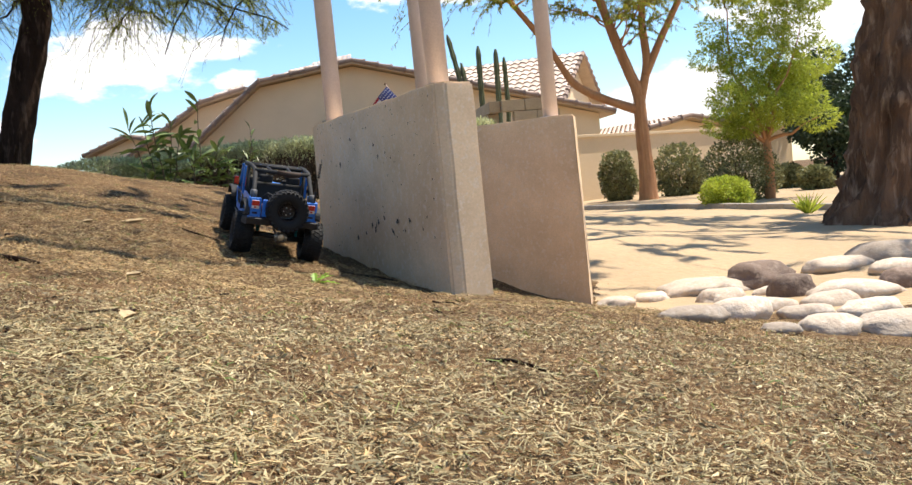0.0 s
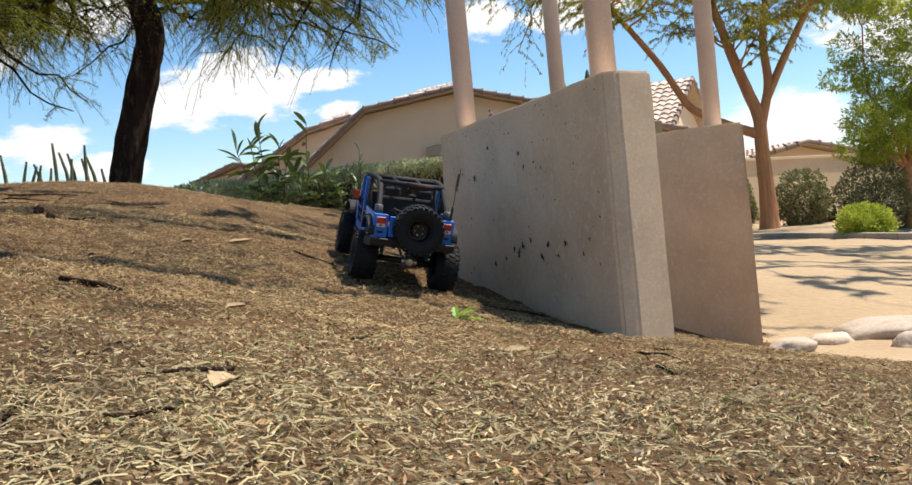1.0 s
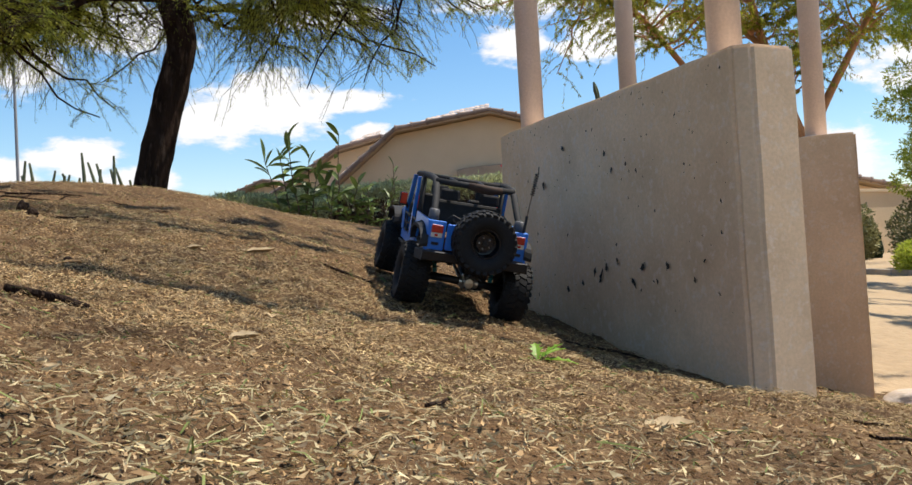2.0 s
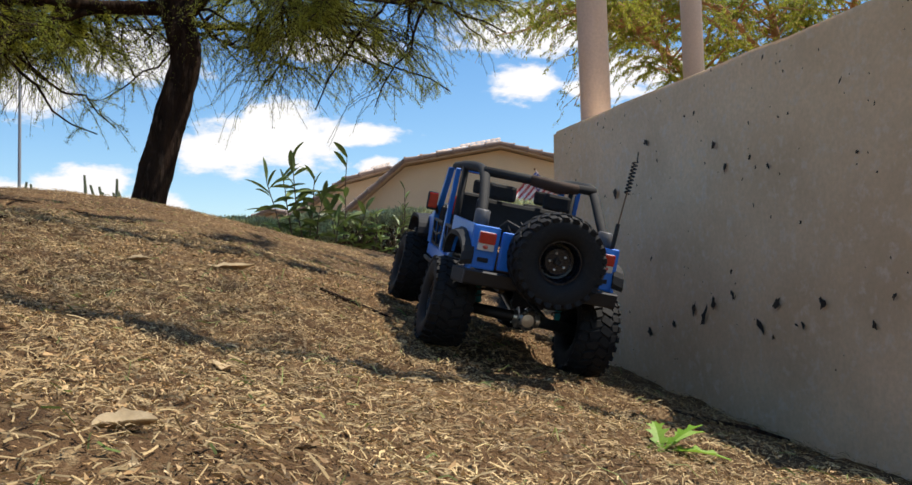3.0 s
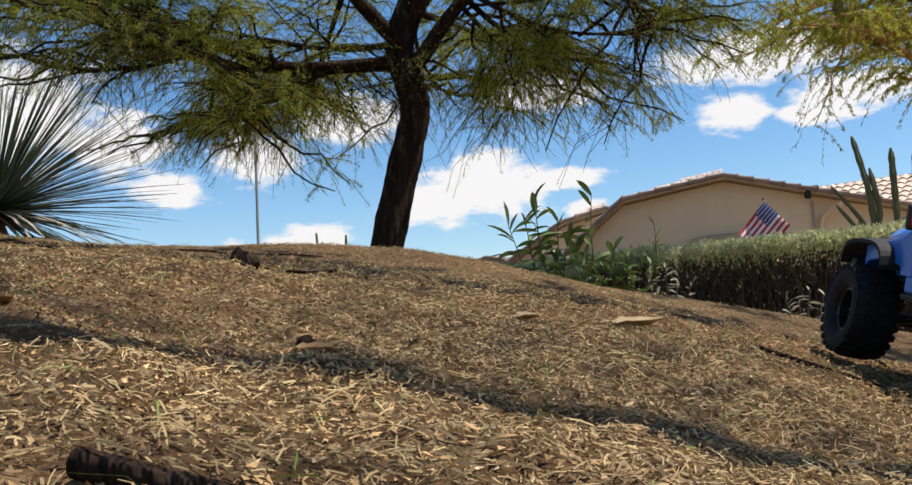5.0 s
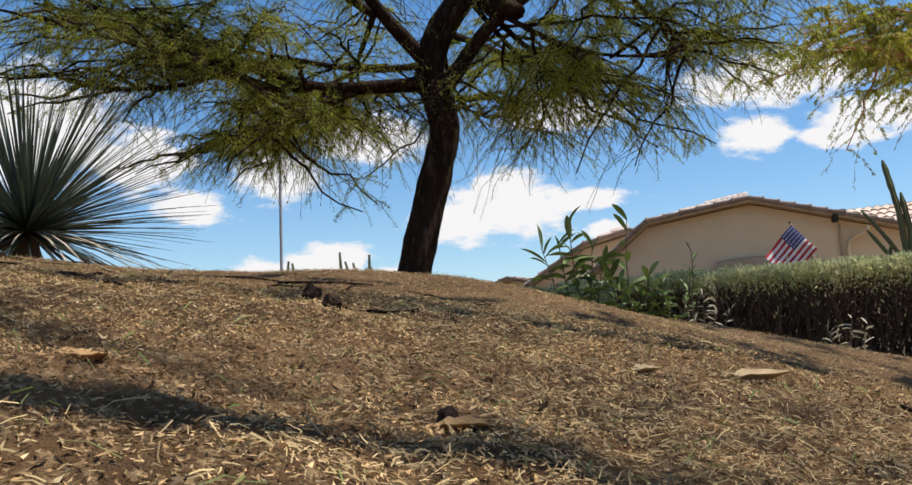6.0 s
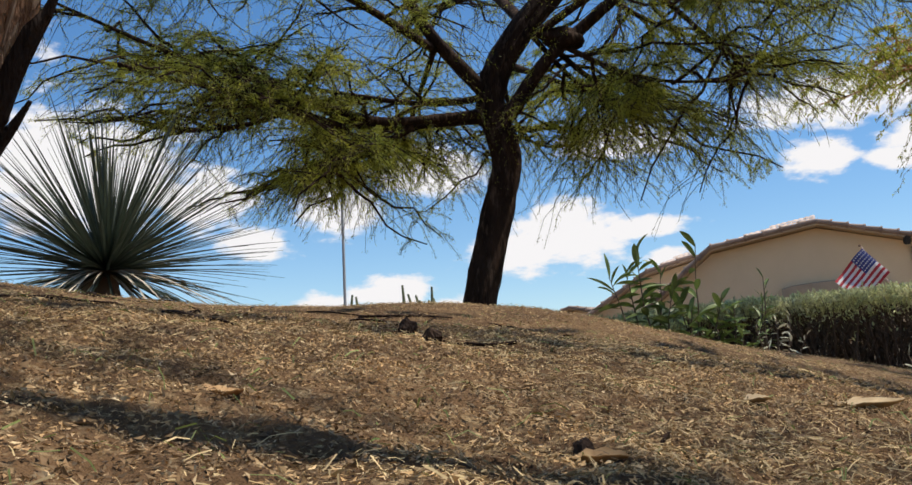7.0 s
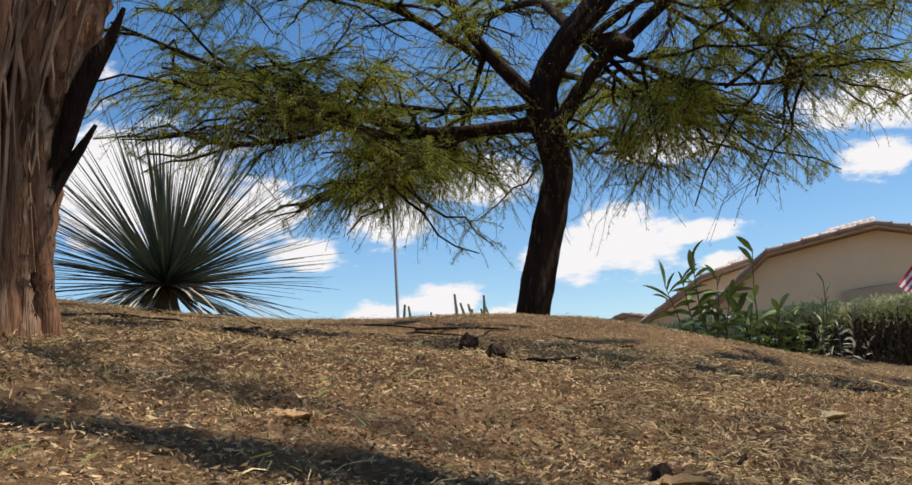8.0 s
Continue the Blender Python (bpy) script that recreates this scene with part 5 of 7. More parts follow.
def gable_house(x, y, turn, profile, depth, label, wall="stucco", low=-1.2, over=0.45, strip=None):
    """A gable end that faces -y of its own frame, under a roof line given as (x, z) points; the ridge runs along +y."""
    t = thing("house", pose(x, y, 0, 0, 0, turn), label, "house")
    bm = bmesh.new()
    pts = [(profile[0][0] + over, low), (profile[-1][0] - over, low)] + [(px, pz) for px, pz in reversed(profile[1:-1])]
    slope_r = (profile[-1][1] - profile[-2][1]) / (profile[-1][0] - profile[-2][0])
    slope_l = (profile[1][1] - profile[0][1]) / (profile[1][0] - profile[0][0])
    pts.insert(2, (profile[-1][0] - over, profile[-1][1] - over * slope_r))
    pts.append((profile[0][0] + over, profile[0][1] + over * slope_l))
    a = [bm.verts.new((px, 0, pz)) for px, pz in pts]
    b = [bm.verts.new((px, depth, pz)) for px, pz in pts]
    n = len(pts)
    for k in range(n):
        bm.faces.new((a[k], a[(k + 1) % n], b[(k + 1) % n], b[k]))
    bm.faces.new(a[::-1])
    bm.faces.new(b)
    bmesh.ops.recalc_face_normals(bm, faces=bm.faces)
    part("wall", bm, M[wall], t)
    for side, ((x0, z0), (x1, z1)) in enumerate(zip(profile, profile[1:])):
        if z0 > z1:
            x0, z0, x1, z1 = x1, z1, x0, z0
        bm = bmesh.new()
        q = [(x1, -over, z1 + 0.03), (x0, -over, z0 + 0.03), (x0, depth + over, z0 + 0.03), (x1, depth + over, z1 + 0.03)]
        v = [bm.verts.new(c) for c in q] + [bm.verts.new((c[0], c[1], c[2] + 0.10)) for c in q]
        for f in ((0, 1, 2, 3), (4, 5, 6, 7), (0, 1, 5, 4), (1, 2, 6, 5), (2, 3, 7, 6), (3, 0, 4, 7)):
            bm.faces.new([v[k] for k in f])
        bmesh.ops.recalc_face_normals(bm, faces=bm.faces)
        roof = part("roof", bm, M["stucco_trim"], t, "tan boxed eave under clay tiles")
        run = math.hypot(x1 - x0, z1 - z0)
        tiles = tile_slope("tile_cover", roof, (x0, -over, z0 + 0.14), (0, 1, 0), (x1 - x0, 0, z1 - z0), depth + 2 * over, run)
        tagged(tiles, kind="stuff")
        if strip == side:
            # the slope leans back from its front edge, so its tiles show from below
            for row in range(3):
                lo, hi = 0.08 + 0.28 * row, 1.0
                a = Vector((x0, -over - 0.03, z0 + 0.13)).lerp(Vector((x1, -over - 0.03, z1 + 0.13)), lo * 0.9)
                b = Vector((x1, -over - 0.03, z1 + 0.13))
                d = (b - a)
                m = max(3, int(d.length / 0.15))
                vs, fs = [], []
                for k in range(m):
                    for e in (0, 1):
                        for h in range(6):
                            g = h / 5
                            s0 = a + d * ((k + g) / m) + Vector((0, 0.16, 0.082)) * (row + e * 1.1)
                            vs.append(s0 + Vector((0, -0.5, 1)).normalized() * (0.018 * math.sin(math.pi * g) + 0.014 * (1 - e)))
                    for h in range(5):
                        q = k * 12 + h
                        fs.append((q, q + 1, q + 7, q + 6))
                tagged(raw_mesh('tile_course', [tuple(q) for q in vs], fs, M['tile'], roof), kind='stuff')
        n = max(2, int(run / 0.43))
        for k in range(n):
            f0, f1 = k / n, (k + 1.12) / n
            bm = bmesh.new()
            p0 = Vector((x0 + (x1 - x0) * f0, -over, z0 + (z1 - z0) * f0 + 0.155))
            p1 = Vector((x0 + (x1 - x0) * f1, -over, z0 + (z1 - z0) * f1 + 0.135))
            tube(bm, [p0, p0.lerp(p1, 0.12), p0.lerp(p1, 0.13), p1], [0.105, 0.10, 0.08, 0.06], 10)
            part("ridge_tile", bm, M["ridge"], roof)
    return t


house_a = gable_house(-2.86, 30.23, 4, [(-4.6, 1.68), (-1.97, 3.86), (1.0, 4.33), (9.4, 2.12)], 12.0, "tan stucco house with a shallow clay-tiled gable roof", low=-1.5, strip=1)
gable_house(-3.17, 34.72, 4, [(-7.3, 2.05), (-4.5, 3.84), (-2.9, 4.24), (0.6, 3.4)], 8.0, "tan stucco house wing with clay-tiled roof behind the hedge", low=-1.5, strip=1)
gable_house(-12.9, 43.0, -15, [(-2.2, 2.9), (0, 3.6), (2.2, 3.1)], 6.0, "distant tan house with clay-tiled roof", low=-1.5)
gable_house(6.1, 35.5, 68, [(-4.0, 2.62), (0, 4.7), (4.0, 2.62)], 5.5, "cream stucco gabled house with clay-tiled roof in the sun", low=-1.0)
gable_house(9.5, 33.0, 20, [(-4.5, 1.0), (0, 1.9), (4.5, 1.0)], 8.0, "distant pale house with a low tiled roof", low=-1.0)


def house_fittings():
    # low hood of a window above the hedge, downpipe and lamp on the long wall
    bm = bmesh.new()
    prev = None
    for k in range(13):
        f = k / 12
        x, z = -0.1 + 2.9 * f, 2.62 + 0.13 * math.sin(math.pi * f) ** 0.6
        row = [bm.verts.new((x, -0.22, z)), bm.verts.new((x, 0.02, z + 0.05)), bm.verts.new((x, 0.02, z - 0.30)), bm.verts.new((x, -0.22, z - 0.30))]
        if prev:
            for q in range(4):
                bm.faces.new((prev[q], prev[(q + 1) % 4], row[(q + 1) % 4], row[q]))
        else:
            bm.faces.new(row[::-1])
        prev = row
    bm.faces.new(prev)
    bmesh.ops.recalc_face_normals(bm, faces=bm.faces)
    part("window_hood", bm, M["stucco_trim"], house_a)
    bm = bmesh.new()
    box(bm, 2.5, 0.06, 1.2, pose(1.35, -0.012, 1.70), 0.01)
    part("window", bm, M["dash"], house_a, "dark window under a stucco hood")
    bm = bmesh.new()
    tube(bm, [(4.15, -0.42, 3.42), (4.08, -0.40, 3.30), (3.85, -0.2, 3.20), (3.66, -0.08, 3.05), (3.60, -0.07, 2.8), (3.60, -0.07, -0.5)], 0.055, 10)
    part("downpipe", bm, M["stucco"], house_a, "tan painted downpipe")
    bm = bmesh.new()
    tube(bm, [(3.42, -0.06, 3.55), (3.46, -0.06, 1.0)], 0.035, 8)
    part("conduit", bm, M["stucco_trim"], house_a)
    bm = bmesh.new()
    box(bm, 0.16, 0.2, 0.26, pose(3.28, -0.35, 3.72, 20, 0, 10), 0.03)
    box(bm, 0.26, 0.16, 0.16, pose(3.45, -0.42, 3.84, -20, 0, -20), 0.03)
    box(bm, 0.10, 0.4, 0.10, pose(3.36, -0.15, 3.80), 0.02)
    part("floodlight", bm, M["dash"], house_a, "dark twin floodlight under the eave")


house_fittings()


def flag():
    """A striped flag on a slanting staff at the house wall."""
    o = pose(-0.35, 27.68, 2.8)
    t = thing("flag", o, "red and white striped flag with blue corner on slanting staff", "flag")
    bm = bmesh.new()
    tube(bm, [(0.42, 2.2, -0.62), (-0.42, 0.0, 0.56)], 0.02, 8)
    part("staff", bm, M["pole"], t)
    bm = bmesh.new()
    bmesh.ops.create_icosphere(bm, subdivisions=1, radius=0.04, matrix=pose(-0.43, -0.02, 0.575))
    part("finial", bm, M["tan_cloth"], t)
    hoist0, hoist1 = Vector((-0.39, -0.01, 0.50)), Vector((0.20, 0.10, -0.16))
    fly = Vector((-0.72, -0.2, -0.72))

    def cloth(u, w):
        p = hoist0.lerp(hoist1, w) + fly * u
        return p + Vector((0, -1, 0.15)) * (0.07 * math.sin(7 * u + 2.5 * w)) * u ** 0.5 - Vector((0, 0, 0.10)) * u * u

    for i in range(13):
        bm = bmesh.new()
        u0 = 0.4 if i < 7 else 0.0
        n = 14
        for e in (0.0, 0.004):
            rows = [[bm.verts.new(cloth(u0 + (1 - u0) * k / n, (i + s) / 13) + Vector((0, e, 0))) for s in (0, 1)] for k in range(n + 1)]
            for a, b in zip(rows, rows[1:]):
                bm.faces.new((a[0], a[1], b[1], b[0]))
        part("stripe", bm, M["flag_red" if i % 2 == 0 else "flag_white"], t)
    bm = bmesh.new()
    for e in (0.0, 0.004):
        grid = [[bm.verts.new(cloth(0.4 * k / 8, 7 / 13 * s / 6) + Vector((0, e, 0))) for s in range(7)] for k in range(9)]
        for a, b in zip(grid, grid[1:]):
            for s in range(6):
                bm.faces.new((a[s], a[s + 1], b[s + 1], b[s]))
    part("canton", bm, M["flag_blue"], t)
    for r in range(5):
        for c in range(6):
            u, w = 0.4 * (c + 0.6) / 6.4, 7 / 13 * (r + 0.6) / 5.4
            bm = bmesh.new()
            q = cloth(u, w) + Vector((0, -0.012, 0))
            bmesh.ops.create_circle(bm, cap_ends=True, segments=5, radius=0.022, matrix=Matrix.Translation(q) @ pose(0, 0, 0, 90, 0, 0))
            part("star", bm, M["flag_white"], t)


flag()


def garden_wall():
    """A block pillar of the yard wall and its return; each block is a piece."""
    t = thing("block_wall", pose(1.37, 15.85, 0), "tan split-face block garden wall beside the house", "wall", kind="structure")
    bm = bmesh.new()
    box(bm, 0.392, 0.19, 0.192, bevel=0.008)
    me = bpy.data.meshes.new("block")
    bm.to_mesh(me)
    bm.free()
    me.materials.append(M["block"])
    for ox, oy, turn, n in ((0.1, 0.1, 4, 2), (0.0, 0.1, 96, 6)):
        m = pose(ox, oy, -0.62, 0, 0, turn)
        for r in range(11):
            for c in range(n):
                b = new("block", me)
                b.parent = t
                b.matrix_local = m @ pose(0.2 + 0.4 * c + (0.2 if r % 2 else 0), 0.0, 0.1 + 0.2 * r)


garden_wall()


def yard_wall():
    bm = bmesh.new()
    a, b = Vector((3.0, 19.5)), Vector((9.4, 23.5))
    d = (b - a).normalized()
    ang = math.degrees(math.atan2(d.y, d.x))
    c = (a + b) / 2
    box(bm, (b - a).length, 0.18, 1.7, pose(c.x, c.y, 0.15, 0, 0, ang), 0.01)
    box(bm, (b - a).length + 0.04, 0.26, 0.07, pose(c.x, c.y, 1.03, 0, 0, ang), 0.01)
    ob = link_mesh("wall_yard", bm, M["stucco"])
    tagged(ob, "plain cream stucco yard wall behind the shrubs", "wall", kind="structure")


yard_wall()


def columnar_cactus(x, y, arms, label):
    """arms: a list of bent stems, each a list of points and a radius."""
    g = ground_z(x, y)
    t = thing("columnar_cactus", pose(x, y, g), label, "cactus", "columnar cacti")
    for pts, r in arms:
        bm = bmesh.new()
        pts = [Vector((px, py, pz - g)) for px, py, pz in pts]
        fine = []
        for a, b in zip(pts, pts[1:]):
            n = max(2, int((b - a).length / 0.09))
            fine += [a.lerp(b, k / n) for k in range(n)]
        fine.append(pts[-1])
        for _ in range(4):
            fine = [fine[0]] + [(fine[k - 1] + fine[k] * 2 + fine[k + 1]) / 4 for k in range(1, len(fine) - 1)] + [fine[-1]]
        m = len(fine)
        radii = [0.72 * r * (1 + 0.10 * math.sin(k * 1.9)) * (1.0 if k < m - 3 else (0.95, 0.75, 0.35)[k - m + 3]) for k in range(m)]
        seg, rings = 16, []
        for p, rr in zip(fine, radii):
            rings.append([bm.verts.new(p + Vector((math.cos(2 * math.pi * j / seg), math.sin(2 * math.pi * j / seg), 0)) * rr * (1 - 0.18 * (j % 2))) for j in range(seg)])
        for a, b in zip(rings, rings[1:]):
            for j in range(seg):
                bm.faces.new((a[j], a[(j + 1) % seg], b[(j + 1) % seg], b[j]))
        bm.faces.new(rings[-1])
        part("stem", bm, M["cactus"], t)


columnar_cactus(1.05, 19.5, [([(0.05, 0, -0.5), (0.02, 0, 1.4), (-0.05, 0, 2.4), (-0.24, 0, 3.33)], 0.075), ([(0.0, 0, 1.5), (0.12, 0, 1.9), (0.0, 0.02, 2.74)], 0.07),
                             ([(0.3, 0.1, -0.5), (0.38, 0.1, 1.5), (0.38, 0.1, 3.07)], 0.08), ([(0.5, 0, -0.5), (0.72, 0, 1.4), (0.73, 0, 2.96)], 0.08), ([(0.6, 0.1, -0.5), (0.92, 0.1, 1.6), (0.9, 0.1, 2.8)], 0.07),
                             ([(-0.05, 0, 1.55), (-0.25, -0.05, 1.9), (-0.5, -0.05, 2.25), (-0.66, -0.05, 2.48)], 0.06), ([(-0.05, 0, 1.35), (-0.35, -0.1, 1.75), (-0.6, -0.1, 2.12)], 0.06),
                             ([(-0.02, 0, 1.2), (-0.3, 0.1, 1.5), (-0.2, 0.1, 1.9)], 0.055)], "tall columnar cactus with several knobbly stems beside the house")


def light_pole(x, y, h):
    t = thing("light_pole", pose(*place(x, y)), "slim tall grey light pole in the distance", "pole")
    bm = bmesh.new()
    tube(bm, [(0, 0, -0.2), (0, 0, h)], [0.045, 0.03], 10)
    part("shaft", bm, M["grey"], t)
    bm = bmesh.new()
    tube(bm, [(0, 0, -0.1), (0, 0, 0.35)], 0.16, 12)
    part("base", bm, M["kerb"], t)


light_pole(-12.95, 22.5, 9.5)


def far_ribs():
    """Cut-back ocotillo and cactus stems that peep over the crest."""
    rng = random.Random(14)
    for i in range(17):
        a = radians(30.0 - 6.2 * (i + rng.uniform(-0.3, 0.3)) / 16)
        x, y = -0.6 - 22.0 * math.sin(a), 1.3 + 22.0 * math.cos(a)
        g = ground_z(x, y)
        h = 2.30 + rng.uniform(-0.30, 0.40) - g
        t = thing("bare_stem", pose(x, y, g), "bare grey cactus stem behind the crest", "cactus", "bare stems behind the crest")
        bm = bmesh.new()
        lean = rng.uniform(-0.45, 0.45)
        tube(bm, [(0, 0, -0.1), (lean * 0.3, 0, h * 0.6), (lean * 0.6, 0, h * 0.85), (lean, 0, h)], [0.05, 0.045, 0.04, 0.025], 8, lumps=0.3)
        part("stem", bm, M["cactus"], t)


far_ribs()

# ---------------------------------------------------------------- the toy off-roader
WB, TR, TW = 0.374, 0.060, 0.054     # wheelbase, tyre radius and width


def wheel_meshes():
    bm = bmesh.new()
    h = TW / 2
    half = [(TR - 0.0035, 0), (TR - 0.0042, h * 0.62), (TR - 0.0058, h * 0.84), (TR - 0.0080, h * 0.93), (0.0490, h * 0.985), (0.0440, h), (0.0385, h * 0.985), (0.0335, h * 0.93), (0.0295, h * 0.83), (0.0278, h * 0.76),
            (0.0275, h * 0.70), (0.0262, h * 0.66), (0.0255, h * 0.50)]
    prof = [(r, -x) for r, x in reversed(half[1:])] + half
    lathe(bm, prof, 72)
    tyre = bpy.data.meshes.new("tyre")
    bm.to_mesh(tyre)
    bm.free()
    tyre.shade_smooth()
    tyre.materials.append(M["rubber"])
    bm = bmesh.new()
    lathe(bm, [(0.0262, -0.020), (0.0262, 0.0165), (0.0272, 0.0175), (0.0268, 0.0188), (0.0252, 0.0188), (0.0240, 0.0165), (0.0232, 0.006), (0.0215, 0.001), (0.0175, 0.000), (0.0172, 0.005), (0.0164, 0.0062), (0.0156, 0.0055),
               (0.0070, 0.0055), (0.0, 0.0055), (0.0, -0.006), (0.022, -0.006), (0.024, -0.020)], 48, closed=False)
    rim = bpy.data.meshes.new("rim")
    bm.to_mesh(rim)
    bm.free()
    rim.materials.append(M["rim"])
    bm = bmesh.new()
    lathe(bm, [(0, 0.0085), (0.0012, 0.0085), (0.0016, 0.0078), (0.0016, 0.005), (0, 0.005)], 6, closed=False)
    nut = bpy.data.meshes.new("wheel_nut")
    bm.to_mesh(nut)
    bm.free()
    nut.materials.append(M["nut"])
    bm = bmesh.new()
    lathe(bm, [(0, 0.007), (0.0026, 0.007), (0.0030, 0.0105), (0.0042, 0.0105), (0.0048, 0.0095), (0.0048, 0.005), (0, 0.005)], 20, closed=False)
    hub = bpy.data.meshes.new("hub_cap")
    bm.to_mesh(hub)
    bm.free()
    hub.materials.append(M["black"])
    lugs = []
    for sx, sy, sz in ((0.0150, 0.0098, 0.0050), (0.0130, 0.0088, 0.0050), (0.0034, 0.0074, 0.0085)):
        bm = bmesh.new()
        box(bm, sx, sy, sz, bevel=0.0008)
        me = bpy.data.meshes.new("tread_lug")
        bm.to_mesh(me)
        bm.free()
        me.materials.append(M["rubber"])
        lugs.append(me)
    return tyre, rim, nut, hub, lugs


def lug_poses():
    """Staggered centre, shoulder and side lugs round a tyre."""
    n, h = 26, TW / 2
    for k in range(n):
        for row, (x, tilt, ph) in enumerate(((-0.0075, 24, 0.0), (0.0075, -24, 0.5), (-0.0205, -12, 0.5), (0.0205, 12, 0.0))):
            r = TR - 0.0034 if row < 2 else TR - 0.0066
            yield row // 2, pose(0, 0, 0, 360 * (k + ph) / n) @ pose(x, 0, r, 0, 0 if row < 2 else (-20 if x < 0 else 20), tilt)
        for s in (-1, 1):
            yield 2, pose(0, 0, 0, 360 * (k + (0.5 if s < 0 else 0)) / n) @ pose(s * h * 0.94, 0, 0.0520, 0, s * 16, 0)


WHEEL = wheel_meshes()


def add_wheel(name, m, car, label=""):
    """A wheel whose outer side looks along +x of m."""
    w = new(name)
    w.empty_display_size = 0.03
    w.parent = car
    w.matrix_local = m
    if label:
        tagged(w, label=label)
    for me, nm in zip(WHEEL[:2], ("tyre", "rim")):
        o = new(nm, me)
        o.parent = w
    for kind, m2 in lug_poses():
        o = new("tread_lug", WHEEL[4][kind])
        o.parent = w
        o.matrix_local = m2
    o = new("hub_cap", WHEEL[3])
    o.parent = w
    for k in range(5):
        o = new("wheel_nut", WHEEL[2])
        o.parent = w
        o.matrix_local = pose(0, 0, 0, 72 * k) @ pose(0, 0, 0.0105)
    return w


def bar(bm, pts, r=0.0035, seg=10):
    return tube(bm, pts, r, seg)


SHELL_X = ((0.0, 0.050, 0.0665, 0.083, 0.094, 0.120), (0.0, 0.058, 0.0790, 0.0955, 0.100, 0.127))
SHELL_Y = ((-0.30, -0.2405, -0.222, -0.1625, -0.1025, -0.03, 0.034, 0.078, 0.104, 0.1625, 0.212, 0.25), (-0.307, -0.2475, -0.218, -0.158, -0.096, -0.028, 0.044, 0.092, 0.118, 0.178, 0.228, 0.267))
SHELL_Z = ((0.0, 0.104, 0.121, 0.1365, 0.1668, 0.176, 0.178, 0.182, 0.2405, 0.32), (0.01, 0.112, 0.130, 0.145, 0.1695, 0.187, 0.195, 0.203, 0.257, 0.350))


def soft(pts, rounds=3):
    """A line with its corners rounded off."""
    pts = [Vector(p) for p in pts]
    for _ in range(rounds):
        out = [pts[0]]
        for a, b in zip(pts, pts[1:]):
            out += [a.lerp(b, 0.25), a.lerp(b, 0.75)]
        pts = out + [pts[-1]]
    return pts


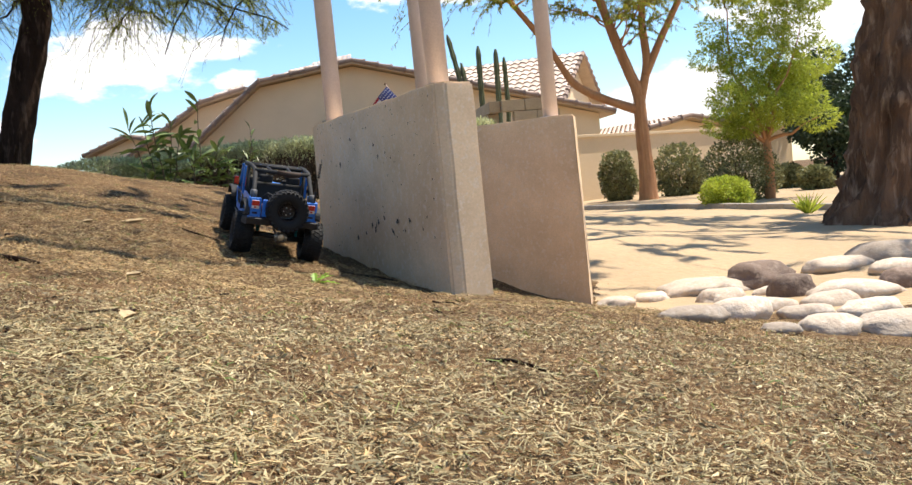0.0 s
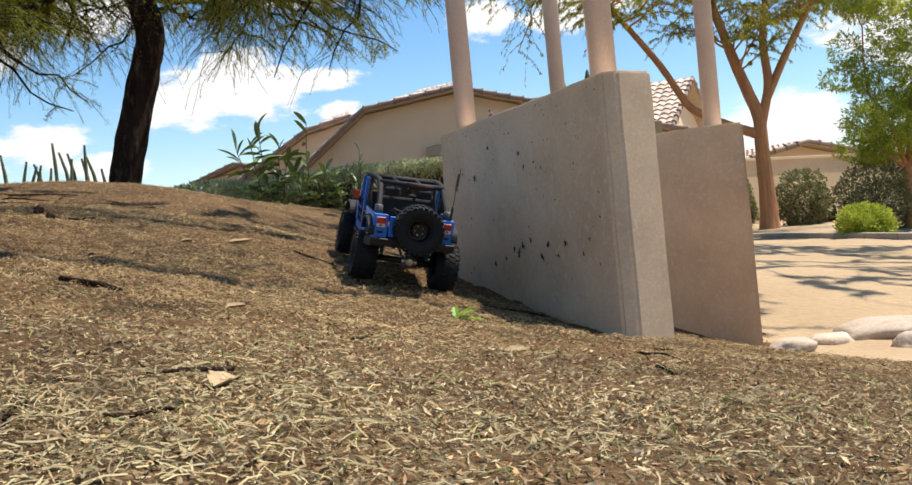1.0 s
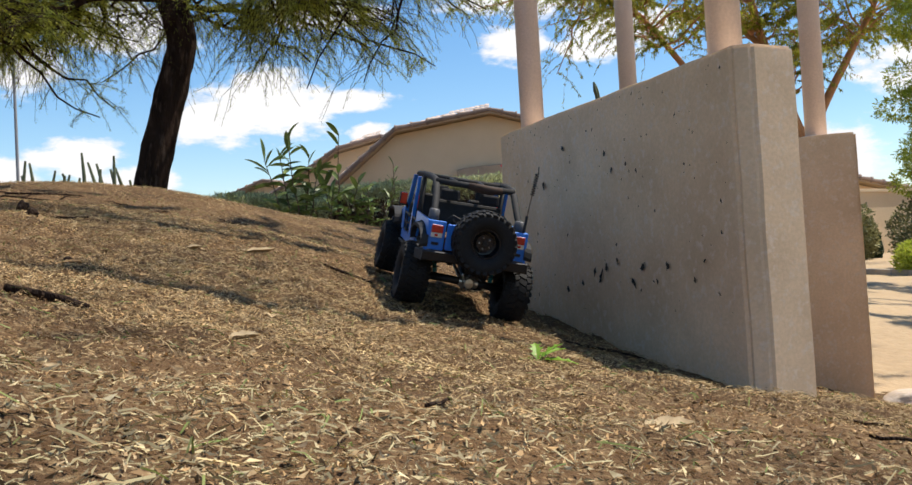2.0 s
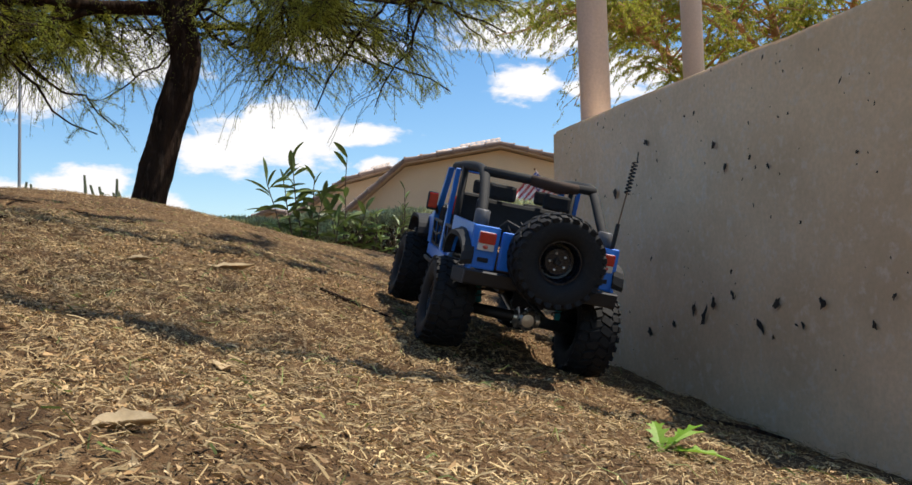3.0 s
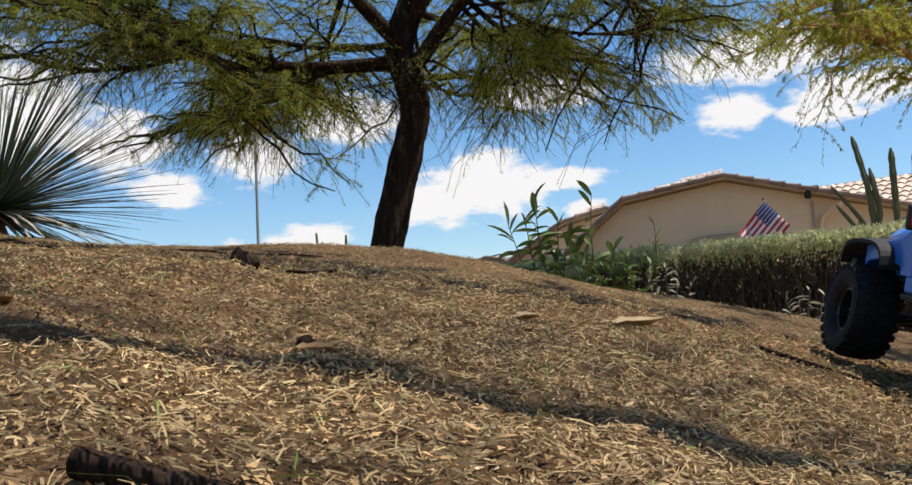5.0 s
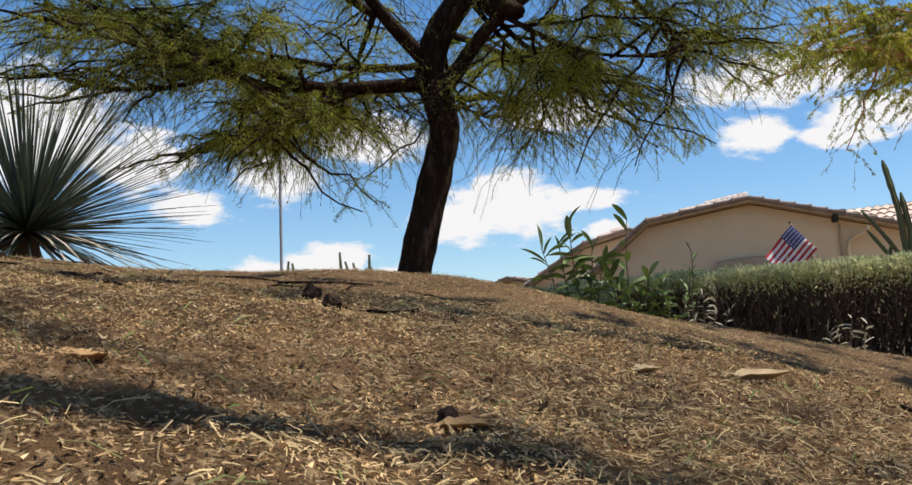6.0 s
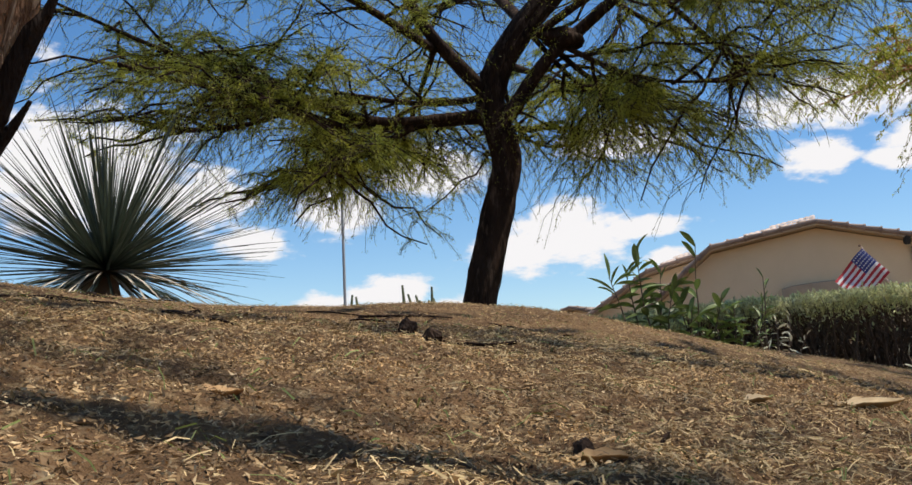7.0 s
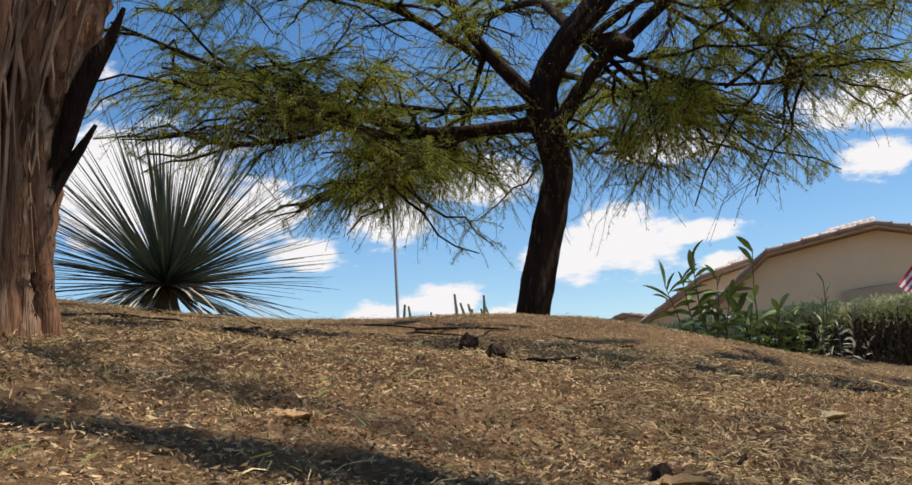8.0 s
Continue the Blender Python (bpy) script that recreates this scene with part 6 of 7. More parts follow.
def toy_car():
    """Its own frame: x to its right, y ahead, z up from the ground between the wheels."""
    ahead = Vector((-0.260, 0.954, 0.147)).normalized()
    up = Vector((0.215, -0.091, 0.972))
    across = ahead.cross(up).normalized()
    up = across.cross(ahead).normalized()
    m = Matrix((across, ahead, up)).transposed().to_4x4()
    m.translation = Vector((-0.490, 2.898, 0.022))
    spots = {}
    for n, sx, sy in (("rl", -0.108, -0.160), ("rr", 0.088, -0.160), ("fl", -0.107, 0.214), ("fr", 0.089, 0.214)):
        p = m @ Vector((sx, sy, 0.066))
        spots[n] = Vector((p.x, p.y, ground_z(p.x, p.y) + 0.004))
    car = thing("toy_off_roader", m, "blue radio-controlled toy off-roader with open roll cage on leaf litter", "toy car")
    P = lambda name, bm, mat, label="", smooth=False: part(name, bm, M[mat], car, label, smooth)
    inv = m.inverted()
    # wheels and axles stand on the ground
    for axle in ("r", "f"):
        lo = {}
        for s in ("l", "r"):
            c = inv @ (spots[axle + s] + up * TR)
            lo[s] = c
        d = (lo["r"] - lo["l"]).normalized()
        lean = math.degrees(math.atan2(d.z, d.x))
        add_wheel("wheel", Matrix.Translation(lo["r"]) @ pose(0, 0, 0, 0, -lean, 0), car)
        add_wheel("wheel", Matrix.Translation(lo["l"]) @ pose(0, 0, 0, 0, -lean, 0) @ pose(0, 0, 0, 17, 0, 180), car)
        bm = bmesh.new()
        bar(bm, [lo["l"].lerp(lo["r"], 0.08), lo["l"].lerp(lo["r"], 0.92)], 0.0078, 14)
        ax = P("axle", bm, "black", "black solid axle tube", True)
        c = lo["l"].lerp(lo["r"], 0.56)
        bm = bmesh.new()
        s = -1 if axle == "r" else 1
        lathe(bm, [(0.0, -0.018), (0.009, -0.018), (0.010, -0.013), (0.0145, -0.012), (0.0145, -0.008), (0.0125, -0.007), (0.0125, -0.001), (0.0155, 0.0), (0.0155, 0.005), (0.013, 0.006), (0.013, 0.012), (0.010, 0.013), (0.009, 0.019), (0.0, 0.019)], 20, Matrix.Translation(c) @ pose(0, 0, 0, 0, -lean, 0), closed=False)
        lathe(bm, [(0.0, 0.0), (0.0125, 0.0), (0.0125, 0.005), (0.009, 0.008), (0.0, 0.009)], 10, Matrix.Translation(c + Vector((0, s * 0.009, 0))) @ pose(0, 0, 0, 0, 0, 90 * s), closed=False)
        diff = part("differential", bm, M["steel"], car, "bare cast metal differential housing")
        bm = bmesh.new()
        for k in range(8):
            a = 2 * math.pi * k / 8
            lathe(bm, [(0, 0), (0.002, 0), (0.002, 0.002), (0, 0.002)], 6, Matrix.Translation(c + Vector((0.0105 * math.cos(a), s * 0.0135, 0.0105 * math.sin(a)))) @ pose(0, 0, 0, 0, 0, 90 * s), closed=False)
        part("bolt_ring", bm, M["black"], diff)
        for sx in (-1, 1):
            # links and shock absorbers
            bm = bmesh.new()
            e = lo["l"] if sx < 0 else lo["r"]
            e2 = e.lerp(lo["r"] if sx < 0 else lo["l"], 0.22)
            bar(bm, [e2 + Vector((0, 0, -0.004)), Vector((sx * 0.03, 0.02 + s * 0.035, 0.095))], 0.003, 8)
            P("link", bm, "black")
            bm = bmesh.new()
            bar(bm, [e2 + Vector((0, -s * 0.0, 0.008)), Vector((sx * 0.062, 0.02 + s * (WB / 2 - 0.012), 0.142))], 0.0042, 12)
            sh = P("shock_absorber", bm, "cyan", "cyan anodised shock absorber", True)
            bm = bmesh.new()
            a, b = e2 + Vector((0, 0, 0.012)), Vector((sx * 0.062, 0.02 + s * (WB / 2 - 0.012), 0.130))
            pts = []
            dd = (b - a)
            u1 = dd.orthogonal().normalized()
            u2 = dd.normalized().cross(u1)
            for k in range(61):
                f = k / 60
                pts.append(a + dd * f + (u1 * math.cos(f * 38) + u2 * math.sin(f * 38)) * 0.008)
            tube(bm, pts, 0.0011, 5)
            part("spring", bm, M["dash"], sh)
    bm = bmesh.new()
    for sx in (-1, 1):
        box(bm, 0.008, 0.40, 0.014, pose(sx * 0.032, 0.005, 0.108), 0.001)
    for yy in (-0.16, -0.05, 0.06, 0.17):
        box(bm, 0.07, 0.012, 0.01, pose(0, yy, 0.108), 0.001)
    P("chassis", bm, "black")
    bm = bmesh.new()
    box(bm, 0.075, 0.09, 0.006, pose(0, 0.01, 0.092), 0.002)
    box(bm, 0.045, 0.05, 0.03, pose(0, 0.0, 0.11), 0.004)
    P("skid_plate", bm, "dash")
    for s in (-1, 1):
        bm = bmesh.new()
        bar(bm, [(0.003, 0.02 + s * 0.16, 0.070), (0.0, 0.015 + s * 0.03, 0.098)], 0.0035)
        P("drive_shaft", bm, "steel")

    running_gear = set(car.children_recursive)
    # tub: floor, rockers, rear quarters, cowl and hood
    W = 0.083
    bm = bmesh.new()
    box(bm, 2 * W - 0.006, 0.30, 0.005, pose(0, -0.085, 0.111), 0.001)
    P("floor_pan", bm, "dash")
    for sx in (-1, 1):
        side = "left" if sx < 0 else "right"
        bm = bmesh.new()
        extrude_side(bm, [(0.082, 0.104), (0.082, 0.121), (-0.098, 0.121), (-0.098, 0.104)], sx * W, sx * (W - 0.008), 0.0015)
        P("rocker_panel", bm, "blue", "blue painted sill panel")
        bm = bmesh.new()
        bar(bm, [(sx * (W + 0.006), 0.08, 0.099), (sx * (W + 0.006), -0.095, 0.099)], 0.0035)
        P("rock_slider", bm, "black")
        # rear quarter with its wheel arch
        arch = [(-WB / 2 + 0.060 * math.copysign(abs(math.cos(a)) ** 0.7, math.cos(a)), 0.107 + 0.062 * math.sin(a) ** 0.7) for a in [math.radians(q) for q in range(0, 181, 15)]]
        bm = bmesh.new()
        out = [(-0.098, 0.121), (-0.098, 0.176), (-0.240, 0.176), (-0.240, 0.125), (-0.229, 0.118)] + [p for p in reversed(arch)][:-1] + [(-0.1035, 0.118)]
        extrude_side(bm, out, sx * W, sx * (W - 0.004))
        P("rear_quarter", bm, "blue", "blue painted rear body side")
        # fender flares
        for yc, ar in ((-WB / 2, 0.060), (WB / 2, 0.062)):
            bm = bmesh.new()
            top = 0.066 if yc < 0 else 0.062
            pts = [(ar * 1.06 * math.copysign(abs(math.cos(a)) ** 0.62, math.cos(a)), 0.102 + top * math.sin(a) ** 0.5) for a in [math.radians(q) for q in range(12, 169, 12)]]
            x0, x1 = (W - 0.004, W + 0.017) if yc < 0 else (0.058, W + 0.020)
            prev = None
            for y2, z2 in pts:
                row = [bm.verts.new((sx * x0, yc + y2, z2 + 0.004)), bm.verts.new((sx * x1, yc + y2, z2)), bm.verts.new((sx * x1, yc + y2 * 0.96, z2 - 0.006)), bm.verts.new((sx * x0, yc + y2 * 0.96, z2 - 0.003))]
                if prev:
                    for q in range(4):
                        bm.faces.new((prev[q], prev[(q + 1) % 4], row[(q + 1) % 4], row[q]))
                else:
                    bm.faces.new(row[::-1])
                prev = row
            bm.faces.new(prev)
            bmesh.ops.recalc_face_normals(bm, faces=bm.faces)
            P("fender_flare", bm, "dash", "black plastic fender flare")
        bm = bmesh.new()
        extrude_side(bm, [(-0.226, 0.112), (-0.220, 0.160), (-0.106, 0.160), (-0.100, 0.112)], sx * (W - 0.034), sx * (W - 0.030))
        P("wheel_well", bm, "dash")
        # cowl side and front wing
        bm = bmesh.new()
        extrude_side(bm, [(0.098, 0.121), (0.104, 0.170), (0.076, 0.176), (0.068, 0.121)], sx * W, sx * (W - 0.006), 0.001)
        P("cowl_side", bm, "blue")
        bm = bmesh.new()
        extrude_side(bm, [(0.212, 0.124), (0.212, 0.154), (0.104, 0.170), (0.098, 0.119), (0.112, 0.132), (0.16, 0.138), (0.2, 0.132)], sx * 0.080, sx * 0.056, 0.001)
        P("front_wing", bm, "blue")
        # B-pillar, windscreen pillar
        bm = bmesh.new()
        extrude_side(bm, [(-0.016, 0.119), (-0.021, 0.17), (-0.033, 0.236), (-0.041, 0.236), (-0.032, 0.17), (-0.030, 0.119)], sx * W, sx * (W - 0.007), 0.001)
        P("door_pillar", bm, "blue")
        bm = bmesh.new()
        extrude_side(bm, [(0.078, 0.173), (0.034, 0.236), (0.026, 0.236), (0.068, 0.173)], sx * (W - 0.001), sx * (W - 0.010), 0.001)
        P("windscreen_pillar", bm, "blue")
        # tube doors
        for ys, nm in (((0.064, -0.008), "front"), ((-0.040, -0.098), "rear")):
            bm = bmesh.new()
            y0, y1 = ys
            bar(bm, [(sx * (W - 0.003), y0, 0.124), (sx * (W - 0.001), y0 + 0.002, 0.166), (sx * (W - 0.001), y1, 0.166), (sx * (W - 0.003), y1, 0.124), (sx * (W - 0.003), y0, 0.124)], 0.0022)
            bar(bm, [(sx * W, y0, 0.148), (sx * W, (y0 + y1) / 2, 0.140), (sx * W, y1, 0.148)], 0.0019)
            bar(bm, [(sx * W, (y0 + y1) / 2 - 0.012, 0.124), (sx * W, (y0 + y1) / 2, 0.166)], 0.0019)
            P("tube_door", bm, "black", "black half-height tube door")
        # padded cage: the rail bends down into a leg behind the rear seats
        bm = bmesh.new()
        bar(bm, soft([(sx * 0.070, 0.036, 0.2390), (sx * 0.068, -0.030, 0.2425), (sx * 0.066, -0.120, 0.2420), (sx * 0.0650, -0.158, 0.2385), (sx * 0.0665, -0.190, 0.208), (sx * 0.0700, -0.222, 0.174)]), 0.0060, 14)
        P("cage_rail", bm, "dash", "black padded roll cage rail", True)
        bm = bmesh.new()
        bar(bm, [(sx * (W - 0.013), -0.04, 0.2405), (sx * (W - 0.012), -0.042, 0.12)], 0.005, 12)
        P("cage_hoop_leg", bm, "dash", "", True)
        bm = bmesh.new()
        lathe(bm, [(0.0, 0.0), (0.0095, 0.0), (0.0088, 0.012), (0.0066, 0.0135), (0.0, 0.0135)], 18, pose(sx * 0.0703, -0.222, 0.1715, 0, -90, 0), closed=False)
        P("cage_socket", bm, "socket", "dark grey plastic cage foot socket", True)
        # tail panel, lamps, vent
        bm = bmesh.new()
        box(bm, 0.030, 0.007, 0.052, pose(sx * (W - 0.0155), -0.2405, 0.150), 0.002)
        P("tail_panel", bm, "blue", "blue painted rear corner panel")
        bm = bmesh.new()
        box(bm, 0.0185, 0.008, 0.0215, pose(sx * (W - 0.0165), -0.2455, 0.1615), 0.0015)
        lamp = P("tail_lamp", bm, "white", "red and clear tail lamp")
        bm = bmesh.new()
        box(bm, 0.0186, 0.004, 0.0105, pose(sx * (W - 0.0165), -0.2492, 0.1668), 0.001)
        part("red_lens", bm, M["red"], lamp)
        bm = bmesh.new()
        lathe(bm, [(0, 0), (0.0032, 0), (0.003, 0.0015), (0, 0.002)], 12, pose(sx * (W - 0.0165), -0.2488, 0.1565, 0, 0, -90), closed=False)
        part("reversing_bulb", bm, M["red"], lamp)
        bm = bmesh.new()
        box(bm, 0.012, 0.003, 0.006, pose(sx * (W - 0.0165), -0.2445, 0.1365), 0.0008)
        P("vent", bm, "dash")
        # mirrors
        bm = bmesh.new()
        box(bm, 0.020, 0.010, 0.017, pose(sx * (W + 0.014), 0.060, 0.182, 0, 0, sx * 8), 0.003)
        bar(bm, [(sx * (W - 0.003), 0.068, 0.172), (sx * (W + 0.010), 0.062, 0.178)], 0.0022)
        mir = P("door_mirror", bm, "black", "black door mirror")
        bm = bmesh.new()
        box(bm, 0.016, 0.002, 0.013, pose(sx * (W + 0.014), 0.0545, 0.182, 0, 0, sx * 8), 0.001)
        # the red reflection is put into the mirror's colour
        part("mirror_glass", bm, M["red"], mir, "mirror face coloured red for its reflection")
        # front seats and rear seats
        for yy in (0.005,):
            bm = bmesh.new()
            box(bm, 0.046, 0.045, 0.016, pose(sx * 0.04, yy, 0.128), 0.004)
            box(bm, 0.048, 0.015, 0.070, pose(sx * 0.04, yy - 0.026, 0.166, -10), 0.005)
            seat = P("seat", bm, "dash", "black bucket seat")
            bm = bmesh.new()
            box(bm, 0.030, 0.012, 0.022, pose(sx * 0.04, yy - 0.036, 0.213, -10), 0.004)
            part("headrest", bm, M["dash"], seat)
        bm = bmesh.new()
        lathe(bm, [(0, 0), (0.0065, 0), (0.0065, 0.002), (0, 0.0025)], 16, pose(sx * W, -0.213, 0.160, 0, 0, 0 if sx > 0 else 180), closed=False)
        P("filler_cap", bm, "black")
        bm = bmesh.new()
        box(bm, 0.010, 0.006, 0.024, pose(sx * 0.044, 0.2135, 0.146), 0.002)
        P("grille_slot", bm, "dash")
        bm = bmesh.new()
        lathe(bm, [(0, 0), (0.012, 0), (0.011, 0.004), (0, 0.006)], 20, pose(sx * 0.045, 0.216, 0.148, 0, 0, 90), closed=False)
        P("headlamp", bm, "white", "round headlamp")

    for yy, zz, r in ((0.034, 0.238, 0.005), (-0.04, 0.2405, 0.0052), (-0.160, 0.2375, 0.0062)):
        bm = bmesh.new()
        bar(bm, [(-(W - 0.017), yy, zz), ((W - 0.017), yy, zz)], r, 12)
        P("cage_cross_bar", bm, "dash", "", True)
    for sx in (-1, 1):
        bm = bmesh.new()
        bar(bm, [(sx * 0.026, -0.04, 0.2405), (sx * 0.022, -0.160, 0.2375)], 0.0035)
        P("cage_inner_rail", bm, "black")
    bm = bmesh.new()
    tube(bm, [(-0.012, -0.161, 0.2375), (0.004, -0.163, 0.2365), (0.022, -0.165, 0.2345), (0.045, -0.163, 0.2365)], [0.0066, 0.0080, 0.0090, 0.0066], 10, lumps=0.35)
    P("rolled_cloth", bm, "brown_cloth", "dark brown rolled cloth tied to the rear cage bar", True)
    # an added black block stands in for the dark inside of the cab
    bm = bmesh.new()
    box(bm, 0.118, 0.016, 0.072, pose(0, -0.112, 0.162, -8), 0.006)
    box(bm, 0.118, 0.040, 0.018, pose(0, -0.092, 0.130), 0.005)
    rear_fill = P("rear_bench", bm, "dash", "black block added for the dark rear of the cab")
    for sx in (-1, 1):
        bm = bmesh.new()
        box(bm, 0.034, 0.012, 0.024, pose(sx * 0.034, -0.122, 0.211, -8), 0.005)
        part("headrest", bm, M["dash"], rear_fill)
    # windscreen
    bm = bmesh.new()
    box(bm, 2 * W - 0.02, 0.006, 0.006, pose(0, 0.031, 0.237, 0, 0, 0), 0.001)
    box(bm, 2 * W - 0.02, 0.008, 0.006, pose(0, 0.074, 0.174), 0.001)
    P("windscreen_frame", bm, "blue")
    bm = bmesh.new()
    v = [bm.verts.new(c) for c in ((-W + 0.01, 0.073, 0.176), (W - 0.01, 0.073, 0.176), (W - 0.01, 0.031, 0.235), (-W + 0.01, 0.031, 0.235))]
    w = [bm.verts.new(x.co + Vector((0, 0.001, 0.0008))) for x in v]
    bm.faces.new(v)
    bm.faces.new(w[::-1])
    for k in range(4):
        bm.faces.new((v[k], v[(k + 1) % 4], w[(k + 1) % 4], w[k]))
    gl = P("windscreen", bm, "glass", "clear windscreen")
    gl.visible_shadow = False
    # hood, grille, dash, tailgate
    bm = bmesh.new()
    prev = None
    for y2, hw, z2 in ((0.214, 0.056, 0.166), (0.212, 0.058, 0.1745), (0.16, 0.066, 0.1768), (0.104, 0.074, 0.1780), (0.072, 0.079, 0.1786)):
        row = [bm.verts.new((x * hw, y2, z2 - (0.006 if abs(x) == 1 else 0) + (0.001 if x == 0 else 0))) for x in (-1, -0.85, -0.4, 0, 0.4, 0.85, 1)] + [bm.verts.new((x * hw, y2, 0.13)) for x in (1, -1)]
        if prev:
            for k in range(9):
                bm.faces.new((prev[k], prev[(k + 1) % 9], row[(k + 1) % 9], row[k]))
        else:
            bm.faces.new(row[::-1])
        prev = row
    bm.faces.new(prev)
    bmesh.ops.recalc_face_normals(bm, faces=bm.faces)
    P("hood", bm, "blue", "blue painted hood")
    bm = bmesh.new()
    box(bm, 0.19, 0.016, 0.02, pose(0, 0.228, 0.122), 0.003)
    P("front_bumper", bm, "black")
    bm = bmesh.new()
    box(bm, 2 * W - 0.014, 0.028, 0.024, pose(0, 0.058, 0.166), 0.005)
    P("dashboard", bm, "dash")
    bm = bmesh.new()
    box(bm, 0.100, 0.006, 0.048, pose(0, -0.2405, 0.150), 0.002)
    P("tailgate", bm, "blue", "blue painted tailgate behind the spare wheel")
    bm = bmesh.new()
    extrude_side(bm, [(-0.240, 0.104), (-0.240, 0.123), (-0.256, 0.123), (-0.252, 0.105)], -0.094, 0.094, 0.002)
    box(bm, 0.026, 0.026, 0.018, pose(-0.086, -0.234, 0.113, 0, 0, 28), 0.002)
    box(bm, 0.026, 0.026, 0.018, pose(0.086, -0.234, 0.113, 0, 0, -28), 0.002)
    P("rear_bumper", bm, "black", "matt black plate rear bumper")
    # spare wheel and its carrier
    spare = add_wheel("spare_wheel", pose(0.0075, -0.2765, 0.161, 0, 0, -90) @ pose(0, 0, 0, 20), car, "spare wheel on the tailgate")
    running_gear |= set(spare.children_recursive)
    bm = bmesh.new()
    box(bm, 0.03, 0.03, 0.03, pose(0.012, -0.254, 0.163), 0.004)
    P("spare_carrier", bm, "black")
    # antenna with coil
    bm = bmesh.new()
    bar(bm, [(0.0735, -0.238, 0.172), (0.0740, -0.240, 0.200)], 0.0026)
    ant = P("antenna", bm, "black", "thin antenna with a coiled tip")
    bm = bmesh.new()
    bar(bm, [(0.0740, -0.240, 0.198), (0.0760, -0.243, 0.246)], 0.0009, 6)
    part("antenna_rod", bm, M["tan_cloth"], ant)
    bm = bmesh.new()
    a, b = Vector((0.0760, -0.243, 0.242)), Vector((0.0778, -0.246, 0.278))
    pts = [a + (b - a) * k / 110 + Vector((math.cos(k * 0.52), math.sin(k * 0.52), 0)) * 0.0034 for k in range(111)] + [b + Vector((0.0005, -0.001, 0.010))]
    tube(bm, pts, 0.0009, 5)
    part("antenna_coil", bm, M["dash"], ant)
    # cargo: battery box, wires, red and tan padding in the cab
    bm = bmesh.new()
    box(bm, 0.03, 0.035, 0.03, pose(-0.045, -0.075, 0.150), 0.003)
    P("receiver_box", bm, "grey", "light grey receiver box")
    rng = random.Random(6)
    bm = bmesh.new()
    for k in range(9):
        pts = [(rng.uniform(-0.05, 0.05), rng.uniform(-0.2, -0.12), 0.15 + rng.uniform(0, 0.02)) for _ in range(5)]
        fine = [Vector(pts[0])]
        for q in pts[1:]:
            for f in (0.33, 0.66, 1.0):
                fine.append(fine[-1].lerp(Vector(q), f) + Vector((0, 0, 0.008 * math.sin(f * 3))))
        tube(bm, fine, 0.0016, 5)
    P("wiring", bm, "dash", "tangle of black wires in the cargo bay")
    bm = bmesh.new()
    box(bm, 0.09, 0.09, 0.03, pose(0, -0.17, 0.135), 0.004)
    P("cargo_tray", bm, "tan_cloth", "brown cargo tray")
    bm = bmesh.new()
    tube(bm, [(-0.065, 0.044, 0.180), (-0.058, 0.024, 0.184), (-0.044, 0.006, 0.188), (-0.040, -0.010, 0.180)], [0.007, 0.010, 0.013, 0.014], 10, lumps=0.15)
    P("red_padding", bm, "red_cloth", "red cloth bundle on the front seat", True)
    bm = bmesh.new()
    tube(bm, [(-0.05, 0.03, 0.135), (-0.04, 0.015, 0.150), (-0.04, -0.005, 0.148)], [0.008, 0.011, 0.012], 10, lumps=0.2)
    P("tan_padding", bm, "tan_cloth", "tan cloth bundle on the front seat", True)
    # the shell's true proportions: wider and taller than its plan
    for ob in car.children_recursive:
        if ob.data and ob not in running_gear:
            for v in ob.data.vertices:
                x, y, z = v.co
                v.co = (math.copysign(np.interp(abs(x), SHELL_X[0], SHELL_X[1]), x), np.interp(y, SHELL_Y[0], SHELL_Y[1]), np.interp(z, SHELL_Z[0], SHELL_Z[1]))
    return car


toy_car()

# ---------------------------------------------------------------- litter on the ground
def scatter(n, rng, focus=1.0, near=None):
    """Places on the bank, thicker near the middle of the way."""
    if near:
        # a patch that thins out towards its rim
        mid, half = np.array([near[0] + near[1], near[2] + near[3]]) / 2, np.array([near[1] - near[0], near[3] - near[2]]) / 2
        return mid + half * np.clip(rng.uniform(-0.85, 0.85, (n, 2)) + rng.normal(0, 0.22, (n, 2)), -1.5, 1.5)
    out = []
    while sum(len(o) for o in out) < n:
        p = np.stack([rng.uniform(-3.6, 2.4, n * 2), rng.uniform(0.1, 6.4, n * 2)], 1)
        d = np.abs(p[:, 0] + 0.15 + 0.30 * p[:, 1]) / 1.5
        keep = rng.random(n * 2) < np.exp(-(d ** 2) * focus) * np.exp(-np.maximum(p[:, 1] - 3.2, 0) / 1.6) + 0.05
        away = ~((np.abs(p[:, 0] - 0.0 + 0.475 * (p[:, 1] - 2.6)) < 0.12) & (p[:, 1] > 2.4) & (p[:, 1] < 3.5))
        out.append(p[keep & away])
    p = np.concatenate(out)[:n]
    return p


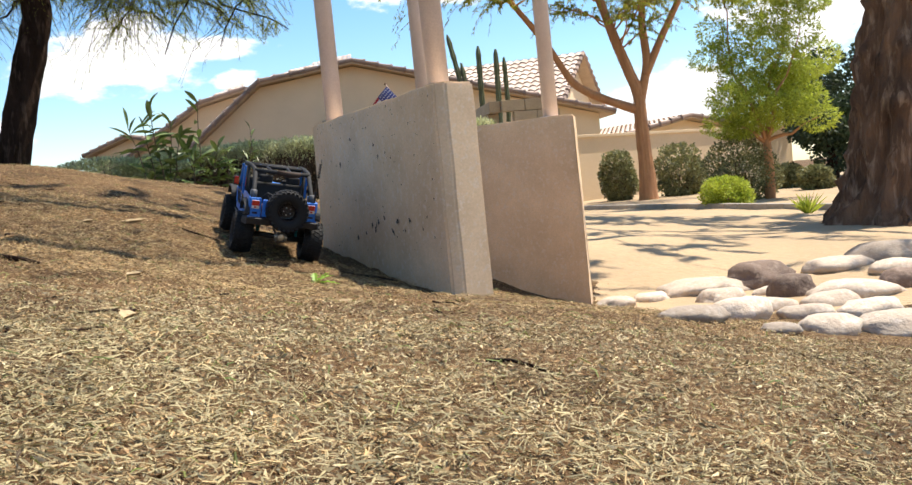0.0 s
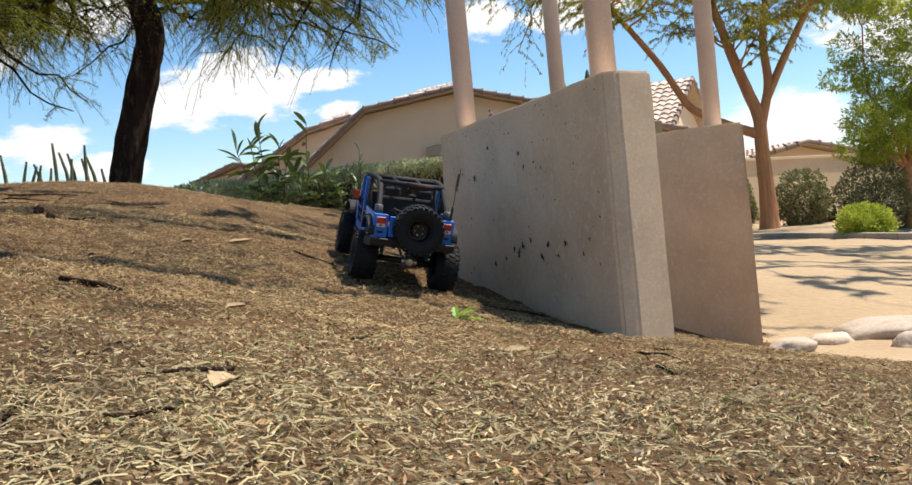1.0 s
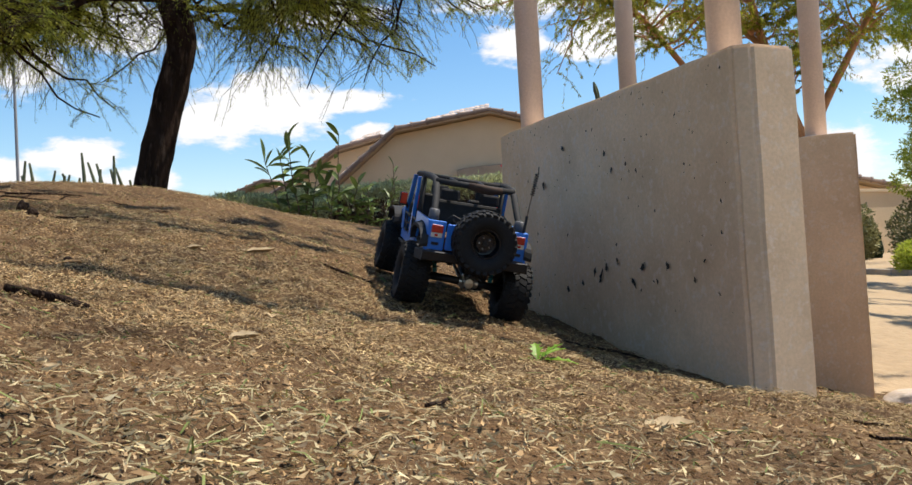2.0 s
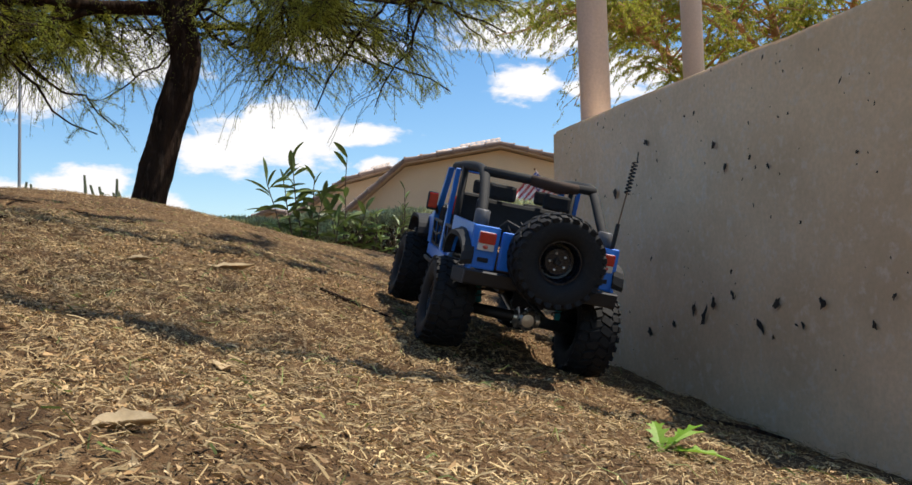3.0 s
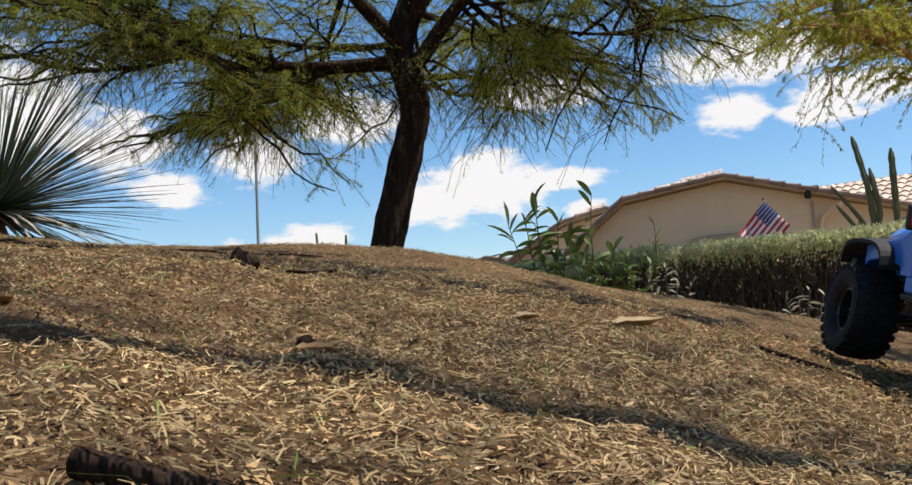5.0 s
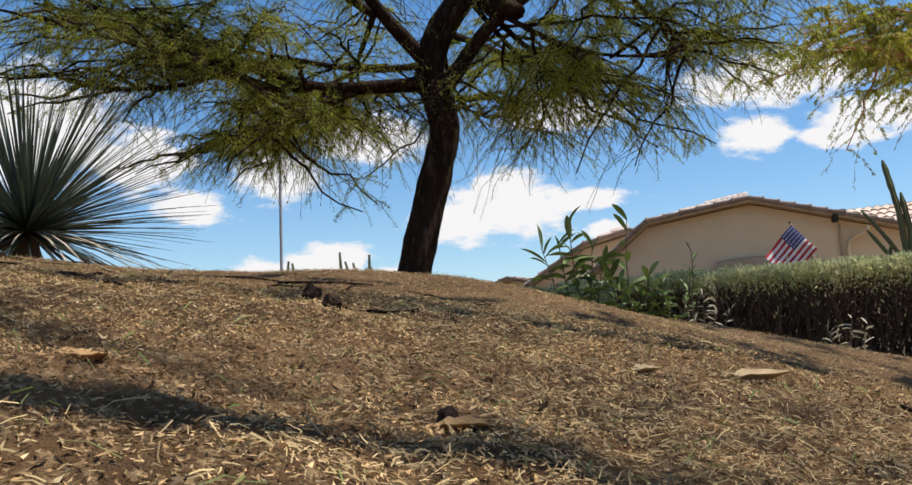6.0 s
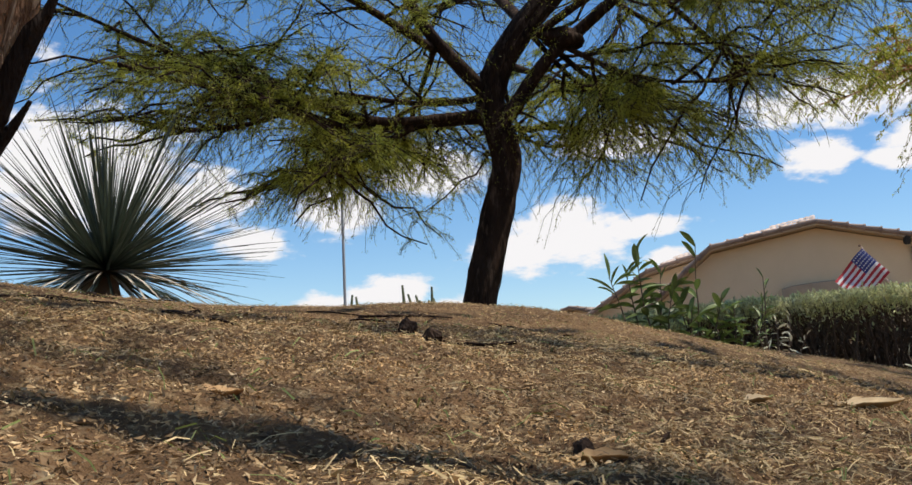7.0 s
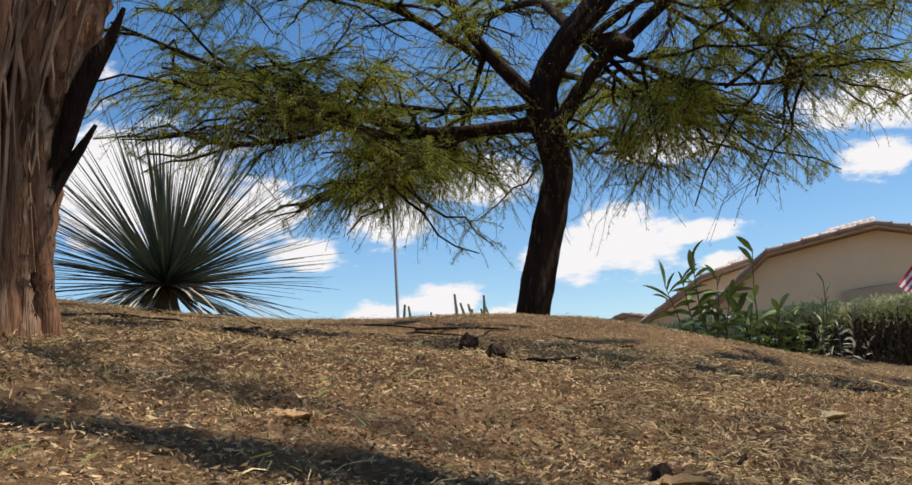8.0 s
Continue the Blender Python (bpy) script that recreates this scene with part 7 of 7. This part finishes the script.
def tilt_frames(p, rng, spread):
    e = 0.01
    h = lambda x, y: ground_np(x, y) + rough_np(x, y)
    gx = (h(p[:, 0] + e, p[:, 1]) - h(p[:, 0] - e, p[:, 1])) / (2 * e)
    gy = (h(p[:, 0], p[:, 1] + e) - h(p[:, 0], p[:, 1] - e)) / (2 * e)
    nrm = np.stack([-gx, -gy, np.ones(len(p))], 1) + rng.normal(0, spread, (len(p), 3))
    nrm /= np.linalg.norm(nrm, axis=1, keepdims=True)
    a = rng.uniform(0, 2 * np.pi, len(p))
    d = np.stack([np.cos(a), np.sin(a), np.zeros(len(p))], 1)
    d -= nrm * (d * nrm).sum(1, keepdims=True)
    d /= np.linalg.norm(d, axis=1, keepdims=True)
    return nrm, d, np.cross(nrm, d)


def litter_leaves(n, lo, hi, seed, name, mat, label, slim=(0.2, 0.5), spread=0.45, flake=False, near=None):
    rng = np.random.default_rng(seed)
    p = scatter(n, rng, near=near)
    nrm, d, s = tilt_frames(p, rng, spread)
    c = np.stack([p[:, 0], p[:, 1], ground_np(p[:, 0], p[:, 1]) + rough_np(p[:, 0], p[:, 1]) + rng.uniform(-0.001, 0.005, n)], 1)
    ln = (lo + (hi - lo) * rng.random((n, 1)) ** 2.2) / 2
    wd = ln * rng.uniform(slim[0], slim[1], (n, 1))
    curl = ln * rng.uniform(-0.25, 0.6, (n, 1))
    v = np.stack([c - d * ln + nrm * curl, c - d * ln * 0.2 + s * wd, c + d * ln + nrm * curl * 0.7, c + d * ln * 0.1 - s * wd], 1).reshape(-1, 3)
    f = np.arange(4 * n).reshape(-1, 4)
    tri = np.concatenate([f[:, [0, 1, 3]], f[:, [1, 2, 3]]])
    if flake:
        v = np.delete(v.reshape(-1, 4, 3), 1, 1).reshape(-1, 3)
        tri = np.arange(3 * n).reshape(-1, 3)
    ob = raw_mesh(name, v, tri, M[mat])
    return tagged(ob, label, "litter", kind="stuff")


def litter_straw(n, lo, hi, seed, name, mat, label, width=0.00042, lift=0.3, near=None, patchy=0.0):
    rng = np.random.default_rng(seed)
    p = scatter(n * 2 if patchy else n, rng, near=near)
    if patchy:
        keep = rng.random(len(p)) < np.clip(0.5 + patchy * (grit(p[:, 0], p[:, 1], 2.3) + 0.6 * grit(p[:, 0], p[:, 1], 7.0)), 0.02, 1)
        p = p[keep][:n]
        n = len(p)
    nrm, d, s = tilt_frames(p, rng, 0.25)
    c = np.stack([p[:, 0], p[:, 1], ground_np(p[:, 0], p[:, 1]) + rough_np(p[:, 0], p[:, 1]) + rng.uniform(0.0, 0.007, n)], 1)
    ln = (lo + (hi - lo) * rng.random((n, 1)) ** 2.5) / 2
    bend = s * ln * rng.uniform(-0.22, 0.22, (n, 1)) + nrm * ln * rng.uniform(-0.1, lift, (n, 1))
    w = width * rng.uniform(0.6, 1.6, (n, 1))
    wide = s * w + nrm * w * rng.uniform(-1, 1, (n, 1))
    pts = [c - d * ln, c + bend, c + d * ln + bend * 0.4]
    v = np.stack([q + wide * sg for q in pts for sg in (-1, 1)], 1).reshape(-1, 3)
    b = np.arange(n)[:, None] * 6
    f = np.concatenate([b + np.array([0, 1, 3, 2]), b + np.array([2, 3, 5, 4])])
    ob = raw_mesh(name, v, f, M[mat])
    return tagged(ob, label, "litter", kind="stuff")


litter_leaves(120000, 0.004, 0.013, 1, "leaf_litter", "leaf_litter", "dry brown and tan leaf litter over the bank", slim=(0.12, 0.42), spread=0.55)
litter_leaves(270000, 0.002, 0.008, 5, "litter_flakes", "leaf_litter", "small broken flakes of dry leaves over the bank", slim=(0.25, 0.8), spread=0.6, flake=True)
litter_leaves(200000, 0.002, 0.0075, 6, "litter_flakes", "leaf_litter", "small broken flakes of dry leaves over the bank", slim=(0.25, 0.8), spread=0.6, flake=True, near=(-2.1, -0.25, 1.9, 3.5))
litter_leaves(130000, 0.003, 0.012, 15, "pale_litter", "tan_litter", "pale tan chips of dry grass and leaf at the foot of the bank", slim=(0.15, 0.6), spread=0.55, flake=True, near=(-0.8, 1.7, 0.2, 1.6))
litter_straw(85000, 0.004, 0.022, 2, "dry_straw", "straw", "matted pale dry grass straw over the bank", width=0.00036, patchy=0.9)
litter_straw(30000, 0.004, 0.016, 12, "dry_straw", "straw", "matted pale dry grass straw over the bank", width=0.00028, near=(-1.6, 0.5, 1.7, 3.4), patchy=1.0)
litter_straw(60000, 0.005, 0.026, 13, "grey_straw", "grey_straw", "matted greyish dry grass at the foot of the bank", width=0.00038, near=(-0.9, 1.7, 0.15, 1.6), patchy=0.6)
litter_straw(6000, 0.010, 0.03, 3, "green_grass", "green_grass", "thin green grass blades among the straw", lift=0.9)


def dry_leaf(x, y, ln, wd, turn, label, mat="leaf_litter", curl=0.25, lift=0.001):
    bm = bmesh.new()
    rows = []
    n = 8
    for e in (0.0, 0.0007):
        r = []
        for k in range(n + 1):
            f = k / n
            w = wd / 2 * math.sin(math.pi * (0.06 + 0.9 * f)) ** 0.8 * (0.9 + 0.14 * math.sin(k * 2.3 + turn))
            z = 1.1 * curl * ln * (f - 0.45) ** 2 + e + 0.012 * ln * math.sin(k * 1.7 + turn)
            r.append([bm.verts.new((ln * (f - 0.5), -w, z + w * 0.5)), bm.verts.new((ln * (f - 0.5), 0, z)), bm.verts.new((ln * (f - 0.5), w, z + w * 0.9))])
        for a, b in zip(r, r[1:]):
            bm.faces.new((a[0], a[1], b[1], b[0]))
            bm.faces.new((a[1], a[2], b[2], b[1]))
    ob = link_mesh("dry_leaf", bm, M[mat], smooth=True)
    ob.matrix_world = pose(x, y, ground_z(x, y) + float(rough_np(x, y)) + lift, 0, 0, turn)
    return tagged(ob, label, "leaf", "single leaves on the bank")


for x, y, ln, wd, turn, label in ((-0.88, 2.883, 0.075, 0.028, 20, "large curled tan dry leaf on the straw"), (-1.306, 2.358, 0.062, 0.026, 100, "curled orange-brown dry leaf on the bank"),
                                  (-0.664, 2.254, 0.028, 0.02, 100, "pale tan dry leaf on the straw"), (-1.033, 2.375, 0.035, 0.02, 10, "yellowish dry leaf on the ground"),
                                  (-0.979, 2.777, 0.03, 0.02, 40, "pale broken dry leaf"), (-0.38, 1.19, 0.035, 0.026, 80, "pale broken dry leaf"),
                                  (-0.164, 1.767, 0.045, 0.022, 0, "tan dry leaf on the litter"), (-0.60, 1.93, 0.032, 0.02, 30, "large curled tan dry leaf on the straw")):
    dry_leaf(x, y, ln, wd, turn, label, "orange_leaf" if "orange" in label or "yellow" in label else "tan_leaf")


def dark_clod(x, y, r, seed):
    bm = bmesh.new()
    bmesh.ops.create_icosphere(bm, subdivisions=2, radius=r)
    for v in bm.verts:
        v.co *= 1 + 0.5 * noise.noise(v.co / r * 1.3 + Vector((seed, 0, 0)))
    ob = link_mesh("seed_pod", bm, M["bark"])
    ob.matrix_world = pose(x, y, ground_z(x, y) + float(rough_np(x, y)) + r * 0.65)
    tagged(ob, "small dark brown seed pod on the bank", "seed pod", "seed pods")


dark_clod(-1.469, 2.988, 0.014, 1)
dark_clod(-1.363, 2.843, 0.014, 2)
dark_clod(-1.05, 2.40, 0.008, 3)


def stick(pts, r, label):
    bm = bmesh.new()
    tube(bm, [(x, y, ground_z(x, y) + float(rough_np(x, y)) + z * 0.7) for x, y, z in pts], r, 8, lumps=0.4)
    ob = link_mesh("stick", bm, M["bark"], smooth=True)
    tagged(ob, label, "stick", "sticks on the bank")


stick([(-0.74, 2.90, 0.008), (-0.70, 2.872, 0.010), (-0.66, 2.862, 0.007), (-0.62, 2.84, 0.008)], [0.002, 0.003, 0.0025, 0.001], "thin dark stick on the litter")
stick([(-0.93, 2.02, 0.014), (-0.86, 2.03, 0.012), (-0.82, 2.01, 0.006)], [0.005, 0.006, 0.004], "short thick dark stick on the ground")
stick([(-0.24, 2.62, 0.008), (-0.19, 2.665, 0.012), (-0.14, 2.68, 0.010), (-0.09, 2.69, 0.008)], [0.0012, 0.0028, 0.003, 0.0018], "thin dark stick on the litter")


def thin_twigs():
    """Fallen twigs strewn over the bank, a few heaped where the trunk meets the ground."""
    rng = random.Random(17)
    spots = [(rng.uniform(-2.1, -0.5), rng.uniform(2.3, 4.4), rng.uniform(0.04, 0.11)) for _ in range(7)]
    spots += [(rng.uniform(-2.75, -1.85), rng.uniform(2.75, 4.0), rng.uniform(0.12, 0.34)) for _ in range(22)]
    spots += [(rng.uniform(-0.5, 0.1), rng.uniform(0.9, 2.2), rng.uniform(0.04, 0.10)) for _ in range(8)]
    for x, y, ln in spots:
        a = rng.uniform(0, 6.28)
        line = bent((x, y, 0), (x + ln * math.cos(a), y + ln * math.sin(a), 0), 5, rng, wander=0.10)
        r = rng.uniform(0.0011, 0.0024) * (1.0 + ln * 2)
        stick([(p.x, p.y, 0.006 + abs(p.z) * 0.4) for p in line], [r, r, r * 0.95, r * 0.85, r * 0.7, r * 0.4], "thin dark stick on the litter")


thin_twigs()


def weed(x, y, s, seed):
    t = thing("green_weed", pose(x, y, ground_z(x, y) + float(rough_np(x, y))), "bright green lobed weed seedling in the litter", "weed")
    rng = random.Random(seed)
    for k, (a, e) in enumerate(((1.7, 0.9), (-0.1, 0.15), (0.6, 0.5), (2.9, 0.3), (0.2, 0.75))):
        bm = bmesh.new()
        ln = s * rng.uniform(0.7, 1.1)
        d = Vector((math.cos(a) * math.cos(e), math.sin(a) * math.cos(e), math.sin(e)))
        sd = d.cross(Vector((0, 0, 1))).normalized()
        left, right, mid = [], [], []
        n = 12
        for q in range(n + 1):
            f = q / n
            w = s * 0.20 * math.sin(math.pi * (0.08 + 0.86 * f)) * (0.65 + 0.35 * math.cos(q * 2.1))
            p = d * ln * f - Vector((0, 0, 0.25 * ln * f * f))
            left.append(bm.verts.new(p - sd * w + Vector((0, 0, w * 0.4))))
            mid.append(bm.verts.new(p))
            right.append(bm.verts.new(p + sd * w + Vector((0, 0, w * 0.4))))
        for q in range(n):
            bm.faces.new((left[q], mid[q], mid[q + 1], left[q + 1]))
            bm.faces.new((mid[q], right[q], right[q + 1], mid[q + 1]))
        part("leaf", bm, M["weed"], t)


weed(-0.285, 2.355, 0.06, 1)
